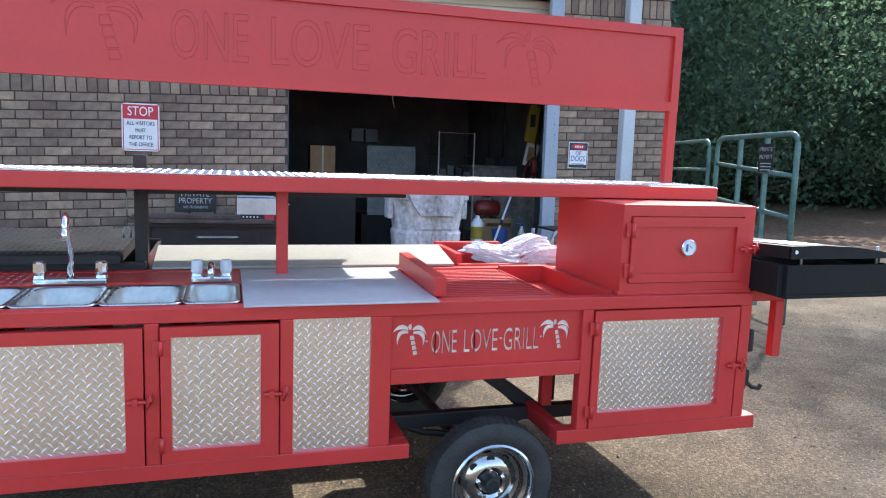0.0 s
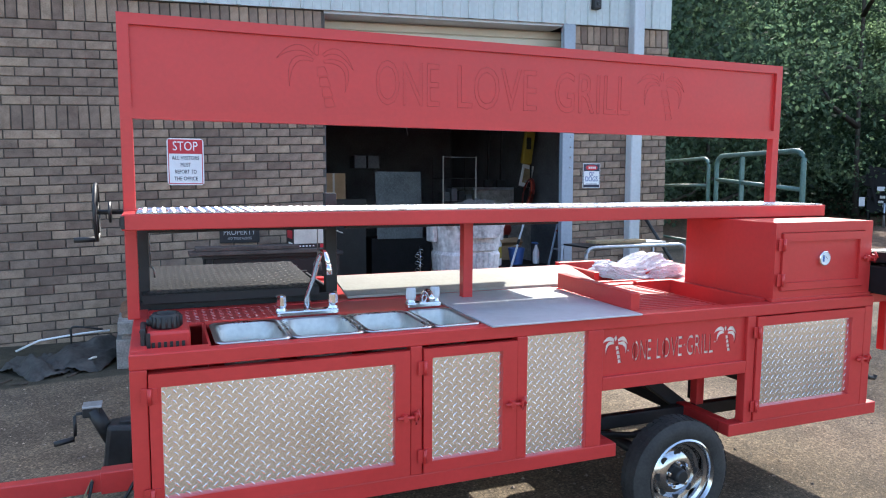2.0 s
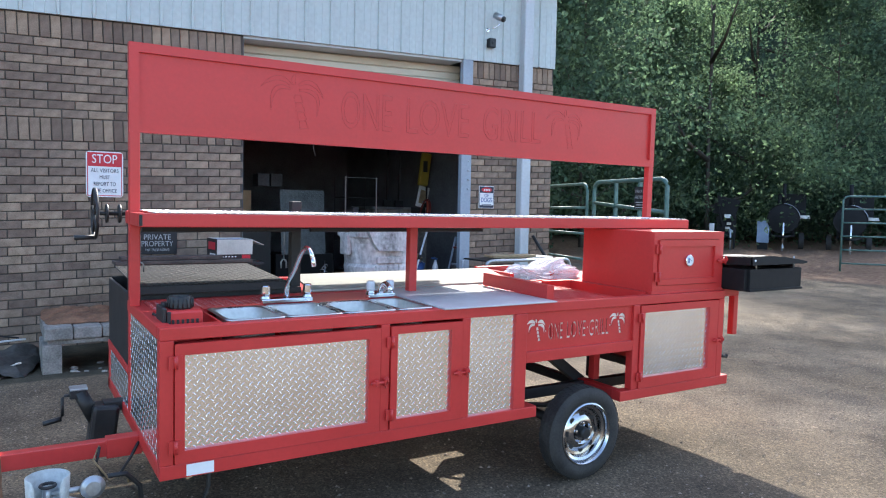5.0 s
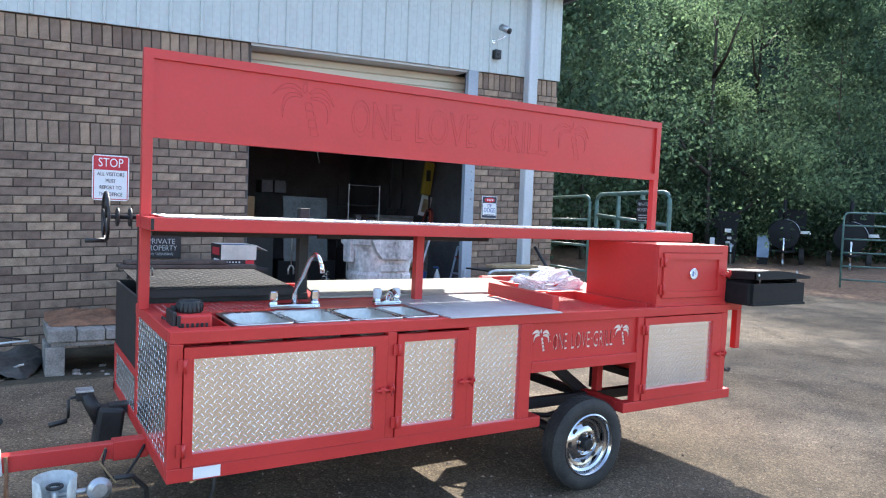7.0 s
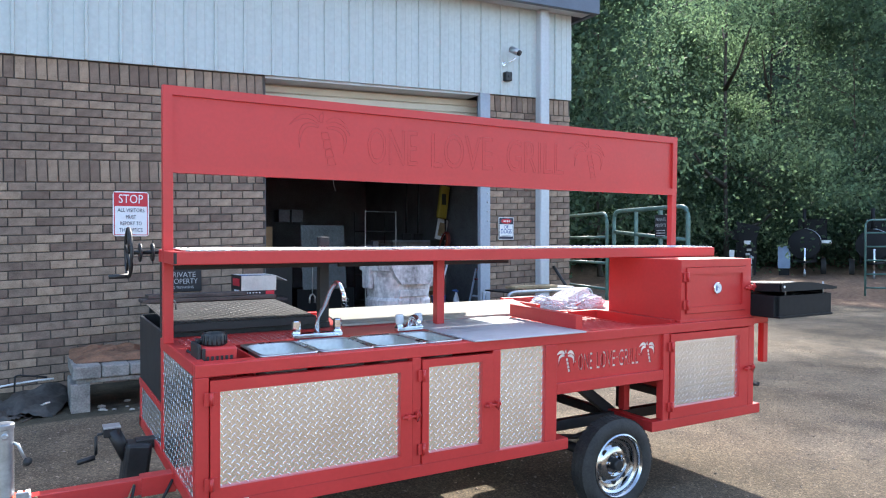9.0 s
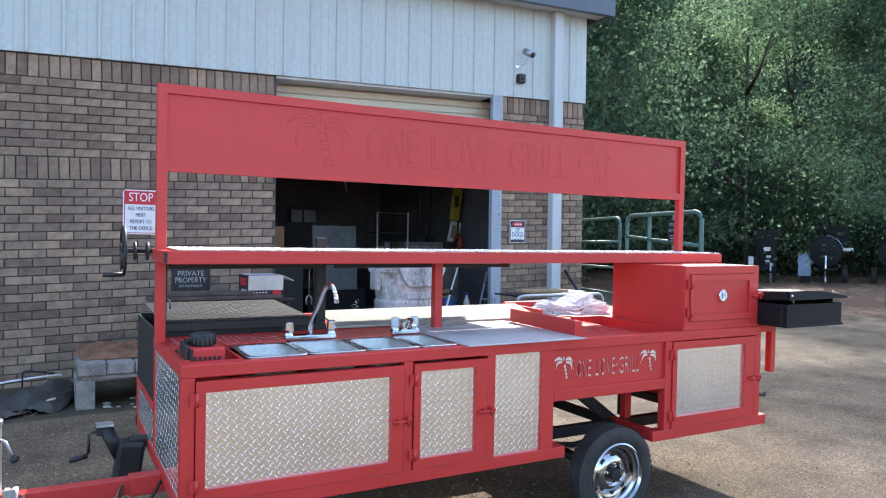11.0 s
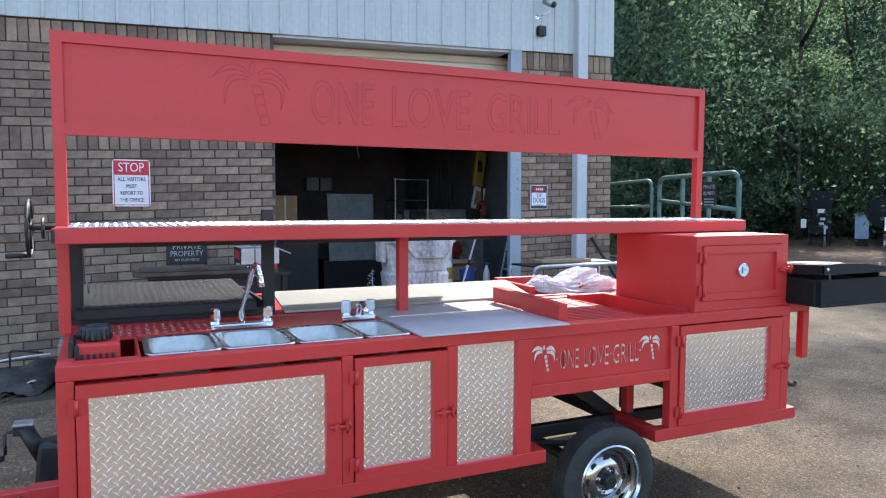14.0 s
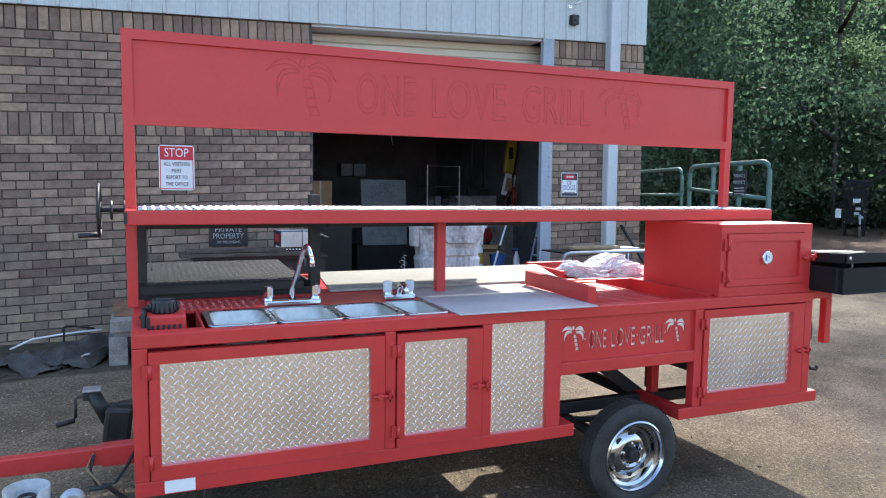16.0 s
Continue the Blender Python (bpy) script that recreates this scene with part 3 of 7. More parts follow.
def letter_loops(word, height, width, cx, cz):
    """The outlines of a word in x and z, scaled to its width and height, each a closed loop of points."""
    cu = bpy.data.curves.new("word", "FONT")
    cu.body, cu.resolution_u, cu.fill_mode, cu.offset = word, 3, "NONE", 0.022
    ob = bpy.data.objects.new("word", cu)
    scene.collection.objects.link(ob)
    bpy.context.view_layer.update()
    me = bpy.data.meshes.new_from_object(ob.evaluated_get(bpy.context.evaluated_depsgraph_get()))
    near = {}
    for e in me.edges:
        for p, q in (e.vertices, reversed(e.vertices)):
            near.setdefault(p, []).append(q)
    loops, done = [], set()
    for start in near:
        if start in done:
            continue
        loop, last, here = [], None, start
        while here not in done:
            done.add(here)
            loop.append(tuple(me.vertices[here].co[:2]))
            ahead = [q for q in near[here] if q != last and q not in done]
            last, here = here, (ahead[0] if ahead else start)
        loops.append(loop)
    xs, ys = [p[0] for c in loops for p in c], [p[1] for c in loops for p in c]
    kx, ky = width / (max(xs) - min(xs)), height / (max(ys) - min(ys))
    mx, my = (max(xs) + min(xs)) / 2, (max(ys) + min(ys)) / 2
    bpy.data.objects.remove(ob)
    bpy.data.curves.remove(cu)
    bpy.data.meshes.remove(me)
    return [[(cx + (x - mx) * kx, cz + (y - my) * ky) for x, y in c] for c in loops]


def grill_panel():
    """The lettered panel: a red sheet cut through; a pale sheet a finger's width behind it is added for the lit inside.
    """
    x0, x1, z0, z1, y = 0.565, 1.395, 0.755, 0.976, F + 0.022
    holes = []
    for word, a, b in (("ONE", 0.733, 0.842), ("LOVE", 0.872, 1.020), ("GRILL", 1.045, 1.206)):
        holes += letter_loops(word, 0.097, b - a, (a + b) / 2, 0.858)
    for cx in (0.645, 1.278):
        holes += [[(cx + px * 0.118, 0.808 + pz * 0.130) for px, pz in poly] for poly in palm_shapes(1.75)]
    for dx in (0.714, 1.0325, 1.2135):
        holes.append([(dx - 0.006, 0.859), (dx + 0.006, 0.859), (dx + 0.006, 0.867), (dx - 0.006, 0.867)])
    cu = bpy.data.curves.new("stencil", "CURVE")
    cu.dimensions, cu.fill_mode, cu.extrude = "2D", "BOTH", 0.002
    for loop in [[(x0, z0), (x1, z0), (x1, z1), (x0, z1)]] + holes:
        sp = cu.splines.new("POLY")
        sp.points.add(len(loop) - 1)
        for p, (a, b) in zip(sp.points, loop):
            p.co = (a, b, 0, 1)
        sp.use_cyclic_u = True
    ob = bpy.data.objects.new("stencil", cu)
    scene.collection.objects.link(ob)
    bpy.context.view_layer.update()
    me = bpy.data.meshes.new_from_object(ob.evaluated_get(bpy.context.evaluated_depsgraph_get()))
    bpy.data.objects.remove(ob)
    bpy.data.curves.remove(cu)
    for v in me.vertices:
        a, b, c = v.co
        v.co = (a, y - c, b)
    me.materials.clear()
    me.materials.append(RED)
    panel = new("grill_panel", me)
    settle(panel, trailer)
    panel["label"] = "red panel with stencil-cut palms and lettering"
    # added sheet, painted pale in place of the sunlit inside
    bar("backing_sheet", x0 + 0.004, x1 - 0.004, y + 0.0045, y + 0.007, z0 + 0.01, z1 - 0.01, LIT_INSIDE, panel, "pale sheet painted for the lit inside behind the lettering", bevel=0)
    # stencil bridges through the closed letters
    for bx in (0.749, 0.9165):
        bar("stencil_bridge", bx - 0.003, bx + 0.003, y - 0.002, y + 0.002, 0.808, 0.908, RED, panel, bevel=0)


grill_panel()


# shelf, sign board and their posts
def shelf_and_sign():
    t = trailer
    s = bar("shelf", -1.378, 2.29, 3.18, 3.23, 1.43, 1.492, RED, t, "red shelf rail with a bright tread plate top")
    bar("shelf_rail", -1.378, 2.29, 3.56, 3.61, 1.43, 1.492, RED, s)
    for x in (-1.378, 0.43, 2.24):
        bar("shelf_rail", x, x + 0.05, 3.23, 3.56, 1.43, 1.490, RED, s)
    tread("shelf_plate", (-1.325, 3.190, 1.498), (1, 0, 0), (0, 1, 0), 3.60, 0.41, ALU_DULL, s, "silver tread plate", rise=0.0014)
    # black rack of angle iron hung behind the shelf; its solid sheets are unseen, added for shade
    for x0, x1 in ((-1.30, -0.49), (-0.40, 0.80)):
        r = bar("rear_rack", x0, x1, 3.614, 3.640, 1.385, 1.430, BLACK, t, "black angle iron rack hung behind the shelf", bevel=0.002)
        bar("rack_rail", x0, x1, 3.945, 3.970, 1.385, 1.430, BLACK, r, bevel=0.002)
        bar("rack_sheet", x0, x1, 3.640, 3.945, 1.410, 1.416, BLACK, r, bevel=0)
        # unseen strips that keep the sun out beside the hoist post
        if x1 < 0:
            bar("rack_sheet", x1, -0.40, 3.614, 3.73, 1.410, 1.416, BLACK, r, bevel=0)
            bar("rack_sheet", x1, -0.40, 3.795, 3.970, 1.410, 1.416, BLACK, r, bevel=0)
    # black piece painted for the dark inside of the open rail tube
    bar("end_cap", -1.38, -1.366, 3.176, 3.181, 1.436, 1.486, BLACK, s, bevel=0.001)
    bar("sign_post", -1.379, -1.331, 3.466, 3.512, 1.03, 1.876, RED, t)
    bar("sign_post", 2.169, 2.217, 3.466, 3.512, 1.495, 1.876, RED, t)
    bar("shelf_post", 0.160, 0.212, 3.45, 3.50, 1.036, 1.432, RED, t)
    bar("shelf_post", 2.16, 2.21, 3.50, 3.55, 1.42, 1.432, RED, t)
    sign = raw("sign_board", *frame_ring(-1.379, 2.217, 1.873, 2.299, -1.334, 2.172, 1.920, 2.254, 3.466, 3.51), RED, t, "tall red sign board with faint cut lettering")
    bar("sign_panel", -1.34, 2.178, 3.484, 3.488, 1.915, 2.258, RED, sign, bevel=0)
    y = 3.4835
    # outlines in darker red stand in for the letters' shadow lines
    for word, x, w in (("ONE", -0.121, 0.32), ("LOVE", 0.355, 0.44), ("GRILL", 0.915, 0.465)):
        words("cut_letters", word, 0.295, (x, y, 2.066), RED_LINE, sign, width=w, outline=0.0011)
    palm("cut_palm", -0.555, 1.952, 0.288, y, RED_LINE, sign, outline=0.0011)
    palm("cut_palm", 1.36, 1.958, 0.262, y, RED_LINE, sign, outline=0.0011)


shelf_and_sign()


# counter top: plates, sinks, taps, grate
def basin(x0, x1, y0, y1, z, depth, parent):
    def loop(inset, height, power):
        cx, cy, a, b = (x0 + x1) / 2, (y0 + y1) / 2, (x1 - x0) / 2 - inset, (y1 - y0) / 2 - inset
        out = []
        for k in range(40):
            t = 2 * math.pi * k / 40 + math.pi / 40
            c, s = math.cos(t), math.sin(t)
            r = (abs(c) ** power + abs(s) ** power) ** (-1 / power)
            out.append((cx + a * c * r, cy + b * s * r, height))
        return out
    rings = [loop(0.0, z - 0.004, 30), loop(0.0, z, 30), loop(0.014, z + 0.001, 14), loop(0.024, z - 0.004, 8), loop(0.034, z - depth * 0.5, 7), loop(0.044, z - depth * 0.92, 6), loop(0.062, z - depth, 5)]
    verts = [p for r in rings for p in r]
    faces = []
    for i in range(len(rings) - 1):
        for k in range(40):
            faces.append((i * 40 + k, i * 40 + (k + 1) % 40, (i + 1) * 40 + (k + 1) % 40, (i + 1) * 40 + k))
    faces.append(tuple(range((len(rings) - 1) * 40, len(rings) * 40)))
    s = raw("sink", verts, faces, STEEL, parent, "stainless steel basin let into the counter", smooth=True)
    s.data.materials.append(BASIN_STEEL)
    s.data.polygons.foreach_set("material_index", [0 if i < 120 else 1 for i in range(len(faces))])
    lathe("drain", [(0.0, 0.002), (0.02, 0.003), (0.026, 0.001), (0.027, 0.0)], ((x0 + x1) / 2, (y0 + y1) / 2, z - depth + 0.001), CHROME, s, sides=16)
    return s


def counter():
    t = trailer
    c = bar("counter", -1.30, -1.09, 3.31, 3.60, 1.016, 1.028, RED, t, "red painted counter sheet", bevel=0.001)
    bar("counter_sheet", -1.09, 0.0, F + 0.06, 2.872, 1.016, 1.0285, RED, c, bevel=0.001)
    bar("counter_sheet", -1.30, -1.09, F + 0.06, 2.915, 1.016, 1.0285, RED, c, bevel=0.001)
    # lug tops painted near white in place of the sky's reflection
    tread("counter_tread", (-1.30, 3.315, 1.030), (1, 0, 0), (0, 1, 0), 0.60, 0.285, RED, c, "red painted tread plate, its lugs painted bright for sky glint", rise=0.002, lug_mat=GLINT_LUGS, pitch=0.019, fat=1.7, weave=True)
    bar("counter_sheet", -0.70, 0.0, 3.315, 3.60, 1.016, 1.029, RED, c, bevel=0.001)
    bar("cutout_wall", -1.092, -1.082, 2.9, 3.31, 0.93, 1.027, RED, c, bevel=0.001)
    bar("back_rail", -1.30, 2.25, 3.60, 3.655, 0.985, 1.032, RED, c)
    bar("back_rail", -0.40, 2.25, 4.40, 4.46, 0.985, 1.032, RED, c)
    bar("sink_ledge", -1.08, 0.0, 3.251, 3.314, 1.016, 1.034, RED, c, bevel=0.001)
    edges = (-1.070, -0.787, -0.500, -0.212, -0.004)
    for a, b in zip(edges, edges[1:]):
        basin(a + 0.001, b - 0.001, 2.875, 3.250, 1.036, 0.14, t)
    # griddle plate over its red tray
    bar("griddle_plate", 0.004, 0.750, 2.792, 3.60, 1.031, 1.039, PLATE, t, "pale steel griddle plate with rubbed edges", bevel=0.002)
    bar("griddle_rail", 0.0, 0.74, F + 0.06, 3.60, 0.99, 1.030, RED, t, bevel=0.002)
    # divider between griddle and grate
    bar("divider", 0.752, 0.802, 2.885, 3.53, 1.040, 1.120, RED, t, bevel=0.003, turn=Matrix.Rotation(radians(0.8), 4, "X"))
    # grate
    g = bar("grate", 0.795, 1.285, 2.90, 2.925, 1.006, 1.024, RED, t, "red bar grate over the fire box", bevel=0.002)
    bar("grate_end", 0.795, 1.285, 3.565, 3.59, 1.006, 1.024, RED, g, bevel=0.002)
    for k in range(16):
        y = 2.945 + k * 0.0395
        bar("grate_bar", 0.796, 1.284, y, y + 0.013, 1.008, 1.024, RED, g, bevel=0.002)
    for x in (0.80, 1.262):
        bar("grate_end", x, x + 0.02, 2.925, 3.565, 0.995, 1.009, RED, g, bevel=0.002)
    # tray beside the oven
    w = bar("side_tray", 1.288, 1.56, F + 0.06, 3.60, 0.95, 0.958, RED, t, "sunken red tray beside the oven", bevel=0.001)
    bar("tray_wall", 1.288, 1.298, 2.89, 3.58, 0.958, 1.026, RED, w, bevel=0.002)
    bar("tray_wall", 1.298, 1.55, 3.565, 3.60, 0.958, 1.045, RED, w, bevel=0.003)
    bar("tray_wall", 1.535, 1.572, 2.89, 3.60, 0.958, 1.045, RED, w, bevel=0.003)
    bar("oven_deck", 1.55, 2.255, F + 0.05, 3.60, 1.012, 1.030, RED, t, bevel=0.002)
    # fryer well with a raised rim behind the grate
    f = bar("fryer_rim", 1.10, 1.50, 3.66, 3.70, 1.02, 1.040, RED, t, "red rim round the open fryer well", bevel=0.003)
    bar("fryer_side", 1.10, 1.50, 4.10, 4.14, 1.03, 1.10, RED, f, bevel=0.003)
    bar("fryer_side", 1.10, 1.135, 3.70, 4.10, 1.03, 1.09, RED, f, bevel=0.003)
    bar("fryer_side", 1.465, 1.50, 3.70, 4.10, 0.8, 1.09, RED, f, bevel=0.003)
    bar("fryer_floor", 1.135, 1.465, 3.70, 4.10, 0.78, 0.80, BLACK, f, bevel=0.001)
    bar("fryer_wall", 1.135, 1.465, 4.085, 4.10, 0.80, 1.03, RED, f, bevel=0.001)
    bar("rear_deck", 1.50, 2.25, 3.655, 4.40, 1.005, 1.020, RED, t, bevel=0.002)
    bar("rear_deck", -0.40, 1.10, 3.655, 4.40, 1.0, 1.015, RED, t, bevel=0.002)
    bar("rear_wall", -0.40, 2.25, 4.43, 4.445, 0.60, 0.985, RED, t, bevel=0.002)


counter()


def tap_knob(x, y, z, parent, mat):
    k = lathe("knob", [(0.0, 0.056), (0.019, 0.055), (0.023, 0.049), (0.025, 0.012), (0.020, 0.0)], (x, y, z), mat, parent, sides=10, smooth=False)
    lathe("knob_collar", [(0.0, 0.0), (0.024, 0.0), (0.02, 0.012), (0.0, 0.012)], (x, y, z - 0.012), CHROME, k, sides=14)
    return k


def arc(a, b, c, n=8):
    a, b, c = Vector(a), Vector(b), Vector(c)
    return [a * (1 - s) ** 2 + b * 2 * s * (1 - s) + c * s * s for s in [i / n for i in range(n + 1)]]


def faucets():
    f = bar("gooseneck_faucet", -0.790, -0.520, 3.256, 3.304, 1.036, 1.064, CHROME, trailer, "chrome gooseneck faucet with faceted knobs", bevel=0.008)
    tap_knob(-0.768, 3.28, 1.076, f, CHROME)
    tap_knob(-0.543, 3.28, 1.076, f, CHROME)
    pts = [Vector((-0.655, 3.28, 1.064)), Vector((-0.655, 3.278, 1.11))] + [Vector((-0.652, 3.270, 1.15)), Vector((-0.643, 3.205, 1.21)), Vector((-0.638, 3.165, 1.265))] + arc((-0.636, 3.145, 1.29), (-0.626, 3.065, 1.385), (-0.620, 3.015, 1.285), 7)
    rod("spout", pts, [0.016, 0.013] + [0.0105] * 11, CHROME, f, sides=12)
    rod("spout_tip", [(-0.620, 3.015, 1.290), (-0.618, 3.006, 1.250)], 0.012, CHROME, f, sides=12)
    g = bar("basin_faucet", -0.200, -0.035, 3.256, 3.304, 1.036, 1.066, CHROME, trailer, "small chrome basin faucet with clear knobs", bevel=0.01)
    tap_knob(-0.177, 3.28, 1.078, g, ACRYLIC)
    tap_knob(-0.059, 3.28, 1.078, g, ACRYLIC)
    rod("spout", arc((-0.118, 3.285, 1.06), (-0.118, 3.23, 1.165), (-0.118, 3.155, 1.09), 8), [0.017, 0.017, 0.016, 0.016, 0.015, 0.014, 0.014, 0.013, 0.013], CHROME, g, sides=12)


faucets()


def oven():
    o = raw("oven", *frame_ring(1.575, 2.25, 1.032, 1.425, 1.612, 2.195, 1.082, 1.377, 2.85, 2.865), RED, trailer, "red steel oven box with a gauge on its door")
    bar("oven_body", 1.575, 2.25, 2.865, 3.49, 1.032, 1.425, RED, o, bevel=0.004)
    bar("oven_lip", 1.565, 2.256, 2.845, 2.87, 1.030, 1.046, RED, o, bevel=0.002)
    bar("flue", 1.60, 2.15, 3.30, 3.48, 1.425, 1.432, RED, o, bevel=0.001)
    d = raw("oven_door", *frame_ring(1.616, 2.191, 1.086, 1.373, 1.652, 2.150, 1.124, 1.332, 2.838, 2.866), RED, o)
    bar("door_panel", 1.645, 2.157, 2.853, 2.860, 1.118, 1.338, RED, d, bevel=0.001)
    hinge(1.615, 1.315, 2.842, o, 0.06)
    hinge(1.615, 1.14, 2.842, o, 0.06)
    latch(2.215, 1.232, 2.842, o)
    g = lathe("gauge", [(0.0, 0.0), (0.036, 0.0), (0.038, -0.006), (0.038, -0.014), (0.034, -0.017), (0.033, -0.013), (0.0, -0.013)], (1.905, 2.853, 1.238), CHROME, o, "round chrome temperature gauge with a white dial", axis="y", sides=28)
    lathe("dial", [(0.0, 0.0), (0.032, 0.0), (0.032, -0.001), (0.0, -0.001)], (1.905, 2.8393, 1.238), WHITE, g, axis="y", sides=24)
    bar("needle", 1.904, 1.922, 2.8365, 2.8375, 1.240, 1.2425, SIGN_INK, g, bevel=0, turn=Matrix.Rotation(radians(40), 4, "Y"))
    bar("dial_band", 1.888, 1.899, 2.8368, 2.838, 1.222, 1.255, BLUE, g, bevel=0)


oven()


def smoker_box():
    s = bar("smoker_box", 2.285, 2.86, 2.66, 2.675, 1.050, 1.185, MATT_BLACK, trailer, "black steel smoker box with its lid propped open", bevel=0.003)
    bar("box_side", 2.285, 2.30, 2.675, 3.25, 1.050, 1.185, MATT_BLACK, s, bevel=0.003)
    bar("box_side", 2.845, 2.86, 2.675, 3.25, 1.050, 1.185, MATT_BLACK, s, bevel=0.003)
    bar("box_back", 2.285, 2.86, 3.25, 3.265, 1.050, 1.185, MATT_BLACK, s, bevel=0.003)
    bar("box_floor", 2.28, 2.868, 2.652, 3.27, 1.036, 1.052, MATT_BLACK, s, bevel=0.003)
    bar("fire_grate", 2.30, 2.845, 2.68, 3.25, 1.15, 1.16, GALV, s, bevel=0.001)
    prof = ((2.275, 1.215, 1.270), (2.45, 1.215, 1.274), (2.62, 1.215, 1.266), (2.77, 1.216, 1.248), (2.885, 1.216, 1.230))
    lid = raw("lid", [(x, y, z + k) for x, b, z in prof for y, k in ((2.645, 0), (3.28, 0), (3.28, -0.01), (2.645, -0.01))],
              [(4 * i + a, 4 * i + c, 4 * i + 4 + c, 4 * i + 4 + a) for i in range(4) for a, c in ((0, 1), (1, 2), (2, 3), (3, 0))] + [(0, 1, 2, 3), (16, 17, 18, 19)], MATT_BLACK, s)
    tops = [lid]
    tops.append(raw("lid_rim", [(x, y, z) for x, b, t2 in prof for y, z in ((2.640, b), (2.6445, b), (2.6445, t2), (2.640, t2))],
        [(4 * i + a, 4 * i + c, 4 * i + 4 + c, 4 * i + 4 + a) for i in range(4) for a, c in ((0, 1), (1, 2), (2, 3), (3, 0))] + [(0, 1, 2, 3), (16, 17, 18, 19)], MATT_BLACK, lid))
    tops.append(bar("lid_rim", 2.275, 2.287, 2.657, 3.28, 1.215, 1.262, MATT_BLACK, lid, bevel=0.002))
    tops.append(bar("lid_rim", 2.862, 2.88, 2.657, 3.28, 1.212, 1.222, MATT_BLACK, lid, bevel=0.002))
    tops.append(bar("paper_sheet", 2.32, 2.50, 2.70, 2.95, 1.2745, 1.2755, WHITE, lid, bevel=0))
    tilt = Matrix.Translation((0, 2.645, 1.274)) @ Matrix.Rotation(radians(-3.4), 4, "X") @ Matrix.Translation((0, -2.645, -1.274))
    tops.append(lathe("rivet", [(0.0, 0.0), (0.009, 0.0), (0.007, -0.004), (0.0, -0.005)], (2.300, 2.639, 1.245), WHITE, lid, axis="y", sides=10))
    for ob in tops:
        ob.data.transform(tilt)
    for x in (2.36, 2.78):
        rod("prop", [(x, 2.67, 1.18), (x, 2.672, 1.265)], 0.006, GALV, s, sides=6)
    # unseen strip added to stop sunlight through the lid's side gap
    bar("side_guard", 2.845, 2.86, 2.72, 3.25, 1.186, 1.208, MATT_BLACK, s, bevel=0.002)
    bar("box_mount", 2.254, 2.284, 2.68, 3.25, 1.045, 1.182, MATT_BLACK, s, bevel=0.002)


smoker_box()


def charcoal_pit():
    p = bar("charcoal_pit", -1.352, -1.336, 3.70, 4.49, 0.68, 1.06, BLACK, trailer, "black steel charcoal pit with a sloping tread plate cover and crank hoist", bevel=0.003)
    bar("pit_wall", -1.336, -0.42, 3.70, 3.715, 0.68, 1.06, BLACK, p, bevel=0.003)
    bar("pit_wall", -1.336, -0.42, 4.475, 4.49, 0.68, 1.07, BLACK, p, bevel=0.003)
    bar("pit_wall", -0.435, -0.42, 3.715, 4.475, 0.68, 1.06, BLACK, p, bevel=0.003)
    bar("pit_floor", -1.336, -0.42, 3.70, 4.49, 0.66, 0.68, BLACK, p, bevel=0.002)
    up = Vector((0, 0.79, 0.028)).normalized()
    cover = tread("pit_cover", (-1.322, 3.66, 1.104), (1, 0, 0), up, 0.80, 0.79, BLACK_PLATE, p, "sloping black tread plate cover", rise=0.0010, fat=1.3, lug_mat=GREY_LUGS, weave=True)
    bar("cover_lip", -1.322, -0.522, 3.652, 3.664, 1.058, 1.100, BLACK, cover, bevel=0.002)
    raw("cover_side", [(-0.53, 3.66, 1.06), (-0.53, 4.45, 1.06), (-0.53, 4.45, 1.125), (-0.53, 3.66, 1.098), (-0.522, 3.66, 1.06), (-0.522, 4.45, 1.06), (-0.522, 4.45, 1.125), (-0.522, 3.66, 1.098)],
        [(0, 1, 2, 3), (7, 6, 5, 4), (0, 4, 5, 1), (1, 5, 6, 2), (2, 6, 7, 3), (3, 7, 4, 0)], BLACK, cover)
    bar("hoist_post", -1.345, -1.29, 3.735, 3.79, 0.68, 1.44, BLACK, p, bevel=0.004)
    bar("hoist_post", -0.47, -0.412, 3.735, 3.79, 0.68, 1.555, BLACK, p, bevel=0.004)
    rod("hoist_shaft", [(-1.505, 3.762, 1.472), (-0.44, 3.762, 1.472)], 0.011, BLACK, p)
    for x in (-1.445, -1.385):
        lathe("spool", [(0.0, -0.006), (0.046, -0.006), (0.05, 0.0), (0.046, 0.006), (0.0, 0.006)], (x, 3.762, 1.472), BLACK, p, axis="x", sides=20)
    wh = rod("hand_wheel", [(-1.50, 3.762 + 0.125 * math.cos(2 * math.pi * k / 28), 1.472 + 0.125 * math.sin(2 * math.pi * k / 28)) for k in range(28)], 0.0085, BLACK, p, "black iron hand wheel", sides=8, closed=True)
    for k in range(5):
        a = 2 * math.pi * k / 5 + 0.3
        rod("spoke", [(-1.50, 3.762, 1.472), (-1.50, 3.762 + 0.123 * math.cos(a), 1.472 + 0.123 * math.sin(a))], 0.0065, BLACK, wh, sides=6)
    rod("wheel_handle", [(-1.50, 3.755, 1.352), (-1.595, 3.755, 1.349)], [0.013, 0.012], BLACK, wh, sides=10)
    # cable with shackles down to the cover
    for x in (-0.505, -1.285):
        rod("hoist_cable", [(x, 3.762, 1.46), (x, 3.765, 1.22)], 0.003, GALV, p, sides=5)
        rod("shackle", [(x - 0.016, 3.765, 1.165), (x - 0.016, 3.765, 1.20)] + arc((x - 0.016, 3.765, 1.20), (x, 3.765, 1.235), (x + 0.016, 3.765, 1.20), 6) + [(x + 0.016, 3.765, 1.165)], 0.005, GALV, p, sides=6)


charcoal_pit()


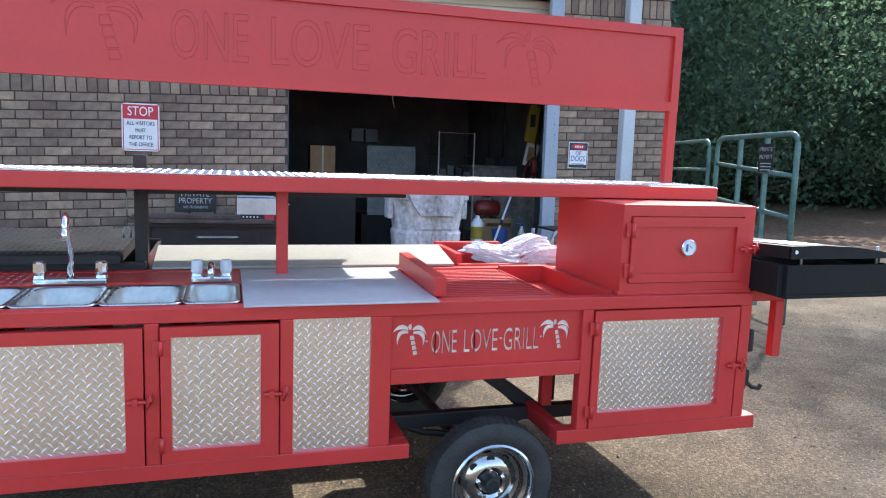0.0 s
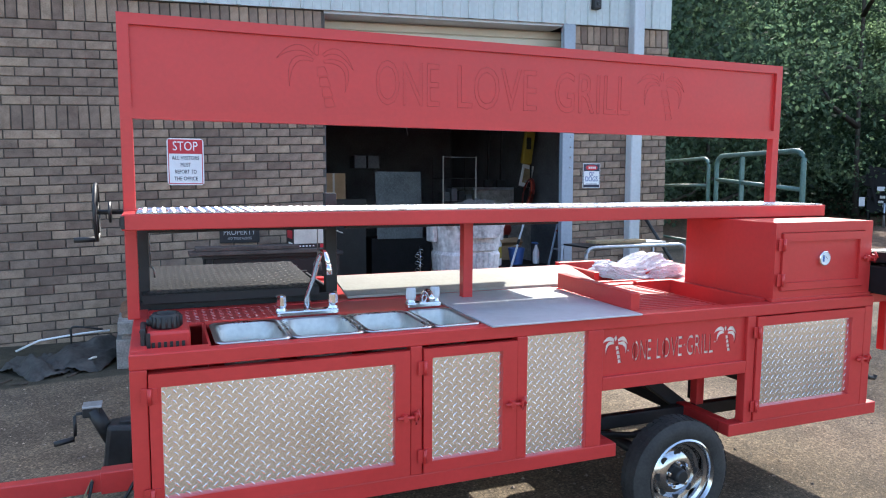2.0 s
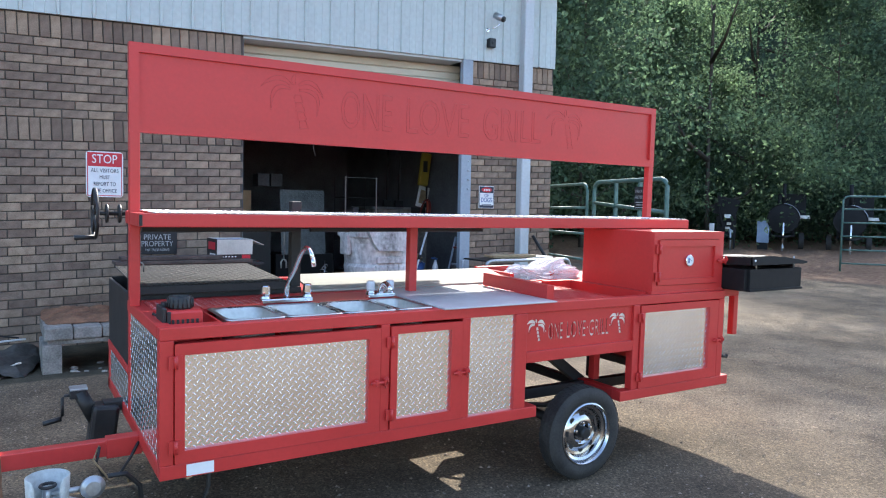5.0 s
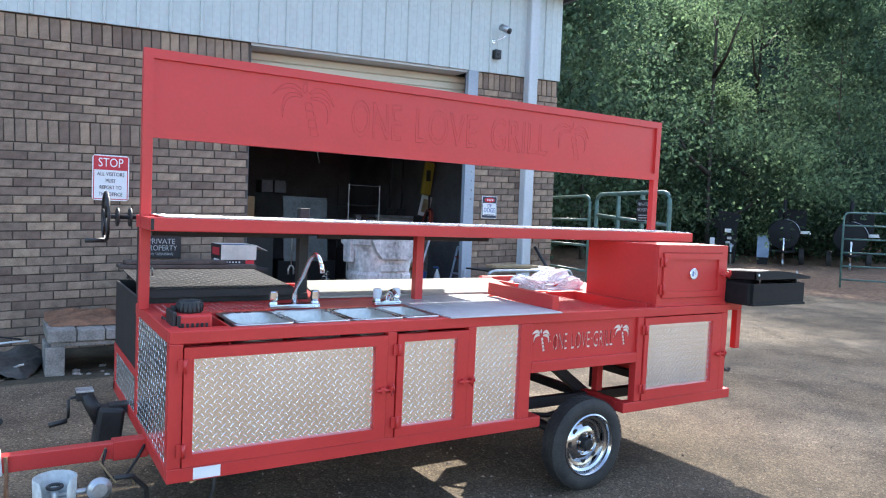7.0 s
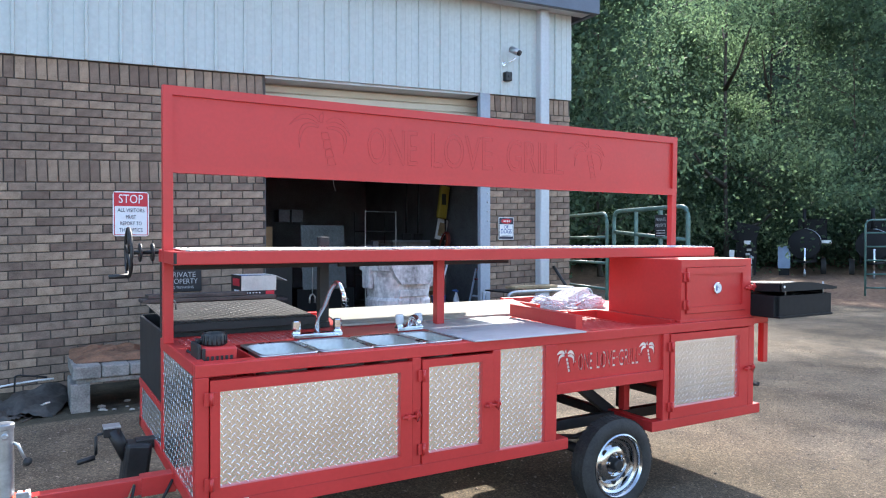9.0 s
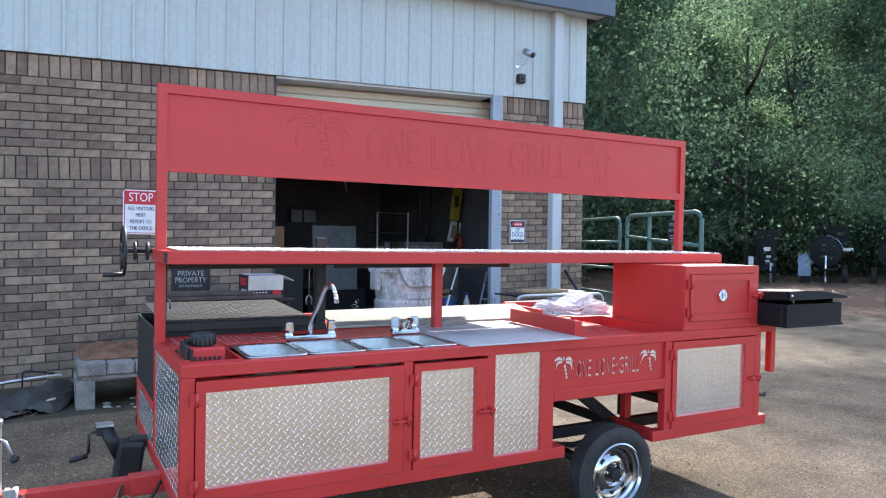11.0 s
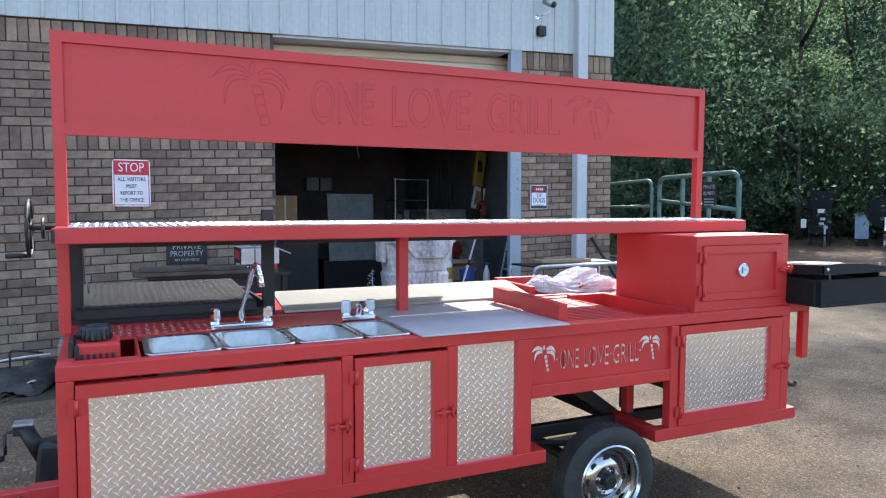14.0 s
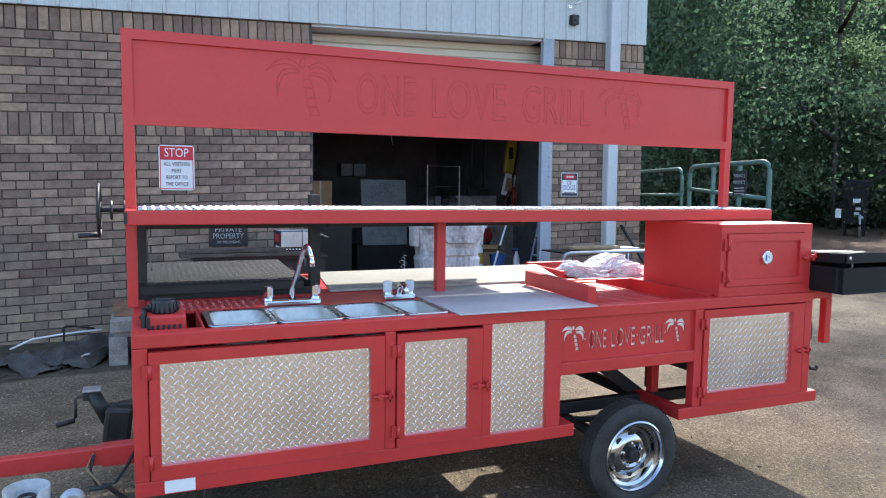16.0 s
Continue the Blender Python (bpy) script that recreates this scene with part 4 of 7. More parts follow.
def wheel(y, side, x=1.01, z=0.238):
    """A wheel about the y axis; side -1: its outer face looks to -y."""
    R = 0.272
    s = side
    yr = y - s * 0.0215
    t = lathe("wheel", [(0.185, -0.057 * s), (0.20, -0.067 * s), (0.235, -0.068 * s), (0.256, -0.060 * s), (R - 0.002, -0.046 * s), (R, -0.025 * s), (R, 0.025 * s), (R - 0.002, 0.046 * s), (0.256, 0.060 * s), (0.235, 0.068 * s), (0.20, 0.067 * s), (0.185, 0.057 * s), (0.182, 0.0), (0.185, -0.057 * s)],
              (x, y, z), RUBBER, trailer, "worn black trailer tyre on a chrome rim", axis="y", sides=56, caps=False)
    bm = bmesh.new()
    for k in range(48):
        a = 2 * math.pi * k / 48
        for off in (-0.034, 0.0, 0.034):
            m = Matrix.Translation((x, y, z)) @ Matrix.Rotation(a + off, 4, "Y") @ Matrix.Translation((0, off, R)) @ Matrix.Diagonal((0.026, 0.028, 0.004, 1))
            bmesh.ops.create_cube(bm, size=1, matrix=m)
    part("tyre_tread", bm, RUBBER, t)
    rim = lathe("rim", [(0.183, 0.040 * -s), (0.186, 0.083 * s), (0.178, 0.088 * s), (0.170, 0.080 * s), (0.165, 0.055 * s), (0.150, 0.048 * s), (0.140, 0.022 * s), (0.125, 0.018 * s), (0.115, 0.030 * s), (0.085, 0.044 * s), (0.070, 0.047 * s), (0.055, 0.040 * s), (0.05, 0.030 * s), (0.0, 0.030 * s)],
                (x, yr, z), WORN_CHROME, t, "dulled chrome rim", axis="y", sides=48, caps=False)
    lathe("hub", [(0.0, 0.030 * s), (0.036, 0.030 * s), (0.034, 0.075 * s), (0.028, 0.082 * s), (0.0, 0.083 * s)], (x, yr, z), BLACK, t, "dark greasy hub cap", axis="y", sides=20)
    for k in range(5):
        a = 2 * math.pi * k / 5 + 0.4
        lathe("lug_nut", [(0.0, 0.043 * s), (0.010, 0.043 * s), (0.009, 0.060 * s), (0.0, 0.063 * s)], (x + 0.058 * math.cos(a), yr, z + 0.058 * math.sin(a)), CHROME, rim, axis="y", sides=6)
    for k in range(8):
        a = 2 * math.pi * k / 8
        lathe("vent_hole", [(0.0, 0.0), (0.018, 0.0), (0.018, 0.003 * s), (0.0, 0.003 * s)], (x + 0.105 * math.cos(a), yr + 0.034 * s, z + 0.105 * math.sin(a)), BLACK, rim, axis="y", sides=12)
    return t


wheel(2.8465, -1)
wheel(4.3815, 1)


def chassis():
    c = rod("axle", [(1.01, 2.93, 0.238), (1.01, 4.30, 0.238)], 0.03, BLACK, trailer, "black steel axle", sides=12)
    for y in (3.14, 4.05):
        bar("chassis_rail", -1.30, 2.25, y, y + 0.05, 0.375, 0.44, BLACK, trailer, bevel=0.004)
        lp = [(0.60, y + 0.025, 0.43), (0.8, y + 0.025, 0.345), (1.0, y + 0.025, 0.315), (1.2, y + 0.025, 0.345), (1.38, y + 0.025, 0.43)]
        rod("leaf_spring", lp, 0.016, BLACK, c, sides=6)
    for x in (-0.8, 0.55, 1.32, 2.1):
        bar("cross_member", x, x + 0.05, 3.19, 4.43, 0.375, 0.43, BLACK, trailer, bevel=0.003)
    bar("brace", 0.98, 1.46, 3.20, 3.255, 0.48, 0.545, BLACK, trailer, bevel=0.003, turn=Matrix.Rotation(radians(36), 4, "Y"))
    bar("brace", 0.58, 0.64, 3.19, 3.24, 0.44, 0.72, BLACK, trailer, bevel=0.003)
    bar("brace", 1.42, 1.47, 3.20, 3.25, 0.44, 0.72, BLACK, trailer, bevel=0.003)
    rod("brake_line", [(0.66, 3.6, 0.42), (0.86, 3.5, 0.50), (1.02, 3.4, 0.56), (1.08, 3.36, 0.60)], 0.012, BLACK, trailer, sides=6)
    # lamp and latch at the rear corner
    tl = bar("tail_lamp", 2.300, 2.328, 2.87, 2.93, 0.735, 0.84, BLACK, trailer, "dark oval tail lamp on a bracket", bevel=0.012)
    bar("lamp_bracket", 2.256, 2.302, 2.885, 2.915, 0.765, 0.81, BLACK, tl, bevel=0.003)
    bar("lamp_lens", 2.327, 2.333, 2.88, 2.92, 0.75, 0.825, DARK_RED, tl, bevel=0.003)
    h = bar("pintle_latch", 2.256, 2.305, 2.87, 2.93, 0.555, 0.665, BLACK, trailer, "black latch on the rear corner", bevel=0.006)
    bar("latch_plate", 2.30, 2.332, 2.885, 2.915, 0.565, 0.645, BLACK, h, bevel=0.004)
    rod("latch_hook", [(2.315, 2.90, 0.59), (2.35, 2.89, 0.558), (2.395, 2.89, 0.548), (2.405, 2.89, 0.565)], 0.012, BLACK, h, sides=6)
    # tongue
    bar("tongue", -1.95, -1.30, 3.34, 3.40, 0.345, 0.42, RED, trailer, "red box tube tongue")
    bar("tongue_sleeve", -1.50, -1.345, 3.332, 3.408, 0.337, 0.428, RED, trailer)
    bar("jack_bracket", -1.45, -1.30, 3.90, 3.98, 0.40, 0.45, BLACK, trailer)
    rod("safety_cable", [(-1.93, 3.34, 0.36), (-1.92, 3.31, 0.25), (-1.915, 3.30, 0.12)], 0.006, RUST, trailer, sides=6)
    lathe("cable_plug", [(0.0, 0.0), (0.022, 0.0), (0.024, 0.05), (0.012, 0.065), (0.0, 0.065)], (-1.913, 3.30, 0.06), BLACK, trailer, sides=10)
    rod("wiring", [(-1.53, 3.33, 0.40), (-1.545, 3.32, 0.33), (-1.52, 3.31, 0.27), (-1.45, 3.31, 0.26), (-1.40, 3.32, 0.33), (-1.36, 3.33, 0.40)], 0.007, BLACK, trailer, sides=6)
    rod("wiring", [(-1.53, 3.335, 0.405), (-1.56, 3.31, 0.35), (-1.49, 3.30, 0.245), (-1.42, 3.305, 0.27), (-1.41, 3.30, 0.22)], 0.005, WOOD, trailer, sides=6)
    # jack
    j = bar("tongue_jack", -1.52, -1.385, 3.86, 4.0, 0.18, 0.44, BLACK, trailer, "black swivel jack with a crank handle", bevel=0.02, turn=Matrix.Rotation(radians(7), 4, "Y"))
    rod("jack_tube", [(-1.49, 3.93, 0.36), (-1.565, 3.93, 0.52)], 0.036, BLACK, j, sides=16)
    bar("jack_head", -1.61, -1.53, 3.90, 3.98, 0.485, 0.53, BLACK, j, bevel=0.006)
    bar("jack_plate", -1.61, -1.525, 3.895, 3.985, 0.531, 0.541, GALV, j, bevel=0.002)
    rod("crank", [(-1.59, 3.92, 0.505), (-1.635, 3.92, 0.505), (-1.645, 3.92, 0.495), (-1.645, 3.92, 0.40), (-1.655, 3.92, 0.385)], 0.008, BLACK, j, sides=8)
    rod("crank_grip", [(-1.65, 3.92, 0.385), (-1.735, 3.92, 0.368)], 0.014, BLACK, j, sides=10)
    # post jack at the tongue's end, with a folded crank
    pj = lathe("post_jack", [(0.0, 0.40), (0.040, 0.40), (0.036, 0.405), (0.036, 0.725), (0.040, 0.728), (0.040, 0.745), (0.036, 0.75), (0.0, 0.75)], (-2.045, 3.37, 0.0), GALV, trailer, "silver post jack clamped to the tongue", sides=24)
    lathe("jack_bolt", [(0.0, -0.03), (0.014, -0.03), (0.014, -0.046), (0.009, -0.05), (0.0, -0.05)], (-2.043, 3.37, 0.70), GALV, pj, axis="y", sides=14)
    rod("crank", [(-2.01, 3.36, 0.66), (-1.995, 3.345, 0.655), (-1.962, 3.34, 0.575)], 0.007, GALV, pj, sides=8)
    rod("crank_grip", [(-1.966, 3.345, 0.565), (-1.958, 3.30, 0.59)], [0.014, 0.018], BLACK, pj, "black plastic grip", sides=10)
    bar("tongue_end", -2.16, -1.951, 3.335, 3.405, 0.34, 0.425, RED, trailer, "red tube end wrapped in tape")
    for k, (m, x) in enumerate(((ORANGE, -2.02), (WHITE, -1.995), (ORANGE, -1.975), (WHITE, -1.955))):
        bar("tape_wrap", x - 0.011, x + 0.011, 3.331, 3.409, 0.336, 0.431 + 0.004 * (k % 2), m, trailer, "red and white tape round the tongue", bevel=0.004, turn=Matrix.Rotation(radians(14 - 6 * k), 4, "Y"))
    cp = bar("clamp_plate", -2.005, -1.955, 3.318, 3.33, 0.27, 0.45, GALV, trailer, "silver clamp plate bolted to the tongue", bevel=0.003)
    for z in (0.31, 0.40):
        lathe("clamp_bolt", [(0.0, 0.0), (0.012, 0.0), (0.011, -0.01), (0.0, -0.012)], (-1.98, 3.318, z), CHROME, cp, axis="y", sides=8)
    rod("strap", [(-1.93, 3.33, 0.42), (-1.925, 3.325, 0.33), (-1.93, 3.33, 0.2)], 0.009, RUST, trailer, sides=6)
    # gas hose
    rod("gas_hose", [(-1.53, 3.01, 0.375), (-1.46, 3.02, 0.37), (-1.40, 3.04, 0.30), (-1.385, 3.06, 0.16), (-1.33, 3.10, 0.05), (-1.15, 3.13, 0.03), (-1.08, 3.14, 0.20), (-1.07, 3.15, 0.44)], 0.011, BLACK, trailer, sides=8)


chassis()


# ---- things on and beside the trailer ----
def cutting_board():
    b = raw("cutting_board", [(-0.385, 3.63, 1.048), (1.07, 3.63, 1.048), (1.07, 3.94, 1.107), (-0.385, 3.94, 1.107), (-0.385, 3.63, 1.036), (1.07, 3.63, 1.036), (1.07, 3.943, 1.095), (-0.385, 3.943, 1.095)],
            [(0, 1, 2, 3), (7, 6, 5, 4), (0, 4, 5, 1), (1, 5, 6, 2), (2, 6, 7, 3), (3, 7, 4, 0)], BOARD)
    tagged(b, "long cream plastic cutting board propped on the rear rail", "cutting board")


cutting_board()


def pump_unit():
    p = thing("pump_unit", (-1.23, 3.03, 0.92), "red plastic pump unit with a black cap in the counter cut-out", "pump")
    bar("body", -1.302, -1.150, 2.955, 3.12, 0.92, 1.078, RED, p, bevel=0.012)
    bar("shoulder", -1.322, -1.303, 2.955, 3.10, 0.96, 1.092, BLACK, p, bevel=0.006)
    bar("shoulder", -1.302, -1.262, 3.06, 3.115, 1.078, 1.10, BLACK, p, bevel=0.006)
    bar("seam", -1.303, -1.288, 2.948, 2.956, 0.95, 1.075, BLACK, p, "black edge strip", bevel=0.001)
    lathe("cap", [(0.0, 0.036), (0.036, 0.036), (0.040, 0.054), (0.048, 0.054), (0.052, 0.046), (0.054, 0.006), (0.05, 0.0), (0.0, 0.0)], (-1.232, 3.035, 1.078), BLACK, p, sides=24)
    for k in range(16):
        a = 2 * math.pi * k / 16
        x, y = -1.232 + 0.054 * math.cos(a), 3.035 + 0.054 * math.sin(a)
        rod("cap_rib", [(x, y, 1.084), (x, y, 1.122)], 0.004, BLACK, p, sides=5)
    for k in range(6):
        bar("vent_slot", -1.284 + k * 0.0205, -1.273 + k * 0.0205, 2.950, 2.956, 1.000, 1.040, BLACK, p, bevel=0.001)
    rod("cable", [(-1.30, 3.10, 1.02), (-1.325, 3.16, 1.040), (-1.315, 3.22, 0.99)], 0.005, BLACK, p, sides=6)


pump_unit()


def plastic_wrap():
    """A crumpled heap of clear film on the rear deck beside the oven."""
    bm = bmesh.new()
    bmesh.ops.create_icosphere(bm, subdivisions=5, radius=1)
    for v in bm.verts:
        p = v.co.copy()
        n1 = noise.turbulence(p * 1.6 + Vector((3, 1, 7)), 5, True) - 0.5
        n2 = noise.noise(p * 6.0)
        crease = abs(noise.noise(p * 3.1 + Vector((9, 2, 4))))
        k = 1 + 0.42 * n1 + 0.07 * n2 - 0.4 * (0.3 - min(0.3, crease))
        q = p * k
        v.co = (1.515 + q.x * 0.315 + 0.02 * n2, 3.86 + q.y * 0.20, max(1.022, 1.066 + q.z * 0.085 + 0.03 * math.sin(p.x * 5)))
    tagged(part("plastic_wrap", bm, FILM, None, smooth=False), "crumpled clear plastic film heaped beside the oven", "plastic film")


plastic_wrap()


def gas_cylinder():
    x, y = -1.755, 3.05
    g = thing("gas_cylinder", (x, y, 0), "pale grey propane cylinder with a collar and silver regulator", "gas cylinder")
    lathe("tank", [(0.0, 0.03), (0.09, 0.03), (0.145, 0.055), (0.155, 0.10), (0.155, 0.245), (0.14, 0.29), (0.09, 0.318), (0.0, 0.325)], (x, y, 0), CYLINDER, g, sides=36)
    lathe("foot_ring", [(0.10, 0.0), (0.104, 0.0), (0.104, 0.045), (0.10, 0.045), (0.10, 0.0)], (x, y, 0), CYLINDER, g, sides=30, caps=False)
    bm = bmesh.new()
    n = 30
    rings = []
    for k in range(n + 1):
        a = radians(-60 + 290 * k / n)
        h = 0.435 - 0.03 * (k in (0, n))
        rings.append([bm.verts.new((x + r * math.cos(a), y + r * math.sin(a), z)) for r, z in ((0.078, 0.29), (0.084, h), (0.079, h + 0.003), (0.073, 0.29))])
    for a, c in zip(rings, rings[1:]):
        for i in range(4):
            bm.faces.new((a[i], a[(i + 1) % 4], c[(i + 1) % 4], c[i]))
    bm.faces.new(rings[0])
    bm.faces.new(rings[-1][::-1])
    bmesh.ops.recalc_face_normals(bm, faces=bm.faces)
    part("collar", bm, CYLINDER, g, smooth=True)
    rod("valve", [(x, y, 0.32), (x, y, 0.385)], 0.018, GALV, g)
    rod("valve_outlet", [(x, y, 0.36), (x + 0.14, y - 0.03, 0.37)], 0.012, GALV, g)
    rod("valve_wheel", [(x + 0.028 * math.cos(a), y + 0.028 * math.sin(a), 0.395) for a in [2 * math.pi * k / 14 for k in range(14)]], 0.007, BLACK, g, closed=True)
    r = lathe("regulator", [(0.0, -0.022), (0.03, -0.022), (0.048, -0.008), (0.05, 0.0), (0.046, 0.008), (0.022, 0.02), (0.018, 0.03), (0.0, 0.032)], (x + 0.165, y - 0.04, 0.372), GALV, g, axis="y", sides=24)
    bar("label_sticker", x - 0.05, x + 0.05, y - 0.158, y - 0.154, 0.13, 0.21, BLUE, g, bevel=0.001)
    g.location.z = -0.034


gas_cylinder()


def gravel():
    """Loose grit and small stones scattered over the asphalt round the trailer."""
    rng = np.random.default_rng(21)
    n = 9000
    x, y = rng.uniform(-3.0, 8.0, n), 1.0 + 5.6 * rng.random(n)
    r = 0.0025 + 0.0075 * rng.random(n) ** 2.5
    base = np.array([(1, 0, 0), (-1, 0, 0), (0, 1, 0), (0, -1, 0), (0, 0, 1), (0, 0, -0.3)])
    tri = np.array([(4, 0, 2), (4, 2, 1), (4, 1, 3), (4, 3, 0), (5, 2, 0), (5, 1, 2), (5, 3, 1), (5, 0, 3)])
    ang = rng.random(n) * 6.283
    jig = 1 + 0.35 * rng.normal(size=(n, 6, 1)).clip(-1.2, 1.2)
    p = base[None] * jig * r[:, None, None]
    px = p[..., 0] * np.cos(ang)[:, None] * 1.3 - p[..., 1] * np.sin(ang)[:, None]
    py = p[..., 0] * np.sin(ang)[:, None] * 1.3 + p[..., 1] * np.cos(ang)[:, None]
    verts = np.stack([px + x[:, None], py + y[:, None], p[..., 2] * 0.8 + 0.001 + np.minimum(-0.035, -0.0195 * (y[:, None] - 3.1))], 2).reshape(-1, 3)
    faces = (tri[None] + 6 * np.arange(n)[:, None, None]).reshape(-1, 3)
    me = bpy.data.meshes.new("gravel")
    me.from_pydata(verts.tolist(), [], faces.tolist())
    me.materials.append(PEBBLE)
    tagged(new("gravel", me), "loose tan grit scattered over the asphalt", "gravel", kind="stuff")


gravel()


# ---- the building ----
BEFORE = set(scene.objects)
WALL, LEAN_UP = 8.335, 0.036        # the brick face; its courses climb gently along x with the sloping site


def up(x):
    return LEAN_UP * (x + 2.0)


def slab(name, x0, x1, y0, y1, z0, z1, mat, parent, label="", bevel=0.0):
    """A wall piece whose top and foot follow the slope of the site."""
    bm = bmesh.new()
    box_into(bm, x0, x1, y0, y1, z0, z1)
    if bevel:
        bmesh.ops.bevel(bm, geom=bm.edges[:], offset=bevel, segments=1, affect="EDGES")
    for v in bm.verts:
        v.co.z += up(v.co.x)
    return part(name, bm, mat, parent, label)


def structure(ob, label, category):
    return tagged(ob, label, category, kind="structure")


OPEN0, END = 0.52, 5.27
wall_front = structure(slab("wall_front", -9.0, OPEN0 - 0.002, WALL + 0.015, WALL + 0.22, -0.6, 3.44, MORTAR, None), "brown and grey brick wall with soldier courses", "wall")
wall_pier = structure(slab("wall_pier", 3.775, END, WALL + 0.015, WALL + 0.22, -0.6, 3.44, MORTAR, None), "brick pier beside the garage opening", "wall")
wall_side = structure(slab("wall_side", END - 0.22, END - 0.008, WALL + 0.22, 22.0, -0.6, 4.8, BRICK_JOINED, None), "brick side wall of the workshop", "wall")
wall_upper = structure(slab("wall_upper", -9.0, END, WALL, WALL + 0.15, 3.44, 4.95, SIDING, None), "pale blue-grey ribbed steel siding above the brick", "wall")
room_floor = structure(slab("floor_garage", -3.0, END - 0.22, WALL + 0.1, 15.0, -0.25, -0.15, CONCRETE, None), "dark concrete garage floor", "floor")
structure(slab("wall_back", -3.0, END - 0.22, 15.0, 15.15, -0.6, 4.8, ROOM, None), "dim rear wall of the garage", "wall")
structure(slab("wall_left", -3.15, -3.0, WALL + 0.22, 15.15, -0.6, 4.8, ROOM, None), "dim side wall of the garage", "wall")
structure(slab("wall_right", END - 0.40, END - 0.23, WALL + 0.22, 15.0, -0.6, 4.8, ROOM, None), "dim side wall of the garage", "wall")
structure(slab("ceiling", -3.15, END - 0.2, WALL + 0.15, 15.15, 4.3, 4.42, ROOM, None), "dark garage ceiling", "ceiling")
roof = structure(slab("roof", -9.3, END + 0.28, 8.02, 22.0, 4.98, 5.06, FASCIA, None), "low dark steel roof with a deep fascia", "roof")
slab("fascia", -9.3, END + 0.28, 7.98, 8.06, 4.70, 5.02, FASCIA, roof, "slate-blue gutter board", bevel=0.006)
slab("soffit", -9.3, END + 0.26, 8.06, WALL - 0.04, 4.72, 4.74, TRIM, roof)
slab("fascia", END + 0.20, END + 0.28, 8.06, 22.0, 4.70, 5.02, FASCIA, roof, "slate-blue gutter board")


def siding_panels():
    """Ribbed sheets, 0.33 wide, overlapping the top of the brick."""
    w = 0.335
    prof = [(0, 0), (0.008, 0.022), (0.034, 0.022), (0.044, 0), (0.14, 0), (0.145, 0.004), (0.15, 0), (0.235, 0), (0.24, 0.004), (0.245, 0), (w, 0)]
    z0, z1 = 3.435, 4.74
    verts, faces = [], []
    for x, d in prof:
        for z in (z0, z1):
            verts.append((x, -0.03 - d, z + LEAN_UP * x))
    for i in range(len(prof) - 1):
        faces.append((2 * i, 2 * i + 2, 2 * i + 3, 2 * i + 1))
    k = len(verts)
    for x, d in (prof[0], prof[-1]):
        for z in (z0, z1):
            verts.append((x, -0.002, z + LEAN_UP * x))
    faces.append((0, k, k + 2, 2 * len(prof) - 2))
    me = bpy.data.meshes.new("siding_panel")
    me.from_pydata(verts, [], faces)
    me.materials.append(SIDING)
    n = 42
    for i in range(n):
        x = END - w * (i + 1)
        ob = new("siding_panel", me)
        ob.parent = wall_upper
        ob.location = (x, WALL, up(x))


siding_panels()
jamb = structure(slab("door_jamb", 3.600, 3.767, WALL - 0.03, WALL + 0.05, -0.6, 3.44, JAMB, None, bevel=0.004), "pale grey steel jamb of the garage opening", "door jamb")
for k in range(5):
    x, z = 3.70, 2.35 - k * 0.13
    lathe("jamb_bolt", [(0.0, 0.0), (0.014, 0.0), (0.012, -0.012), (0.0, -0.014)], (x + 0.02, WALL - 0.03, z), GALV, jamb, axis="y", sides=8)
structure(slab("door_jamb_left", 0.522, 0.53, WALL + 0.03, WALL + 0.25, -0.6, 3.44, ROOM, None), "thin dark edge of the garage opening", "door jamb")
structure(slab("door_header", OPEN0, 3.598, WALL + 0.004, WALL + 0.36, 3.405, 3.438, TRIM, None), "steel header over the garage opening", "door header")


def roller_door():
    d = structure(slab("roller_door", OPEN0 + 0.02, 3.76, WALL + 0.32, WALL + 0.33, 2.62, 3.40, ROLLER, None), "cream roller door, rolled most of the way up", "roller door")
    for k in range(8):
        slab("slat", OPEN0 + 0.02, 3.76, WALL + 0.295, WALL + 0.322, 2.62 + k * 0.097, 2.712 + k * 0.097, ROLLER, d, bevel=0.01)


roller_door()


def downspout():
    structure(slab("downspout", 4.590, 4.755, 8.19, WALL - 0.005, -0.3, 4.72, TRIM, None, bevel=0.012), "square pale grey downspout on the pier", "downspout")


downspout()


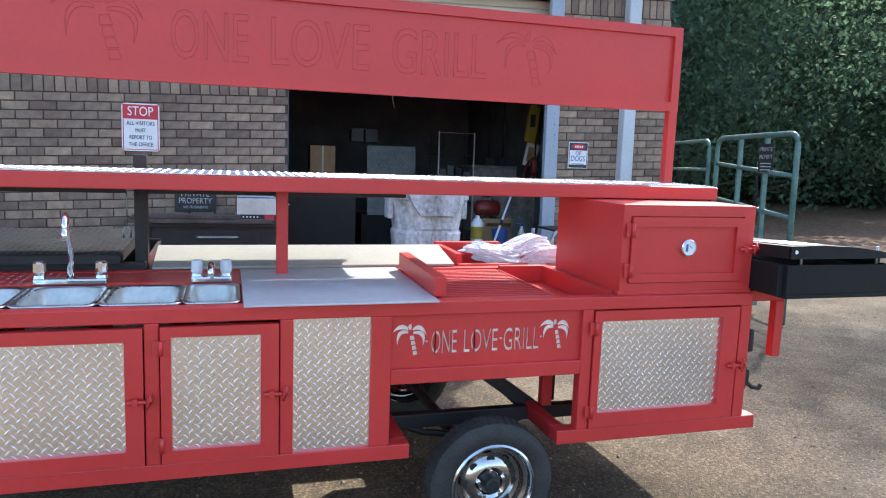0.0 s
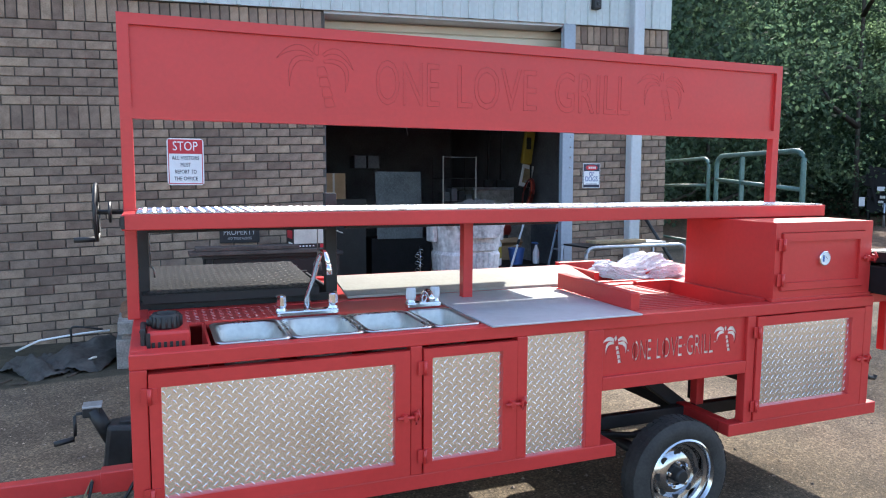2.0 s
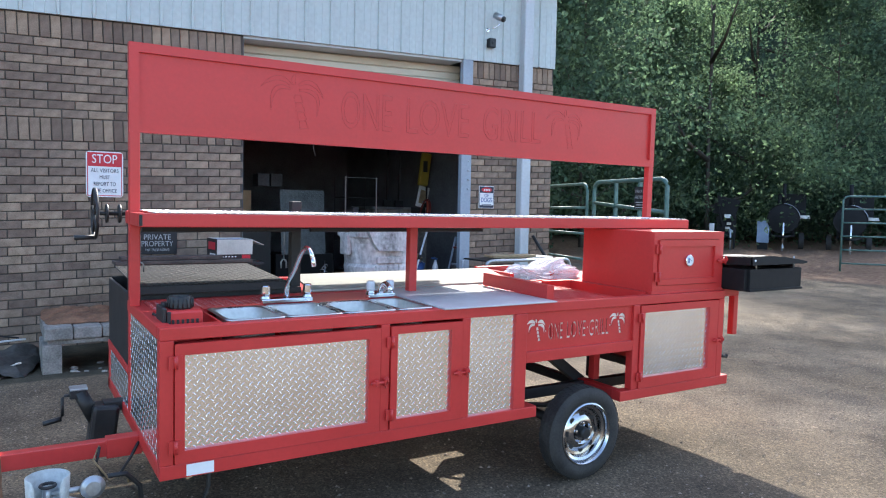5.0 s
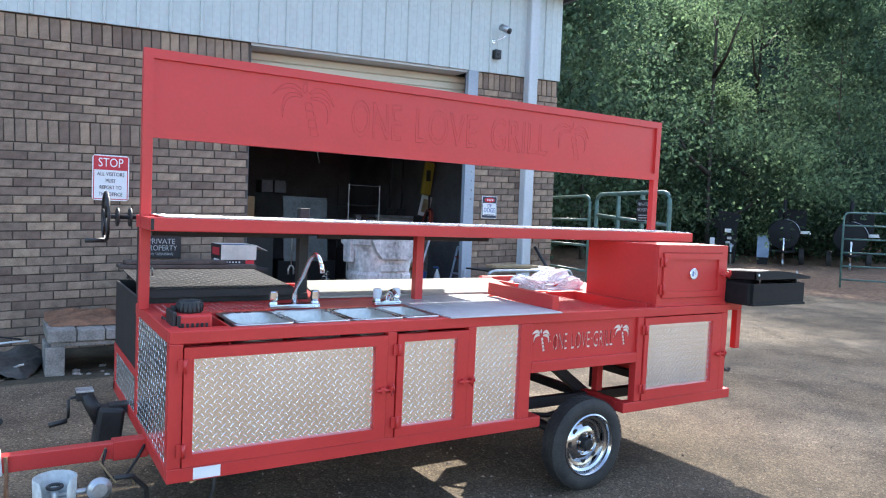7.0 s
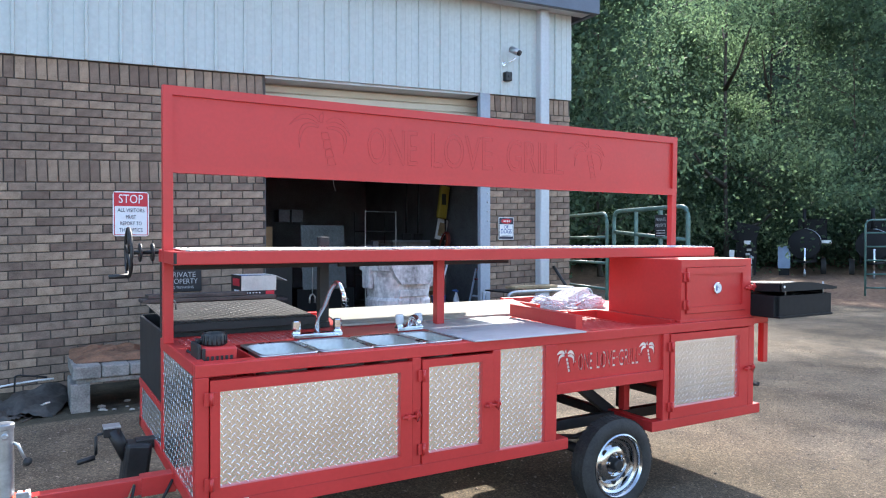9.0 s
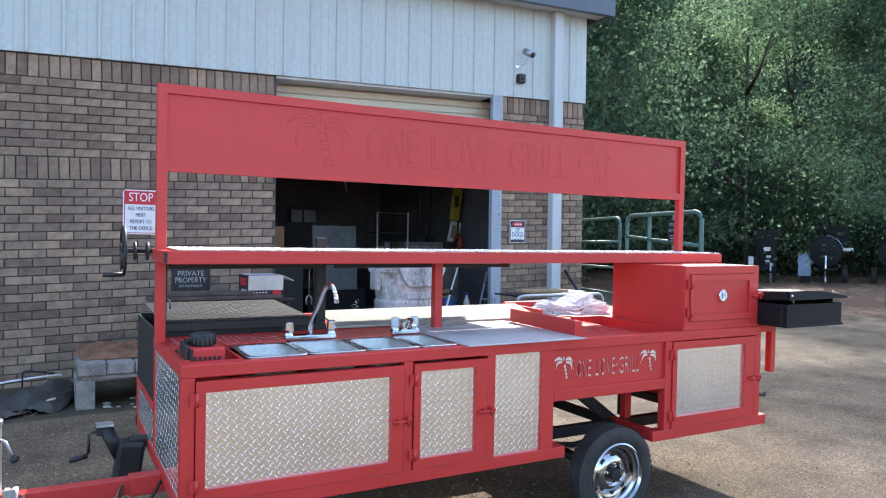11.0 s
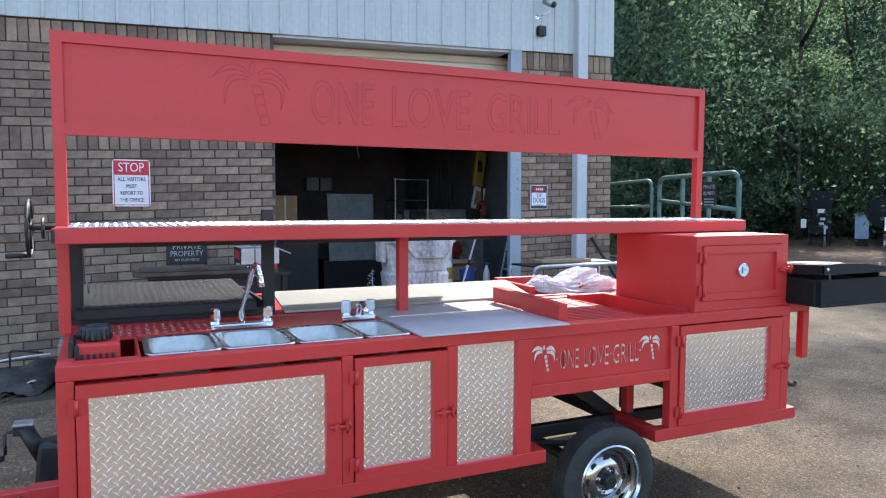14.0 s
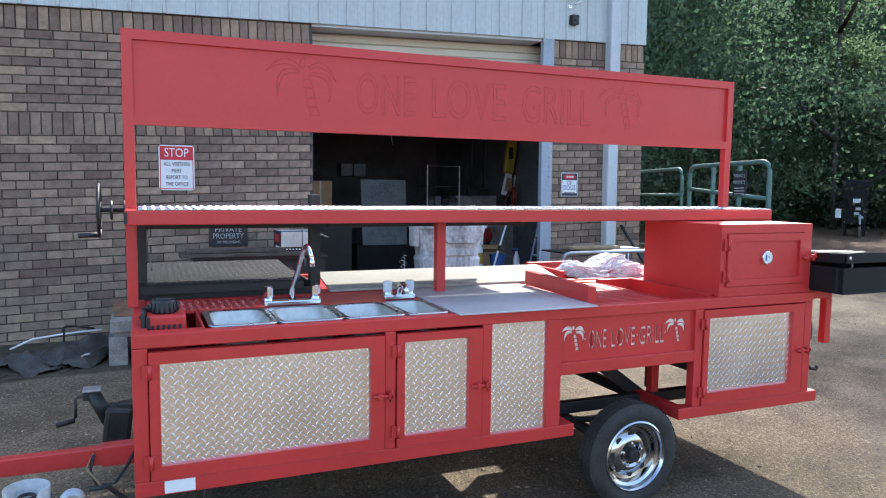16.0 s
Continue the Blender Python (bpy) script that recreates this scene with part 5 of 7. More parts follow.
# ---- signs and fittings on the wall ----
def stop_sign():
    x0, x1, z0, z1, y = -1.160, -0.795, 1.590, 2.078, 8.318
    s = thing("visitor_sign", ((x0 + x1) / 2, y, z0), "white and red aluminium stop sign screwed to the brick", "sign")
    bm = bmesh.new()
    box_into(bm, x0, x1, y, y + 0.006, z0, z1)
    es = [e for e in bm.edges if abs(e.verts[0].co.y - e.verts[1].co.y) > 0.001]
    bmesh.ops.bevel(bm, geom=es, offset=0.035, segments=4, profile=0.5, affect="EDGES")
    part("plate", bm, WHITE, s)
    red = raw("border", *frame_ring(x0 + 0.012, x1 - 0.012, z0 + 0.012, z1 - 0.012, x0 + 0.02, x1 - 0.02, z0 + 0.02, z1 - 0.16, y - 0.002, y), SIGN_RED, s, "red border and heading")
    cx = (x0 + x1) / 2
    words("heading", "STOP", 0.135, (cx, y - 0.003, z1 - 0.085), WHITE, s, width=0.245)
    for k, (line, w) in enumerate((("ALL VISITORS", 0.27), ("MUST", 0.10), ("REPORT TO", 0.215), ("THE OFFICE", 0.235))):
        words("line", line, 0.058, (cx, y - 0.003, z1 - 0.205 - k * 0.072), SIGN_INK, s, width=w)
    for z in (z0 + 0.02, z1 - 0.014):
        lathe("screw", [(0.0, 0.0), (0.006, 0.0), (0.005, -0.003), (0.0, -0.003)], (cx, y, z), GALV, s, axis="y", sides=8)


def dog_sign():
    x0, x1, z0, z1, y = 3.922, 4.188, 1.560, 1.882, 8.318
    s = thing("dog_sign", ((x0 + x1) / 2, y, z0), "small white and blue warning sign on the pier", "sign")
    bar("plate", x0, x1, y, y + 0.006, z0, z1, WHITE, s, bevel=0.002)
    raw("border", *frame_ring(x0 + 0.008, x1 - 0.008, z0 + 0.008, z1 - 0.008, x0 + 0.016, x1 - 0.016, z0 + 0.045, z1 - 0.10, y - 0.0015, y), SIGN_INK, s)
    cx = (x0 + x1) / 2
    bm = bmesh.new()
    lathe_into(bm, [(0.0, -0.002), (0.042, -0.002), (0.042, 0.0), (0.0, 0.0)], (0, 0, 0), "y", 24)
    for v in bm.verts:
        v.co = (cx + v.co.x * 2.2, y - 0.002 + v.co.y, z1 - 0.055 + v.co.z * 0.85)
    part("badge", bm, SIGN_RED, s)
    for a in (-0.05, -0.02, 0.01, 0.04):
        bar("badge_mark", cx + a, cx + a + 0.018, y - 0.0062, y - 0.004, z1 - 0.068, z1 - 0.042, WHITE, s, bevel=0)
    words("line", "OF", 0.075, (cx, y - 0.002, z1 - 0.140), BLUE, s, width=0.075)
    words("line", "DOGS", 0.095, (cx, y - 0.002, z1 - 0.205), BLUE, s, width=0.19)
    bar("small_print", cx - 0.085, cx + 0.085, y - 0.002, y, z0 + 0.05, z0 + 0.058, SIGN_INK, s, bevel=0)


def property_sign():
    x0, x1, z0, z1, y = -0.655, -0.235, 0.965, 1.225, 8.312
    s = thing("property_sign", ((x0 + x1) / 2, y, z0), "black metal notice with white lettering leaning on the wall", "sign")
    bar("plate", x0, x1, y, y + 0.01, z0, z1, BLACK, s, bevel=0.004)
    cx = (x0 + x1) / 2
    words("line", "PRIVATE", 0.085, (cx, y - 0.002, z1 - 0.07), WORN_WHITE, s, width=0.285)
    words("line", "PROPERTY", 0.085, (cx, y - 0.002, z1 - 0.145), WORN_WHITE, s, width=0.335)
    words("line", "NO TRESPASSING", 0.040, (cx, y - 0.002, z1 - 0.212), WORN_WHITE, s, width=0.25)


stop_sign()
dog_sign()
property_sign()


def security_camera():
    s = thing("security_camera", (3.98, 8.29, 4.10), "silver bullet security camera on a wall arm", "camera")
    lathe("mount", [(0.0, 0.0), (0.035, 0.0), (0.03, -0.02), (0.0, -0.022)], (3.98, 8.29, 4.09), CHROME, s, axis="y", sides=16)
    rod("arm", [(3.98, 8.27, 4.09), (4.02, 8.17, 4.10), (4.09, 8.15, 4.16)], 0.011, CHROME, s, sides=8)
    rod("housing", [(4.05, 8.20, 4.29), (4.10, 8.08, 4.22)], 0.048, GALV, s, sides=18)
    rod("lens", [(4.098, 8.085, 4.223), (4.108, 8.06, 4.208)], 0.040, BLACK, s, sides=18)
    b = thing("wall_sensor", (4.085, 8.27, 3.85), "small black box sensor on the siding", "sensor")
    bar("case", 3.985, 4.095, 8.22, 8.305, 3.845, 3.975, BLACK, b, bevel=0.012)
    lathe("eye", [(0.0, 0.0), (0.026, 0.0), (0.02, -0.01), (0.0, -0.012)], (4.04, 8.22, 3.91), BLACK, b, axis="y", sides=14)


security_camera()


# ---- in and before the garage ----
def waste_bin():
    cx, cy = 1.90, 7.55
    g = thing("waste_bin", (cx, cy, 0), "large weathered grey plastic wheeled bin with its lid on", "bin")
    def ring(w, d, z, p=5):
        return [(cx + w * math.copysign(abs(math.cos(t)) ** (2 / p), math.cos(t)), cy + d * math.copysign(abs(math.sin(t)) ** (2 / p), math.sin(t)), z) for t in [2 * math.pi * (k + 0.5) / 32 for k in range(32)]]
    def shell(name, rings, mat, label=""):
        v = [p for r in rings for p in r]
        f = [(i * 32 + k, i * 32 + (k + 1) % 32, (i + 1) * 32 + (k + 1) % 32, (i + 1) * 32 + k) for i in range(len(rings) - 1) for k in range(32)]
        f += [tuple(range(32)), tuple(range((len(rings) - 1) * 32, len(rings) * 32))]
        return raw(name, v, f, mat, g, label)
    shell("body", [ring(0.30, 0.28, 0.06, 3), ring(0.335, 0.31, 0.5, 3), ring(0.36, 0.335, 0.74, 3), ring(0.34, 0.315, 0.77, 3), ring(0.375, 0.345, 0.98, 3), ring(0.385, 0.35, 1.03, 4), ring(0.405, 0.36, 1.05), ring(0.405, 0.36, 1.10)], BIN)
    shell("lid", [ring(0.415, 0.37, 1.10), ring(0.42, 0.375, 1.135), ring(0.37, 0.33, 1.17, 4), ring(0.2, 0.18, 1.19, 4)], BIN)
    lip = [(-0.30, 1.11), (0.30, 1.11), (0.28, 1.02), (0.20, 0.91), (-0.16, 0.91), (-0.24, 1.00)]
    raw("front_lip", [(cx + a, y, z) for y in (cy - 0.415, cy - 0.32) for a, z in lip], [tuple(range(6)), tuple(range(11, 5, -1))] + [(k, (k + 1) % 6, 6 + (k + 1) % 6, 6 + k) for k in range(6)], BIN, g)
    bar("grip_recess", cx - 0.16, cx + 0.20, cy - 0.352, cy - 0.325, 0.78, 0.85, BIN, g, bevel=0.012)
    for k in range(3):
        bar("body_rib", cx - 0.17 + 0.15 * k, cx - 0.145 + 0.15 * k, cy - 0.345, cy - 0.30, 0.52, 0.76, BIN, g, bevel=0.008)
    for s in (-1, 1):
        bar("handle_ear", cx + s * 0.40 - 0.03, cx + s * 0.40 + 0.03, cy - 0.1, cy + 0.1, 0.86, 1.08, BIN, g, bevel=0.015)
        lathe("bin_wheel", [(0.0, -0.03), (0.12, -0.03), (0.13, 0.0), (0.12, 0.03), (0.0, 0.03)], (cx + s * 0.30, cy + 0.30, 0.13), RUBBER, g, axis="x", sides=20)
    bar("bin_foot", cx - 0.25, cx + 0.25, cy - 0.25, cy - 0.2, 0.0, 0.07, BIN, g)
    g.matrix_basis = g.matrix_basis @ Matrix.Diagonal((1, 1, 1.14, 1))


def work_bench():
    g = thing("work_bench", (-0.25, 7.6, 0), "black steel work bench with drawers against the brick", "bench")
    bar("top", -0.90, 0.44, 7.28, 7.95, 0.90, 0.935, BLACK, g)
    bar("drawer_box", -0.80, 0.34, 7.34, 7.90, 0.70, 0.90, BLACK, g)
    bar("drawer", -0.62, 0.18, 7.325, 7.34, 0.73, 0.87, BLACK, g)
    for x0, x1, y0, y1, z in ((-1.02, 0.30, 7.22, 7.47, 0.936), (-0.96, 0.0, 7.25, 7.45, 0.975)):
        tagged(bar("loose_plank", x0, x1, y0, y1, z, z + 0.036, DARK_WOOD, None, bevel=0.006), "dark weathered plank lying on the steel bench", "plank", group="planks on the bench")
    rod("drawer_handle", [(-0.40, 7.325, 0.80), (-0.38, 7.295, 0.80), (-0.04, 7.295, 0.80), (-0.02, 7.325, 0.80)], 0.012, GALV, g, sides=8)
    for x in (-0.86, 0.36):
        for y in (7.32, 7.86):
            bar("leg", x, x + 0.05, y, y + 0.05, 0.0, 0.90, BLACK, g)
    bar("shelf", -0.85, 0.40, 7.33, 7.90, 0.28, 0.30, BLACK, g)
    c = thing("open_carton", (0.18, 7.5, 0.935), "open cardboard carton with dark printed sides on the bench", "box")
    bar("carton_side", -0.03, 0.33, 7.36, 7.372, 0.937, 1.175, BLACK, c, "black printed front", bevel=0.001)
    bar("flap", -0.035, 0.335, 7.345, 7.357, 1.015, 1.172, PALE_CARD, c, "pale flap folded down over the front", bevel=0.001, turn=Matrix.Rotation(radians(5), 4, "X"))
    for k in range(6):
        bar("printed_dot", -0.015 + 0.033 * k, 0.0 + 0.033 * k, 7.355, 7.36, 0.985, 0.997, WHITE, c, bevel=0)
    bar("printed_mark", 0.225, 0.315, 7.354, 7.36, 0.955, 1.01, SIGN_RED, c, bevel=0)
    bar("carton_side", -0.03, 0.33, 7.74, 7.752, 0.937, 1.175, PALE_CARD, c, bevel=0.001)
    bar("carton_side", -0.042, -0.03, 7.360, 7.74, 0.937, 1.175, BLACK, c, bevel=0.001)
    bar("printed_mark", -0.0465, -0.042, 7.40, 7.66, 1.06, 1.14, SIGN_RED, c, bevel=0)
    bar("printed_mark", -0.0465, -0.042, 7.40, 7.60, 0.98, 1.02, WHITE, c, bevel=0)
    bar("carton_side", 0.318, 0.33, 7.372, 7.74, 0.937, 1.175, PALE_CARD, c, bevel=0.001)
    bar("flap", 0.33, 0.47, 7.38, 7.73, 1.135, 1.143, PALE_CARD, c, bevel=0.001, turn=Matrix.Rotation(radians(24), 4, "Y"))
    bar("carton_filling", -0.015, 0.31, 7.38, 7.73, 1.12, 1.165, BLUE, c, bevel=0.01)


def concrete_bench():
    g = thing("paver_stack", (-1.25, 7.3, 0), "weathered concrete paver bench on block legs", "bench")
    for k in range(3):
        bar("paver", -1.63 + k * 0.235, -1.40 + k * 0.235, 6.95, 7.72, 0.300 + 0.004 * k, 0.418 - 0.004 * k, CONCRETE, g, bevel=0.014)
    bar("lintel", -1.60, -0.92, 6.98, 7.7, 0.262, 0.299, CONCRETE, g)
    bar("block_leg", -1.645, -1.49, 6.96, 7.5, 0.0, 0.262, CONCRETE, g, bevel=0.01)
    bar("block_leg", -1.0, -0.92, 6.96, 7.5, 0.0, 0.262, CONCRETE, g, bevel=0.01)
    bm = bmesh.new()
    bmesh.ops.create_grid(bm, x_segments=26, y_segments=26, size=1)
    for v in bm.verts:
        p = Vector((v.co.x, v.co.y, 3.3))
        d = min(1.0, max(abs(v.co.x), abs(v.co.y)))
        v.co = (-1.28 + 0.33 * v.co.x * (1 + 0.12 * noise.noise(p * 2)), 7.45 + 0.32 * v.co.y * (1 + 0.1 * noise.noise(p * 2.4)), 0.424 + (1 - d ** 3) * (0.05 + 0.06 * abs(noise.noise(p * 1.7)) + 0.02 * noise.noise(p * 6)) + 0.05 * max(0, v.co.y))
    bmesh.ops.solidify(bm, geom=bm.faces[:], thickness=0.004)
    tagged(part("rusty_sheet", bm, RUST, None), "rusty crumpled sheet metal lying on the pavers", "sheet metal")


def bin_sheet():
    """Crumpled plastic left on the bin's lid."""
    bm = bmesh.new()
    bmesh.ops.create_grid(bm, x_segments=30, y_segments=24, size=1)
    for v in bm.verts:
        p = Vector((v.co.x, v.co.y, 7.3))
        d = min(1.0, math.hypot(v.co.x, v.co.y) / 1.2)
        v.co = (2.02 + 0.27 * v.co.x * (1 + 0.2 * noise.noise(p * 2.1)), 7.53 + 0.22 * v.co.y, 1.362 + (1 - d ** 2) * (0.035 + 0.09 * abs(noise.noise(p * 2.3)) + 0.05 * abs(noise.noise(p * 5.5))))
    bmesh.ops.solidify(bm, geom=bm.faces[:], thickness=0.003)
    tagged(part("plastic_sheet", bm, TARP, None), "crumpled dark grey plastic sheet on the bin lid", "plastic sheet")


waste_bin()
bin_sheet()
work_bench()
concrete_bench()


def garage_contents():
    # diamond plate sheet leaning on a crate
    s = thing("leaning_sheet", (2.33, 11.0, 0.15), "grey tread plate sheet leaning in the garage", "sheet metal")
    tread("sheet", (1.93, 11.0, 0.75), (1, 0, 0), (0, 0.10, 1), 0.76, 1.06, DULL_PLATE, s, pitch=0.035, rise=0.004)
    bar("crate", 1.85, 2.85, 11.05, 11.5, 0.0, 0.76, MATT_BLACK, s)
    b = thing("carton", (1.25, 11.1, 0.0), "brown cardboard carton on a dark cabinet", "box")
    bar("carton_body", 1.06, 1.43, 11.0, 11.35, 1.38, 1.77, CARD, b, bevel=0.004)
    bar("tape", 1.23, 1.26, 10.997, 11.0, 1.38, 1.77, PALE_CARD, b, bevel=0)
    bar("cabinet", 0.70, 1.75, 11.0, 11.6, 0.0, 1.38, BLACK, b)
    r = thing("wire_rack", (3.33, 11.2, 0.0), "thin chrome wire rack with dark trays and small goods", "rack")
    for x in (3.04, 3.62):
        for y in (11.0, 11.45):
            # front uprights painted pale and matt in place of chrome's shine
            rod("upright", [(x, y, 0.0), (x, y, 2.06)], 0.011 if y < 11.1 else 0.008, PALE_CARD if y < 11.1 else BLACK, r, sides=8)
    rod("top_bar", [(3.04, 11.0, 2.045), (3.62, 11.0, 2.045)], 0.006, GALV, r, sides=8)
    for z in (0.5, 0.95, 1.32, 1.7):
        bar("rack_shelf", 3.04, 3.62, 11.0, 11.45, z, z + 0.015, BLACK, r, bevel=0.002)
    for k, (m, h) in enumerate(((DULL_PLATE, 0.14), (ROOM, 0.2), (BLACK, 0.16), (DULL_PLATE, 0.1))):
        bar("tray", 3.08 + 0.13 * k, 3.18 + 0.13 * k, 11.05, 11.3, 1.341, 1.341 + h, m, r)
    y = thing("yellow_sack", (4.62, 11.1, 1.75), "yellow sack hanging on the garage wall", "sack")
    bar("sack", 4.54, 4.73, 11.05, 11.14, 1.95, 2.55, YELLOW, y, bevel=0.03, turn=Matrix.Rotation(radians(8), 4, "Y"))
    bar("sack_mark", 4.58, 4.67, 11.043, 11.05, 2.2, 2.4, BLACK, y, bevel=0.005)
    for x in (3.98, 4.22, 4.80):
        t = thing("hanging_tool", (x, 11.3, 1.7), "dark long-handled tool hanging on the wall", "tool", group="tools on the garage wall")
        rod("shaft", [(x, 11.3, 1.65), (x + 0.02, 11.3, 2.7)], 0.02, BLACK, t, sides=8)
        bar("head", x - 0.07, x + 0.09, 11.27, 11.33, 1.56, 1.68, BLACK, t)
    w = thing("wall_counter", (4.3, 11.6, 0.0), "long grey counter with clutter along the garage wall", "counter")
    bar("counter_front", 3.75, 4.86, 11.35, 12.2, 0.2, 1.52, CONCRETE, w)
    bar("counter_top", 3.70, 4.86, 11.30, 12.2, 1.52, 1.56, GALV, w)
    o = thing("extension_cord", (4.54, 10.95, 1.3), "dark red extension cord hung in a loop", "cord")
    for k in range(4):
        rod("loop", [(4.54 + (0.06 + 0.014 * k) * math.cos(a) + 0.05 * math.sin(a), 10.95 - 0.02 * k, 1.46 + (0.21 + 0.012 * k) * math.sin(a)) for a in [2 * math.pi * i / 20 for i in range(20)]], 0.013, (DARK_RED, ORANGE)[k == 1], o, sides=6, closed=True)
    bar("hook_board", 4.48, 4.60, 10.98, 11.3, 1.30, 1.56, BLACK, o)
    rod("hook", [(4.54, 11.0, 1.66), (4.54, 10.88, 1.66)], 0.012, GALV, o, sides=6)
    f = thing("framed_board", (4.75, 10.4, 1.85), "white framed board propped on the counter", "board")
    bar("board", 4.62, 4.84, 11.30, 11.33, 1.565, 1.95, WHITE, f, turn=Matrix.Rotation(radians(12), 4, "Y"))
    bar("picture", 4.66, 4.80, 11.292, 11.30, 1.63, 1.88, WOOD, f, turn=Matrix.Rotation(radians(12), 4, "Y"))
    # clutter on a low bench by the right-hand side of the opening
    c = thing("low_bench", (3.35, 9.4, 0.0), "low dark steel bench inside the garage door", "bench")
    bar("bench_top", 2.80, 3.78, 8.96, 9.86, 0.47, 0.50, MATT_BLACK, c, bevel=0.004)
    bar("bench_shelf", 2.84, 3.74, 9.0, 9.82, 0.16, 0.18, MATT_BLACK, c, bevel=0.003)
    for x in (2.82, 3.72):
        for y in (8.98, 9.80):
            bar("leg", x, x + 0.04, y, y + 0.04, 0.0, 0.47, MATT_BLACK, c, bevel=0.003)
    tk = thing("red_tank", (3.40, 9.70, 0.82), "dull red portable air tank lying on the carton", "tank")
    rod("tank_body", [(3.22, 9.72, 0.955), (3.26, 9.72, 0.955), (3.54, 9.72, 0.955), (3.58, 9.72, 0.955)], [0.07, 0.115, 0.115, 0.07], DARK_RED, tk, sides=18)
    bar("tank_foot", 3.28, 3.34, 9.64, 9.80, 0.822, 0.87, BLACK, tk)
    bar("tank_foot", 3.46, 3.52, 9.64, 9.80, 0.822, 0.87, BLACK, tk)
    rod("tank_handle", [(3.32, 9.72, 1.06), (3.33, 9.72, 1.12), (3.47, 9.72, 1.12), (3.48, 9.72, 1.06)], 0.009, BLACK, tk, sides=6)
    cr = thing("tan_carton", (3.52, 9.70, 0.5), "open tan carton with rags under the red tank", "box")
    bar("carton_body", 3.30, 3.74, 9.62, 9.85, 0.502, 0.82, CARD, cr, bevel=0.006)
    bar("carton_flap", 3.34, 3.70, 9.50, 9.61, 0.74, 0.75, CARD, cr, bevel=0.002, turn=Matrix.Rotation(radians(-30), 4, "X"))
    wb = thing("white_canister", (3.03, 9.06, 0.5), "white canister with a yellow label", "canister")
    lathe("canister", [(0.0, 0.502), (0.078, 0.502), (0.082, 0.52), (0.082, 0.80), (0.05, 0.86), (0.03, 0.865), (0.03, 0.90), (0.0, 0.905)], (3.03, 9.06, 0.0), WHITE, wb, sides=20)
    lathe("canister_label", [(0.0832, 0.60), (0.0832, 0.76)], (3.03, 9.06, 0.0), YELLOW, wb, sides=20, caps=False)
    bl = thing("blue_bucket", (3.37, 9.10, 0.5), "small blue plastic bucket on the low bench", "bucket")
    lathe("bucket", [(0.0, 0.502), (0.085, 0.502), (0.115, 0.71), (0.12, 0.71), (0.12, 0.725), (0.108, 0.725), (0.08, 0.52), (0.0, 0.52)], (3.37, 9.10, 0.0), BLUE, bl, sides=24)
    rod("bail", [(3.255, 9.10, 0.715)] + arc((3.255, 9.10, 0.715), (3.37, 9.06, 0.82), (3.485, 9.10, 0.715), 8), 0.004, GALV, bl, sides=6)
    sp = thing("spray_bottle", (3.66, 9.06, 0.5), "white trigger spray bottle on the low bench", "bottle")
    lathe("bottle", [(0.0, 0.502), (0.045, 0.502), (0.048, 0.52), (0.048, 0.66), (0.022, 0.73), (0.016, 0.75), (0.016, 0.765), (0.0, 0.766)], (3.66, 9.06, 0.0), WHITE, sp, sides=16)
    rod("trigger_head", [(3.69, 9.06, 0.775), (3.66, 9.06, 0.79), (3.59, 9.06, 0.795)], [0.016, 0.018, 0.011], BLUE, sp, sides=8)
    br = thing("broom", (2.98, 8.82, 0.0), "broom with a pale handle leaning on the bench", "broom")
    rod("handle", [(3.02, 8.82, 0.14), (3.22, 8.90, 0.60), (3.48, 9.02, 1.20)], 0.015, WHITE, br, sides=8)
    rod("handle_joint", [(3.300, 8.937, 0.785), (3.330, 8.951, 0.855)], 0.019, BLACK, br, sides=8)
    bar("bristles", 2.88, 3.12, 8.77, 8.86, 0.0, 0.15, DARK_RED, br, bevel=0.01)
    st = thing("step_ladder", (3.80, 8.85, 0.0), "small aluminium step ladder standing by the jamb", "ladder")
    for y in (8.74, 8.98):
        rod("stile", [(3.70, y, 0.0), (3.97, y, 1.12)], 0.017, JAMB, st, sides=8)
        rod("rear_stile", [(4.16, y, 0.0), (3.99, y, 1.10)], 0.013, JAMB, st, sides=8)
    for k in range(4):
        q = 0.20 + 0.25 * k
        bar("step", 3.685 + 0.241 * q, 3.755 + 0.241 * q, 8.755, 8.965, q, q + 0.022, DARK_RED if k == 3 else JAMB, st, bevel=0.003)
    tp = thing("tripod_stand", (2.30, 10.2, 0.0), "thin chrome stand with a coiled chain", "stand")
    rod("pole", [(2.36, 10.25, 0.0), (2.37, 10.25, 0.70)], 0.012, CHROME, tp, sides=8)
    for k in range(9):
        z = 0.34 + 0.035 * k
        rod("chain_link", [(2.30 + 0.035 * math.cos(a) + 0.03 * (k % 3), 10.2, z + 0.024 * math.sin(a)) for a in [2 * math.pi * i / 8 for i in range(8)]], 0.006, CHROME, tp, sides=5, closed=True)
    ch = thing("ceiling_chain", (2.05, 10.0, 2.4), "pull chain hanging in the garage opening", "chain")
    rod("chain", [(2.05, 10.0, 4.3), (2.06, 10.0, 2.42), (2.09, 10.0, 2.3)], 0.006, GALV, ch, sides=6)
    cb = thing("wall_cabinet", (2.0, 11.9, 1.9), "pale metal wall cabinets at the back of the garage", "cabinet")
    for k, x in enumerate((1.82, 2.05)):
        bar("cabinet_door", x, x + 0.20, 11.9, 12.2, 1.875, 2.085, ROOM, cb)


garage_contents()


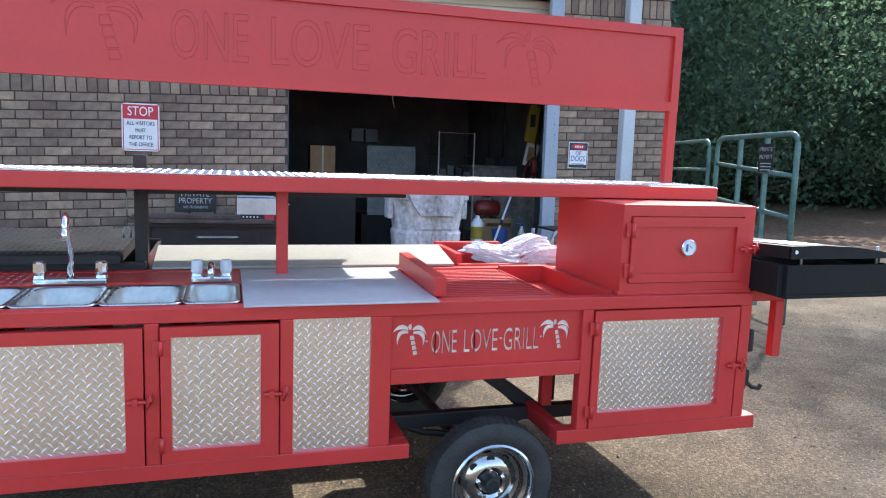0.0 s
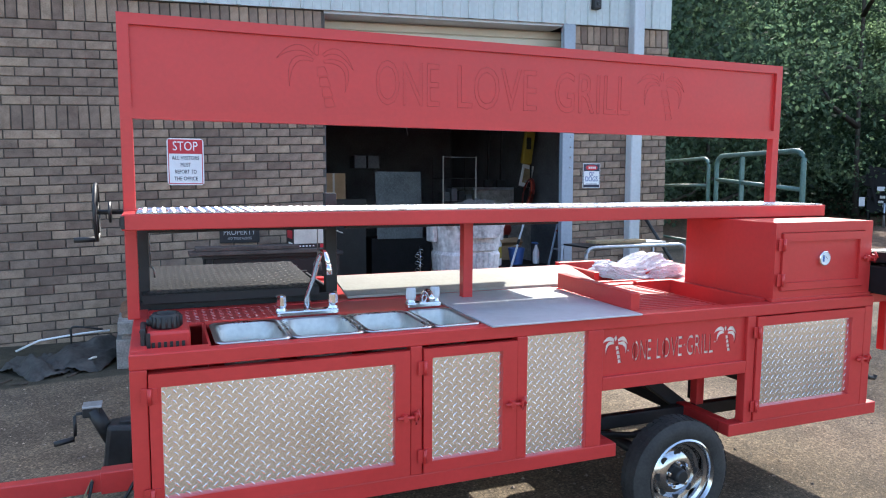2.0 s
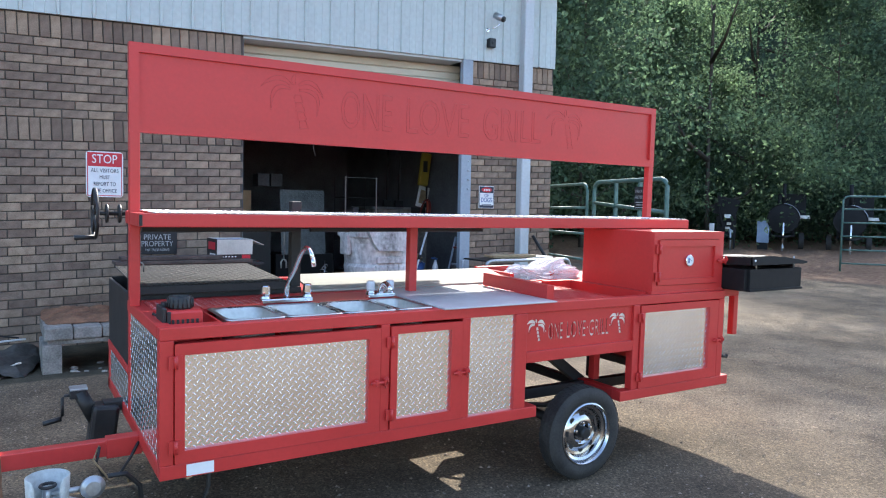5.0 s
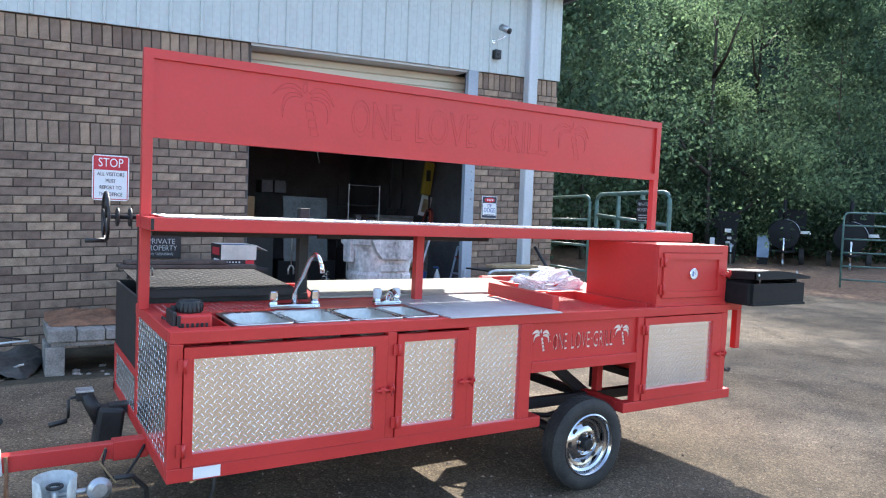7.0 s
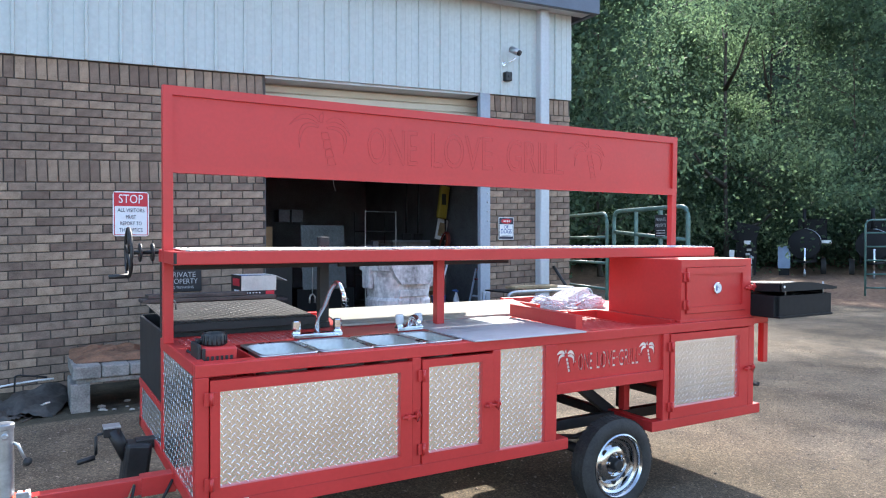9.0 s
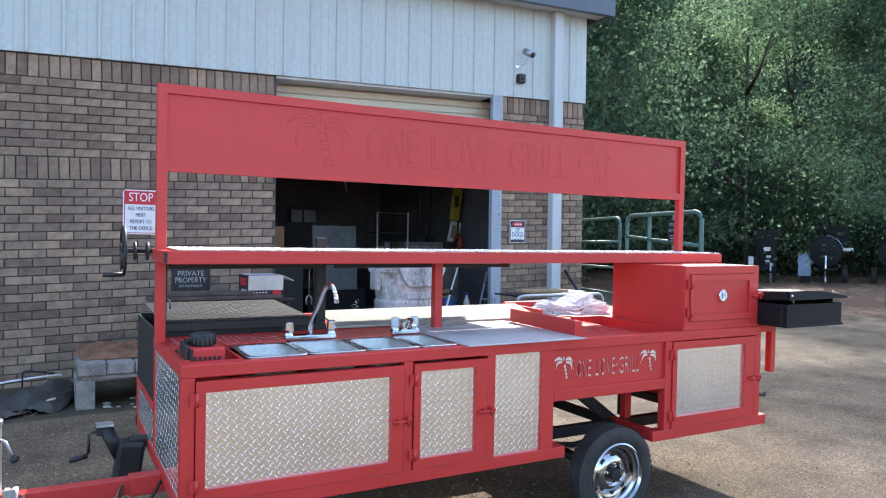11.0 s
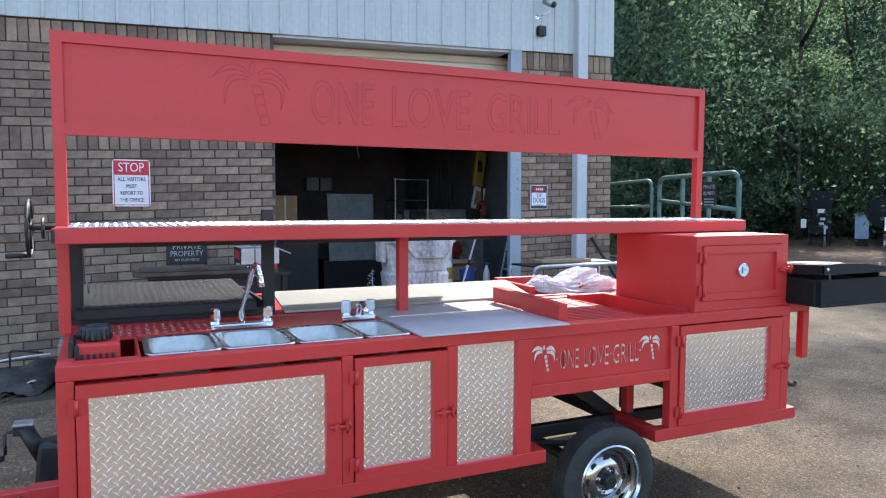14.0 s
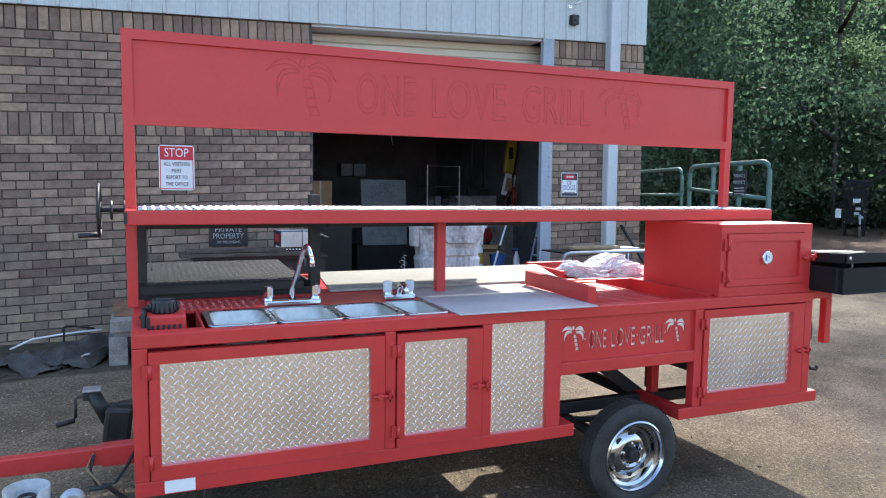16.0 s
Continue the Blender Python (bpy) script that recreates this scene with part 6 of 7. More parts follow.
def side_table():
    g = thing("tube_table", (3.9, 7.1, 0), "low table with a bent tube rim, plank and board on it", "table")
    rod("rim", [(3.12, 7.0, 0.45), (3.12, 7.0, 0.78)] + arc((3.12, 7.0, 0.80), (3.12, 7.0, 0.90), (3.25, 7.0, 0.905), 6) + [(4.35, 7.0, 0.905)] + arc((4.40, 7.0, 0.905), (4.50, 7.0, 0.90), (4.50, 7.0, 0.80), 6) + [(4.50, 7.0, 0.0)], 0.022, GALV, g, sides=10)
    rod("leg", [(3.12, 7.0, 0.0), (3.12, 7.0, 0.46)], 0.022, GALV, g, sides=10)
    for x in (3.15, 4.46):
        rod("leg", [(x, 7.55, 0.0), (x, 7.55, 0.88)], 0.022, GALV, g, sides=10)
    bar("table_top", 3.2, 4.45, 7.02, 7.6, 0.885, 0.905, BLACK, g)
    p = tagged(bar("plank", 3.35, 4.05, 7.15, 7.36, 0.928, 0.962, WOOD, None, bevel=0.006), "short weathered plank lying on the tube table", "plank")
    q = tagged(bar("board_sheet", 3.55, 4.42, 7.25, 7.58, 0.906, 0.927, PALE_CARD, None, bevel=0.004), "grey board sheet lying on the tube table", "board")

    tagged(rod("steel_bar", [(4.915, 8.30, 1.16), (5.02, 8.146, 0.886), (5.34, 7.68, 0.04)], 0.024, BLACK, None, sides=8), "dark steel bar leaning against the brick pier", "bar")


side_table()


def yard_junk():
    """A worn mower deck and blown tarp on the soil by the brick, a pale pipe over them, and rubble under the pavers."""
    g = thing("rubbish_heap", (-2.05, 7.5, 0.0), "dark crumpled tarp heaped on the soil by the brick", "rubbish")
    def cloth(name, cx, cy, rx, ry, h, seed, mat, turn):
        bm = bmesh.new()
        bmesh.ops.create_grid(bm, x_segments=22, y_segments=22, size=1)
        c, s = math.cos(radians(turn)), math.sin(radians(turn))
        for v in bm.verts:
            p = Vector((v.co.x, v.co.y, seed))
            d = min(1.0, math.hypot(v.co.x, v.co.y) / 1.25)
            z = h * max(0.0, 1 - d * d) * (0.75 + 0.6 * noise.noise(p * 1.8)) + 0.05 * abs(noise.noise(p * 4))
            x, y = v.co.x * rx * (1 + 0.2 * noise.noise(p * 2.2)), v.co.y * ry * (1 + 0.2 * noise.noise(p * 2.7))
            v.co = (cx + c * x - s * y, cy + s * x + c * y, max(0.004, z))
        bmesh.ops.solidify(bm, geom=bm.faces[:], thickness=0.004)
        return part(name, bm, mat, g, smooth=True)
    cloth("tarp", -1.90, 7.45, 0.30, 0.52, 0.20, 2.0, TARP, -20)
    cloth("tarp_fold", -2.28, 7.15, 0.18, 0.32, 0.15, 5.0, TARP, 35)
    rod("bent_handle", [(-2.08, 7.88, 0.0), (-2.075, 7.88, 0.22)] + arc((-2.075, 7.88, 0.22), (-2.07, 7.88, 0.24), (-2.03, 7.88, 0.238), 4) + [(-1.80, 7.86, 0.20)], 0.009, BLACK, g, sides=6)
    bar("pale_blade", -1.90, -1.86, 7.0, 7.28, 0.06, 0.075, PALE_CARD, g, bevel=0.003, turn=Matrix.Rotation(radians(28), 4, "Z") @ Matrix.Rotation(radians(-20), 4, "X"))
    tagged(rod("white_pipe", [(-2.55, 7.93, 0.03), (-2.35, 7.9, 0.123), (-2.07, 7.9, 0.156), (-1.90, 7.9, 0.17), (-1.74, 7.9, 0.176)], 0.010, WHITE, None, sides=8), "thin white plastic pipe lying over the tarp", "pipe")
    rng = random.Random(9)
    for k in range(16):
        x, y, r = rng.uniform(-1.46, -0.85), rng.uniform(6.85, 7.3), rng.uniform(0.012, 0.032)
        bm = bmesh.new()
        bmesh.ops.create_icosphere(bm, subdivisions=1, radius=1)
        for v in bm.verts:
            q = v.co * (1 + 0.35 * noise.noise(v.co * 2 + Vector((k * 3.1, 0, 0))))
            v.co = (x + q.x * r * 1.4, y + q.y * r, max(0.0, r * 0.4 + q.z * r * 0.7))
        tagged(part("rubble_stone", bm, CONCRETE, None), "small broken stone under the paver bench", "stone", group="rubble under the pavers")
    for k in range(5):
        x = rng.uniform(-2.6, -1.7)
        y = rng.uniform(6.7, 7.9)
        tagged(bar("stick", x, x + rng.uniform(0.12, 0.3), y, y + 0.016, 0.006, 0.02, BARK, None, bevel=0.003, turn=Matrix.Rotation(rng.uniform(-1.2, 1.2), 4, "Z")), "short dry stick lying on the soil", "stick", group="sticks on the soil")


yard_junk()


# ---- beyond: gates, smokers, trees ----
def tube_gate(name, a, b, heights, label, drop=0.0, uprights=0, radius=0.024):
    """A pipe gate from a to b, with rounded upper corners; heights: its rails from the top down."""
    a, b = Vector(a), Vector(b)
    d = (b - a)
    L = d.length
    d.normalize()
    g = thing(name, tuple(a), label, "gate")
    top = heights[0]
    pts = [a, a + Vector((0, 0, top - 0.16))] + arc(a + Vector((0, 0, top - 0.15)), a + Vector((0, 0, top)), a + d * 0.15 + Vector((0, 0, top)), 5)
    pts += arc(b - d * 0.15 + Vector((0, 0, top)), b + Vector((0, 0, top)), b + Vector((0, 0, top - 0.15)), 5) + [b + Vector((0, 0, top - 0.16)), b]
    rod("gate_frame", pts, radius, GREEN, g, sides=10)
    for h in heights[1:]:
        rod("rail", [a + Vector((0, 0, h)), b + Vector((0, 0, h - drop))], radius * 0.85, GREEN, g, sides=8)
    for k in range(uprights):
        p = a + d * (L * (k + 1) / (uprights + 1))
        bm = bmesh.new()
        box_into(bm, p.x - 0.03, p.x + 0.03, p.y - 0.012, p.y + 0.012, 0.1, top - 0.02)
        part("upright", bm, GREEN, g)
    return g


tube_gate("pipe_gate", (6.5, 10.6, 0), (5.74, 8.02, 0), (1.97, 1.60, 1.2, 0.8, 0.4), "green pipe gate panel beside the building")
tube_gate("pipe_gate", (5.77, 7.90, 0), (5.42, 6.20, 0), (1.99, 1.68, 1.25, 0.8, 0.4), "green pipe gate standing open", drop=0.13, uprights=2, radius=0.03)
tube_gate("pipe_gate", (16.55, 10.05, 0), (18.8, 7.2, 0), (2.08, 1.75, 1.4, 1.05, 0.7, 0.35), "green pipe gate panel at the edge of the litter", radius=0.026)


def gate_sign():
    s = thing("gate_sign", (5.5, 6.70, 1.55), "white and black notice wired to the pipe gate", "sign")
    at = Matrix.Translation((5.497, 6.72, 1.745)) @ Matrix.Rotation(radians(-78), 4, "Z") @ Matrix.Rotation(radians(0), 4, "X")
    def place(ob):
        ob.data.transform(at)
        return ob
    place(bar("plate", -0.09, 0.09, -0.008, 0.0, -0.155, 0.148, BLACK, s, bevel=0.002))
    place(words("line", "PRIVATE", 0.062, (0, -0.010, 0.085), WORN_WHITE, s, width=0.15))
    place(words("line", "PROPERTY", 0.062, (0, -0.010, 0.005), WORN_WHITE, s, width=0.16))
    for z in (-0.07, -0.105, -0.14):
        place(bar("small_print", -0.065, 0.065, -0.010, -0.008, z, z + 0.012, WORN_WHITE, s, bevel=0))


gate_sign()


def tank_smoker(at, turn, r=0.52, length=1.7, label="black tank smoker trailer parked by the trees"):
    g = thing("tank_smoker", (0, 0, 0), label, "smoker", group="smokers by the trees")
    z = 0.62 + r
    lathe("tank", [(0.0, -length / 2 - 0.05), (r * 0.6, -length / 2 - 0.04), (r, -length / 2), (r, length / 2), (r * 0.6, length / 2 + 0.04), (0.0, length / 2 + 0.05)], (0, 0, z), MATT_BLACK, g, axis="y", sides=28)
    rod("hoop", [(r * 1.03 * math.cos(a), -length / 2, z + r * 1.03 * math.sin(a)) for a in [2 * math.pi * k / 30 for k in range(30)]], 0.02, MATT_BLACK, g, sides=6, closed=True)
    bar("side_shelf", r - 0.02, r + 0.36, -0.7, 0.5, z + 0.02, z + 0.06, GALV, g)
    bar("shelf_box", r + 0.04, r + 0.34, -0.68, -0.3, z + 0.061, z + 0.13, GALV, g)
    # added pale arc: sunlight on the tank's upper right edge, put into colour
    rod("lid_rim", [(r * 1.05 * math.cos(a), -length / 2 + 0.02, z + r * 1.05 * math.sin(a)) for a in [radians(12 + 78 * k / 10) for k in range(11)]], 0.022, GALV, g, "pale arc painted for the sunlit edge of the tank", sides=6)
    bar("rear_cabinet", -0.2, 0.75, length / 2 - 0.25, length / 2 + 0.35, z, z + r + 0.42, MATT_BLACK, g, "black cabinet standing behind the tank", bevel=0.02)
    bar("fire_box", -0.35, 0.35, length / 2, length / 2 + 0.6, 0.55, 1.2, MATT_BLACK, g)
    rod("chimney", [(0, -length / 2 + 0.3, z + r - 0.05), (0, -length / 2 + 0.3, z + r + 0.75)], 0.06, MATT_BLACK, g, sides=12)
    for x in (-0.35, 0.35):
        bar("chassis_rail", x - 0.04, x + 0.04, -length / 2 - 0.1, length / 2, 0.48, 0.56, MATT_BLACK, g)
        for y in (-0.5, 0.5):
            bar("cradle", x - 0.03, x + 0.03, y, y + 0.06, 0.56, 0.75, MATT_BLACK, g)
    for x in (-0.62, 0.62):
        lathe("smoker_wheel", [(0.0, -0.09), (0.18, -0.09), (0.30, -0.08), (0.31, 0.0), (0.30, 0.08), (0.18, 0.09), (0.0, 0.09)], (x, 0.15, 0.31), RUBBER, g, axis="x", sides=24)
    rod("drawbar", [(0.35, -length / 2, 0.52), (0, -length / 2 - 1.1, 0.50)], 0.04, MATT_BLACK, g, sides=8)
    rod("drawbar", [(-0.35, -length / 2, 0.52), (0, -length / 2 - 1.1, 0.50)], 0.04, MATT_BLACK, g, sides=8)
    rod("jack_post", [(0, -length / 2 - 0.9, 0.12), (0, -length / 2 - 0.9, 0.98)], 0.035, CHROME, g, sides=10)
    lathe("jack_wheel", [(0.0, -0.03), (0.11, -0.03), (0.12, 0.0), (0.11, 0.03), (0.0, 0.03)], (0.0, -length / 2 - 0.9, 0.12), GALV, g, axis="x", sides=18)
    g.matrix_basis = pose(*at, 0, 0, turn)
    return g


s1 = tank_smoker((22.44, 15.46, 0.33), -57, r=0.50)
copy_thing(s1, pose(23.6, 13.68, 0.30, 0, 0, -60))


def upright_smoker():
    g = thing("upright_smoker", (0, 0, 0), "tall black upright smoker with a pale label and tilted lid", "smoker")
    bar("cabinet", -0.33, 0.33, -0.3, 0.3, 0.42, 1.22, MATT_BLACK, g)
    bar("lid", -0.40, 0.40, -0.36, -0.31, 1.20, 1.86, MATT_BLACK, g, turn=Matrix.Rotation(radians(14), 4, "Y"))
    bar("lid_arm", -0.22, -0.14, -0.42, -0.37, 0.7, 1.75, MATT_BLACK, g, turn=Matrix.Rotation(radians(-14), 4, "Y"))
    bar("label_plate", -0.05, 0.17, -0.44, -0.42, 1.12, 1.26, WHITE, g, "pale label")
    for k, (x, z) in enumerate(((0.10, 0.88), (0.06, 0.72), (0.18, 0.60))):
        bar("fitting", x - 0.07, x + 0.08, -0.36, -0.301, z, z + 0.09, GALV if k else PALE_CARD, g, bevel=0.01)
    bar("tag_plate", -0.55, -0.38, -0.36, -0.33, 0.62, 0.92, WHITE, g, "white plastic tag hung beside it", bevel=0.03)
    rod("tag_arm", [(-0.46, -0.34, 0.93), (-0.30, -0.31, 0.95)], 0.015, MATT_BLACK, g, sides=6)
    for x in (-0.28, 0.28):
        bar("leg", x - 0.03, x + 0.03, -0.25, 0.25, 0.0, 0.42, MATT_BLACK, g)
    rod("drawbar", [(0.1, -0.3, 0.45), (0.22, -1.1, 0.40)], 0.04, MATT_BLACK, g, sides=8)
    rod("jack_post", [(0.22, -1.0, 0.0), (0.20, -1.0, 0.75)], 0.035, GALV, g, sides=8)
    g.matrix_basis = pose(20.67, 16.55, 0.31, 0, 0, -57)


def leaning_board():
    g = thing("leaning_board", (0, 0, 0), "blue-grey sheet board leaning beside the smoker", "board")
    bar("panel", -0.20, 0.20, -0.02, 0.02, 0.26, 1.05, BLUE_GREY, g, turn=Matrix.Rotation(radians(-8), 4, "X"))
    bar("panel_foot", -0.17, 0.17, -0.04, 0.12, 0.0, 0.30, MATT_BLACK, g)
    g.matrix_basis = pose(21.38, 15.54, 0.32, 0, 0, -57)


upright_smoker()
leaning_board()


def leaf_crown(name, clusters, leaves, spread_xy, z0, z1, size, mat, seed, shape, low=0.85):
    """Thousands of small bent leaves in loose clumps; shape gives the crown's radius at a height from 0 to 1."""
    rng = np.random.default_rng(seed)
    h = rng.random(clusters) ** low
    ang = rng.random(clusters) * 2 * np.pi
    rad = np.array([shape(q) for q in h]) * spread_xy * (0.35 + 0.65 * np.sqrt(rng.random(clusters)))
    cen = np.stack([rad * np.cos(ang), rad * np.sin(ang), z0 + (z1 - z0) * h], 1)
    if low > 1:
        # tall trees: the clumps gather into flat, drooping boughs with gaps between them
        bough = rng.integers(0, clusters // 11, clusters)
        far = np.abs(rng.normal(size=clusters)) * 1.15
        turn = rng.random(clusters) * 2 * np.pi
        cen = cen[bough] + np.stack([far * np.cos(turn), far * np.sin(turn), rng.normal(size=clusters) * 0.22 - 0.10 * far ** 2], 1)
    cs = spread_xy * (0.08 + 0.13 * rng.random(clusters))
    n = clusters * leaves
    off = rng.normal(size=(n, 3)) * np.repeat(cs, leaves)[:, None] * np.array([1, 1, 0.6])
    pos = np.repeat(cen, leaves, 0) + off
    d = rng.normal(size=(n, 3)) + np.array([0, 0, -0.35])
    d /= np.linalg.norm(d, axis=1)[:, None]
    e = np.cross(d, rng.normal(size=(n, 3)))
    e /= np.linalg.norm(e, axis=1)[:, None]
    u = np.cross(d, e)
    s = (size * (0.6 + 0.8 * rng.random(n)))[:, None]
    quad = np.stack([pos, pos + d * s * 0.5 + e * s * 0.30 + u * s * 0.06, pos + d * s, pos + d * s * 0.5 - e * s * 0.30 + u * s * 0.06], 1).reshape(-1, 3)
    me = bpy.data.meshes.new(name)
    me.vertices.add(4 * n)
    me.vertices.foreach_set("co", quad.astype(np.float32).ravel())
    me.loops.add(4 * n)
    me.loops.foreach_set("vertex_index", np.arange(4 * n, dtype=np.int32))
    me.polygons.add(n)
    me.polygons.foreach_set("loop_start", np.arange(n, dtype=np.int32) * 4)
    me.update()
    me.validate()
    me.materials.append(mat)
    return me


def tree(seed, height, spread, mat, bare, label, clumps=170, leaves=110):
    rng = random.Random(seed)
    t = thing("tree", (0, 0, 0), label, "tree", group="trees round the yard")
    bm = bmesh.new()
    lean = (rng.uniform(-0.4, 0.4), rng.uniform(-0.4, 0.4))
    def spine(s):
        return Vector((lean[0] * s + 0.15 * math.sin(3 * s + seed), lean[1] * s + 0.12 * math.cos(4 * s + seed), height * 0.9 * s - 0.2))
    rod_into(bm, [spine(i / 9) for i in range(10)], [(0.03 + 0.0028 * height) * (1 - 0.85 * i / 9) + (0.06 if i == 0 else 0) for i in range(10)], 9)
    for k in range(9):
        s = bare + (0.95 - bare) * (k + 0.4) / 9
        a = rng.uniform(0, 6.28)
        q = spine(s)
        ln = spread * (0.9 - 0.5 * (s - bare)) * rng.uniform(0.6, 1.0)
        pts = [q, q + Vector((math.cos(a), math.sin(a), 0.35)) * ln * 0.5, q + Vector((math.cos(a), math.sin(a), 0.55)) * ln]
        r = 0.006 * height * (1 - 0.6 * s)
        rod_into(bm, pts, [r, r * 0.6, r * 0.2], 6)
    part("trunk", bm, BARK, t, smooth=True)
    me = leaf_crown("crown", clumps, leaves, spread, height * bare, height, 0.155, mat, seed, lambda q: (0.55 + 0.45 * math.sin(math.pi * min(1, q * 0.9 + 0.25))) * (1.0 if q < 0.7 else 1.0 - (q - 0.7) * 2.2), 1.15 if height > 15 else 0.85)
    c = new("crown", me)
    c.parent = t
    return t


TREES = [tree(11, 22.9, 4.8, LEAF, 0.04, "tall leafy tree in the wood behind the yard", 560, 66),
         tree(23, 20.5, 4.6, LEAF, 0.03, "tall leafy tree in the wood behind the yard", 540, 66),
         tree(37, 24.2, 4.6, LEAF_DARK, 0.04, "tall dark-leaved tree in the wood behind the yard", 560, 66),
         tree(41, 11.0, 3.2, LEAF_DARK, 0.04, "bushy dark-leaved tree in the wood behind the yard", 200, 80)]


def wood():
    rng = random.Random(5)
    used = set()
    spots = []
    # an arc about the yard, in rows of growing distance
    for row, (dist, step) in enumerate(((31, 4.6), (36, 5.2), (42, 5.8))):
        a = 21.0 + row * 2.5
        while a < 64:
            r = dist + rng.uniform(-1.6, 1.6) + (-4 if a < 40 and row == 0 else 0)
            spots.append((r * math.sin(radians(a)), r * math.cos(radians(a)), row))
            a += math.degrees(step / dist) * rng.uniform(0.8, 1.2)
    for x, y, row in spots:
        k = rng.choice((0, 1, 2, 3)) if row else rng.choice((1, 3, 0, 1))
        m = pose(x, y, ground_z(x, y) - 0.02, 0, 0, rng.uniform(0, 360)) @ Matrix.Scale((1.0, 1.05, 1.1)[row] * rng.uniform(0.92, 1.1), 4)
        if k not in used:
            TREES[k].matrix_basis = m
            used.add(k)
        else:
            copy_thing(TREES[k], m)
    # nearer bushy trees past the end of the workshop
    for x, y, k, size in ((12.8, 18.4, 3, 1.0), (16.2, 19.2, 3, 1.05), (10.0, 16.8, 3, 0.9), (13.6, 22.5, 1, 0.8)):
        copy_thing(TREES[k], pose(x, y, ground_z(x, y) - 0.02, 0, 0, rng.uniform(0, 360)) @ Matrix.Scale(size, 4))


wood()


def undergrowth():
    rng = np.random.default_rng(3)
    me = leaf_crown("undergrowth", 640, 90, 5.0, 0.0, 1.0, 0.20, LEAF_DARK, 8, lambda q: 1.0)
    # spread the clumps along the foot of the wood
    co = np.empty(len(me.vertices) * 3, dtype=np.float32)
    me.vertices.foreach_get("co", co)
    co = co.reshape(-1, 3)
    per = 90 * 4
    for c in range(640):
        a = np.radians(22 + 46 * rng.random())
        r = 30 + 9 * rng.random()
        s = co[c * per:(c + 1) * per]
        s -= s.mean(0)
        s += np.array([r * np.sin(a), r * np.cos(a), 0.9 + 2.2 * rng.random()], dtype=np.float32)
        s[:, 2] = np.maximum(s[:, 2], 0.45)
    me.vertices.foreach_set("co", co.ravel())
    me.update()
    tagged(new("undergrowth", me), "dark leafy undergrowth along the foot of the wood", "undergrowth", kind="stuff")


undergrowth()


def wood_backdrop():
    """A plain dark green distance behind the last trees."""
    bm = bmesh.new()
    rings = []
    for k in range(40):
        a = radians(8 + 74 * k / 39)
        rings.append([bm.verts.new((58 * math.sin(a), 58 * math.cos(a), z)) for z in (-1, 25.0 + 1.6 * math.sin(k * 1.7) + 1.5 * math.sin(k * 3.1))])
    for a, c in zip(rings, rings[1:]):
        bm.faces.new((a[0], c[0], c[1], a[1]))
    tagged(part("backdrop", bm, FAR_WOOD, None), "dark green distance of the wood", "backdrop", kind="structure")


wood_backdrop()


# ---- bricks, last ----
def brick_rows():
    """The courses of the front: (foot, height, kind), from the ground up, with two soldier courses."""
    rows, P = [], 0.0907
    z = 2.146 - 30 * P
    for k in range(30):
        rows.append((z + k * P, P, "row"))
    rows.append((2.146, 0.238, "soldier"))
    for k in range(9):
        rows.append((2.384 + k * P, P, "row"))
    rows.append((2.384 + 9 * P, 0.233, "soldier"))
    return rows


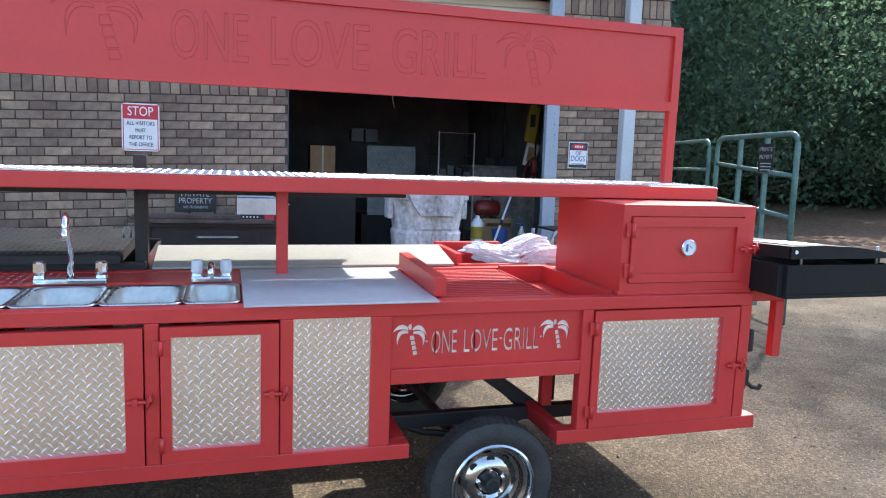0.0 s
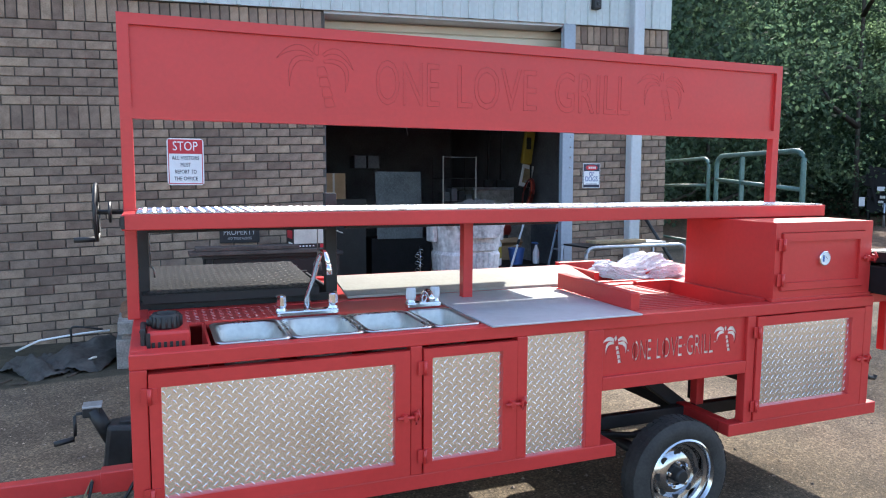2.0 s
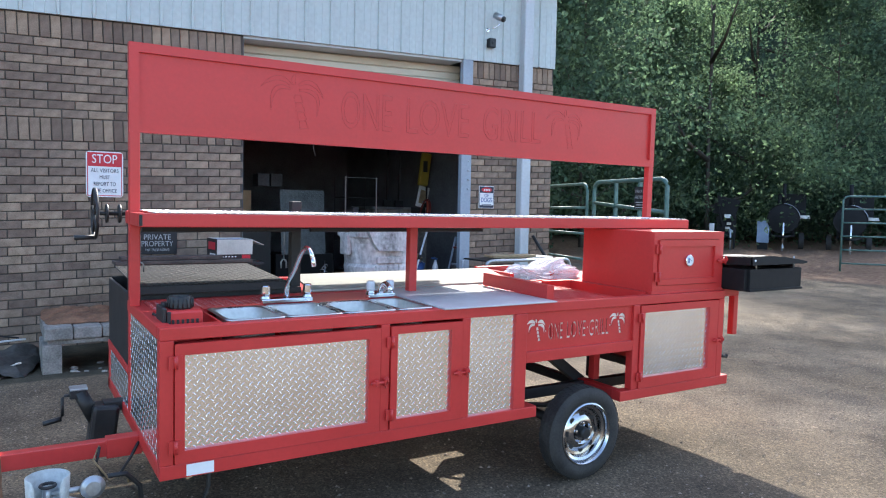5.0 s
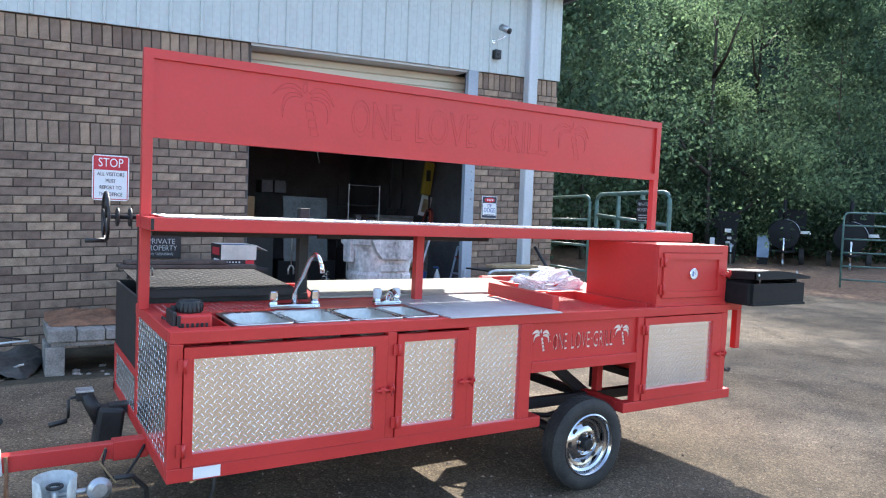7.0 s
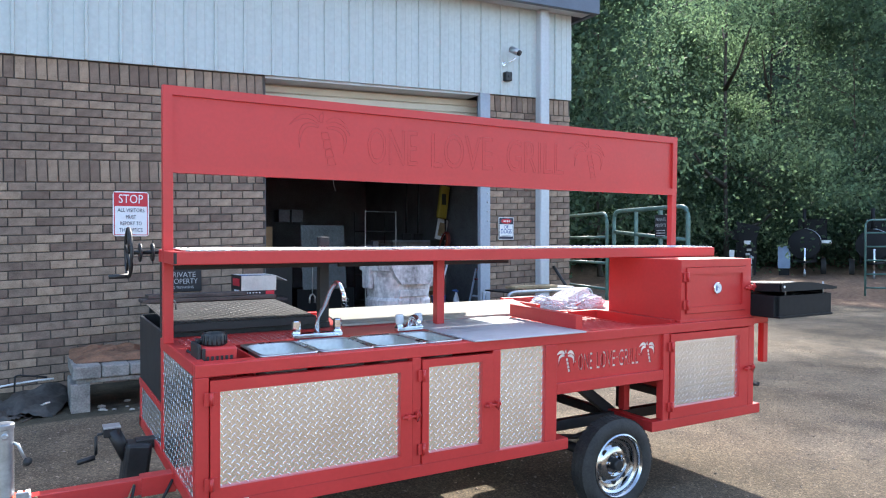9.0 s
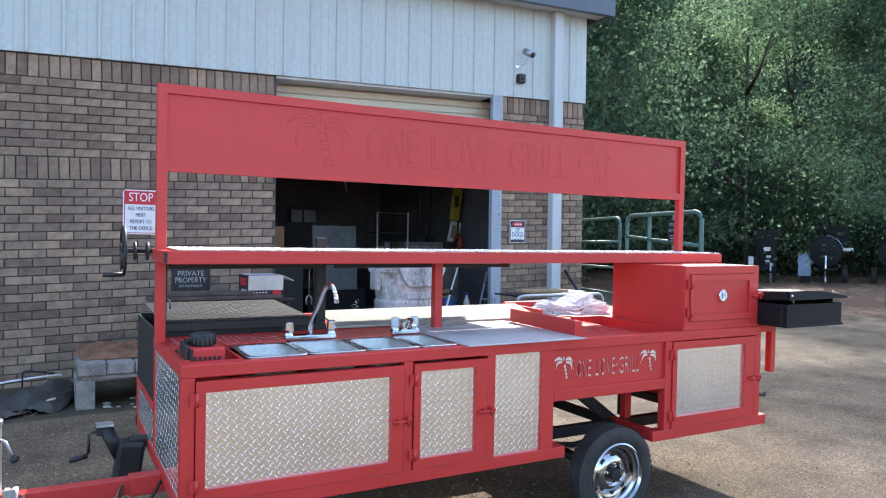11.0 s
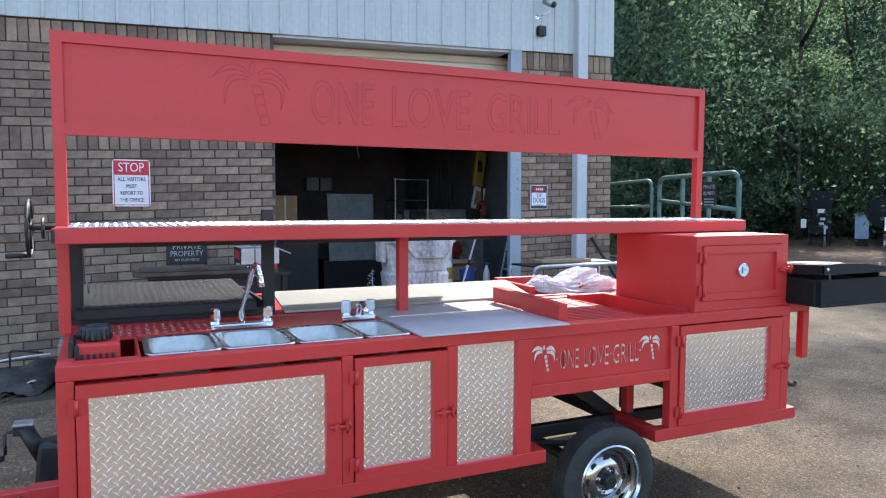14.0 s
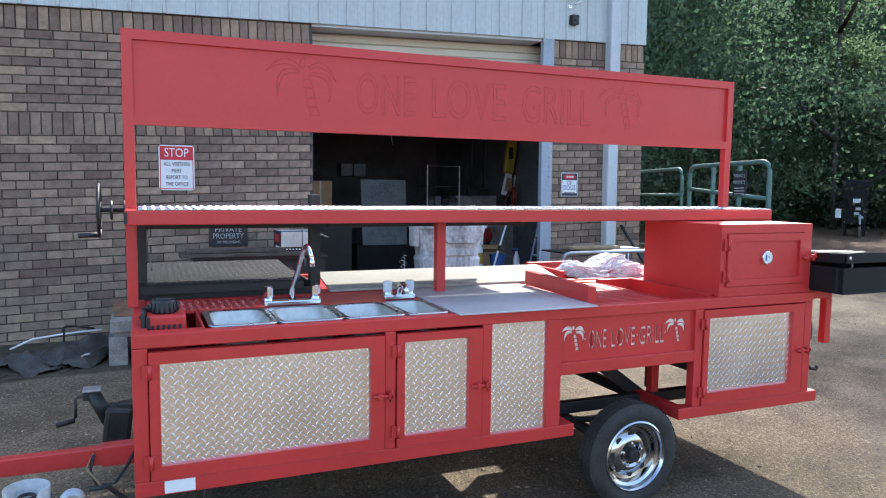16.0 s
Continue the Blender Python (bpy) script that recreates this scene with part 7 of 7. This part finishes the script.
def brick_mesh(w, h, d=0.05, c=0.004):
    """A brick face with worn edges; its back is open in the wall."""
    v = [(0, d, 0), (w, d, 0), (w, d, h), (0, d, h), (0, c, 0), (w, c, 0), (w, c, h), (0, c, h), (c, 0, c), (w - c, 0, c), (w - c, 0, h - c), (c, 0, h - c)]
    f = [(0, 1, 5, 4), (1, 2, 6, 5), (2, 3, 7, 6), (3, 0, 4, 7), (4, 5, 9, 8), (5, 6, 10, 9), (6, 7, 11, 10), (7, 4, 8, 11), (8, 9, 10, 11)]
    return v, f


def lay_bricks(wall, x_from, x_to, keep):
    """Bricks of one wall; keep(x, z): whether one is an object of its own."""
    rng = random.Random(17 + int(x_from * 10))
    L, J = 0.250, 0.011
    shared = {}
    jv, jf = [], []
    for i, (z, h, kind) in enumerate(brick_rows()):
        pitch = L if kind == "row" else 0.0985
        x = x_from - ((i % 2) * L / 2 if kind == "row" else 0)
        while x < x_to - 0.004:
            a, b = max(x, x_from), min(x + pitch - J, x_to)
            if b - a > 0.03:
                w, hh = round(b - a, 3), round(h - J, 3)
                v, f = brick_mesh(w, hh)
                proud = rng.uniform(-0.003, 0.003)
                if keep(a, z):
                    if (w, hh) not in shared:
                        me = bpy.data.meshes.new("brick")
                        me.from_pydata(v, [], f)
                        me.materials.append(BRICK)
                        shared[(w, hh)] = me
                    ob = new("brick", shared[(w, hh)])
                    ob.parent = wall
                    ob.matrix_basis = pose(a, WALL + proud, z + up(a), 0, -math.degrees(math.atan(LEAN_UP)), 0)
                else:
                    k = len(jv)
                    jv += [(a + p[0], WALL + proud + p[1], z + p[2] + up(a + p[0])) for p in v]
                    jf += [tuple(q + k for q in face) for face in f]
            x += pitch
    me = bpy.data.meshes.new("brickwork")
    me.from_pydata(jv, [], jf)
    me.materials.append(BRICK_JOINED)
    ob = new("brickwork", me)
    ob.parent = wall
    ob["kind"] = "stuff"


lay_bricks(wall_front, -6.0, OPEN0, lambda x, z: -2.0 < x < 0.6 and 1.15 < z < 3.4)
lay_bricks(wall_pier, 3.775, END, lambda x, z: z > 1.2)


# ---- the lie of the site ----
# the workshop and all behind the trailer stand on ground that falls away and turns a little from the trailer's line
SITE = Matrix.Translation((0.0907, -0.1114, 0.0387)) @ Euler((radians(-0.9816), radians(0.0863), radians(0.2498))).to_matrix().to_4x4() @ Matrix.Scale(1.0159, 4)
for ob in list(scene.objects):
    if ob not in BEFORE and ob.parent is None:
        ob.matrix_basis = SITE @ ob.matrix_basis
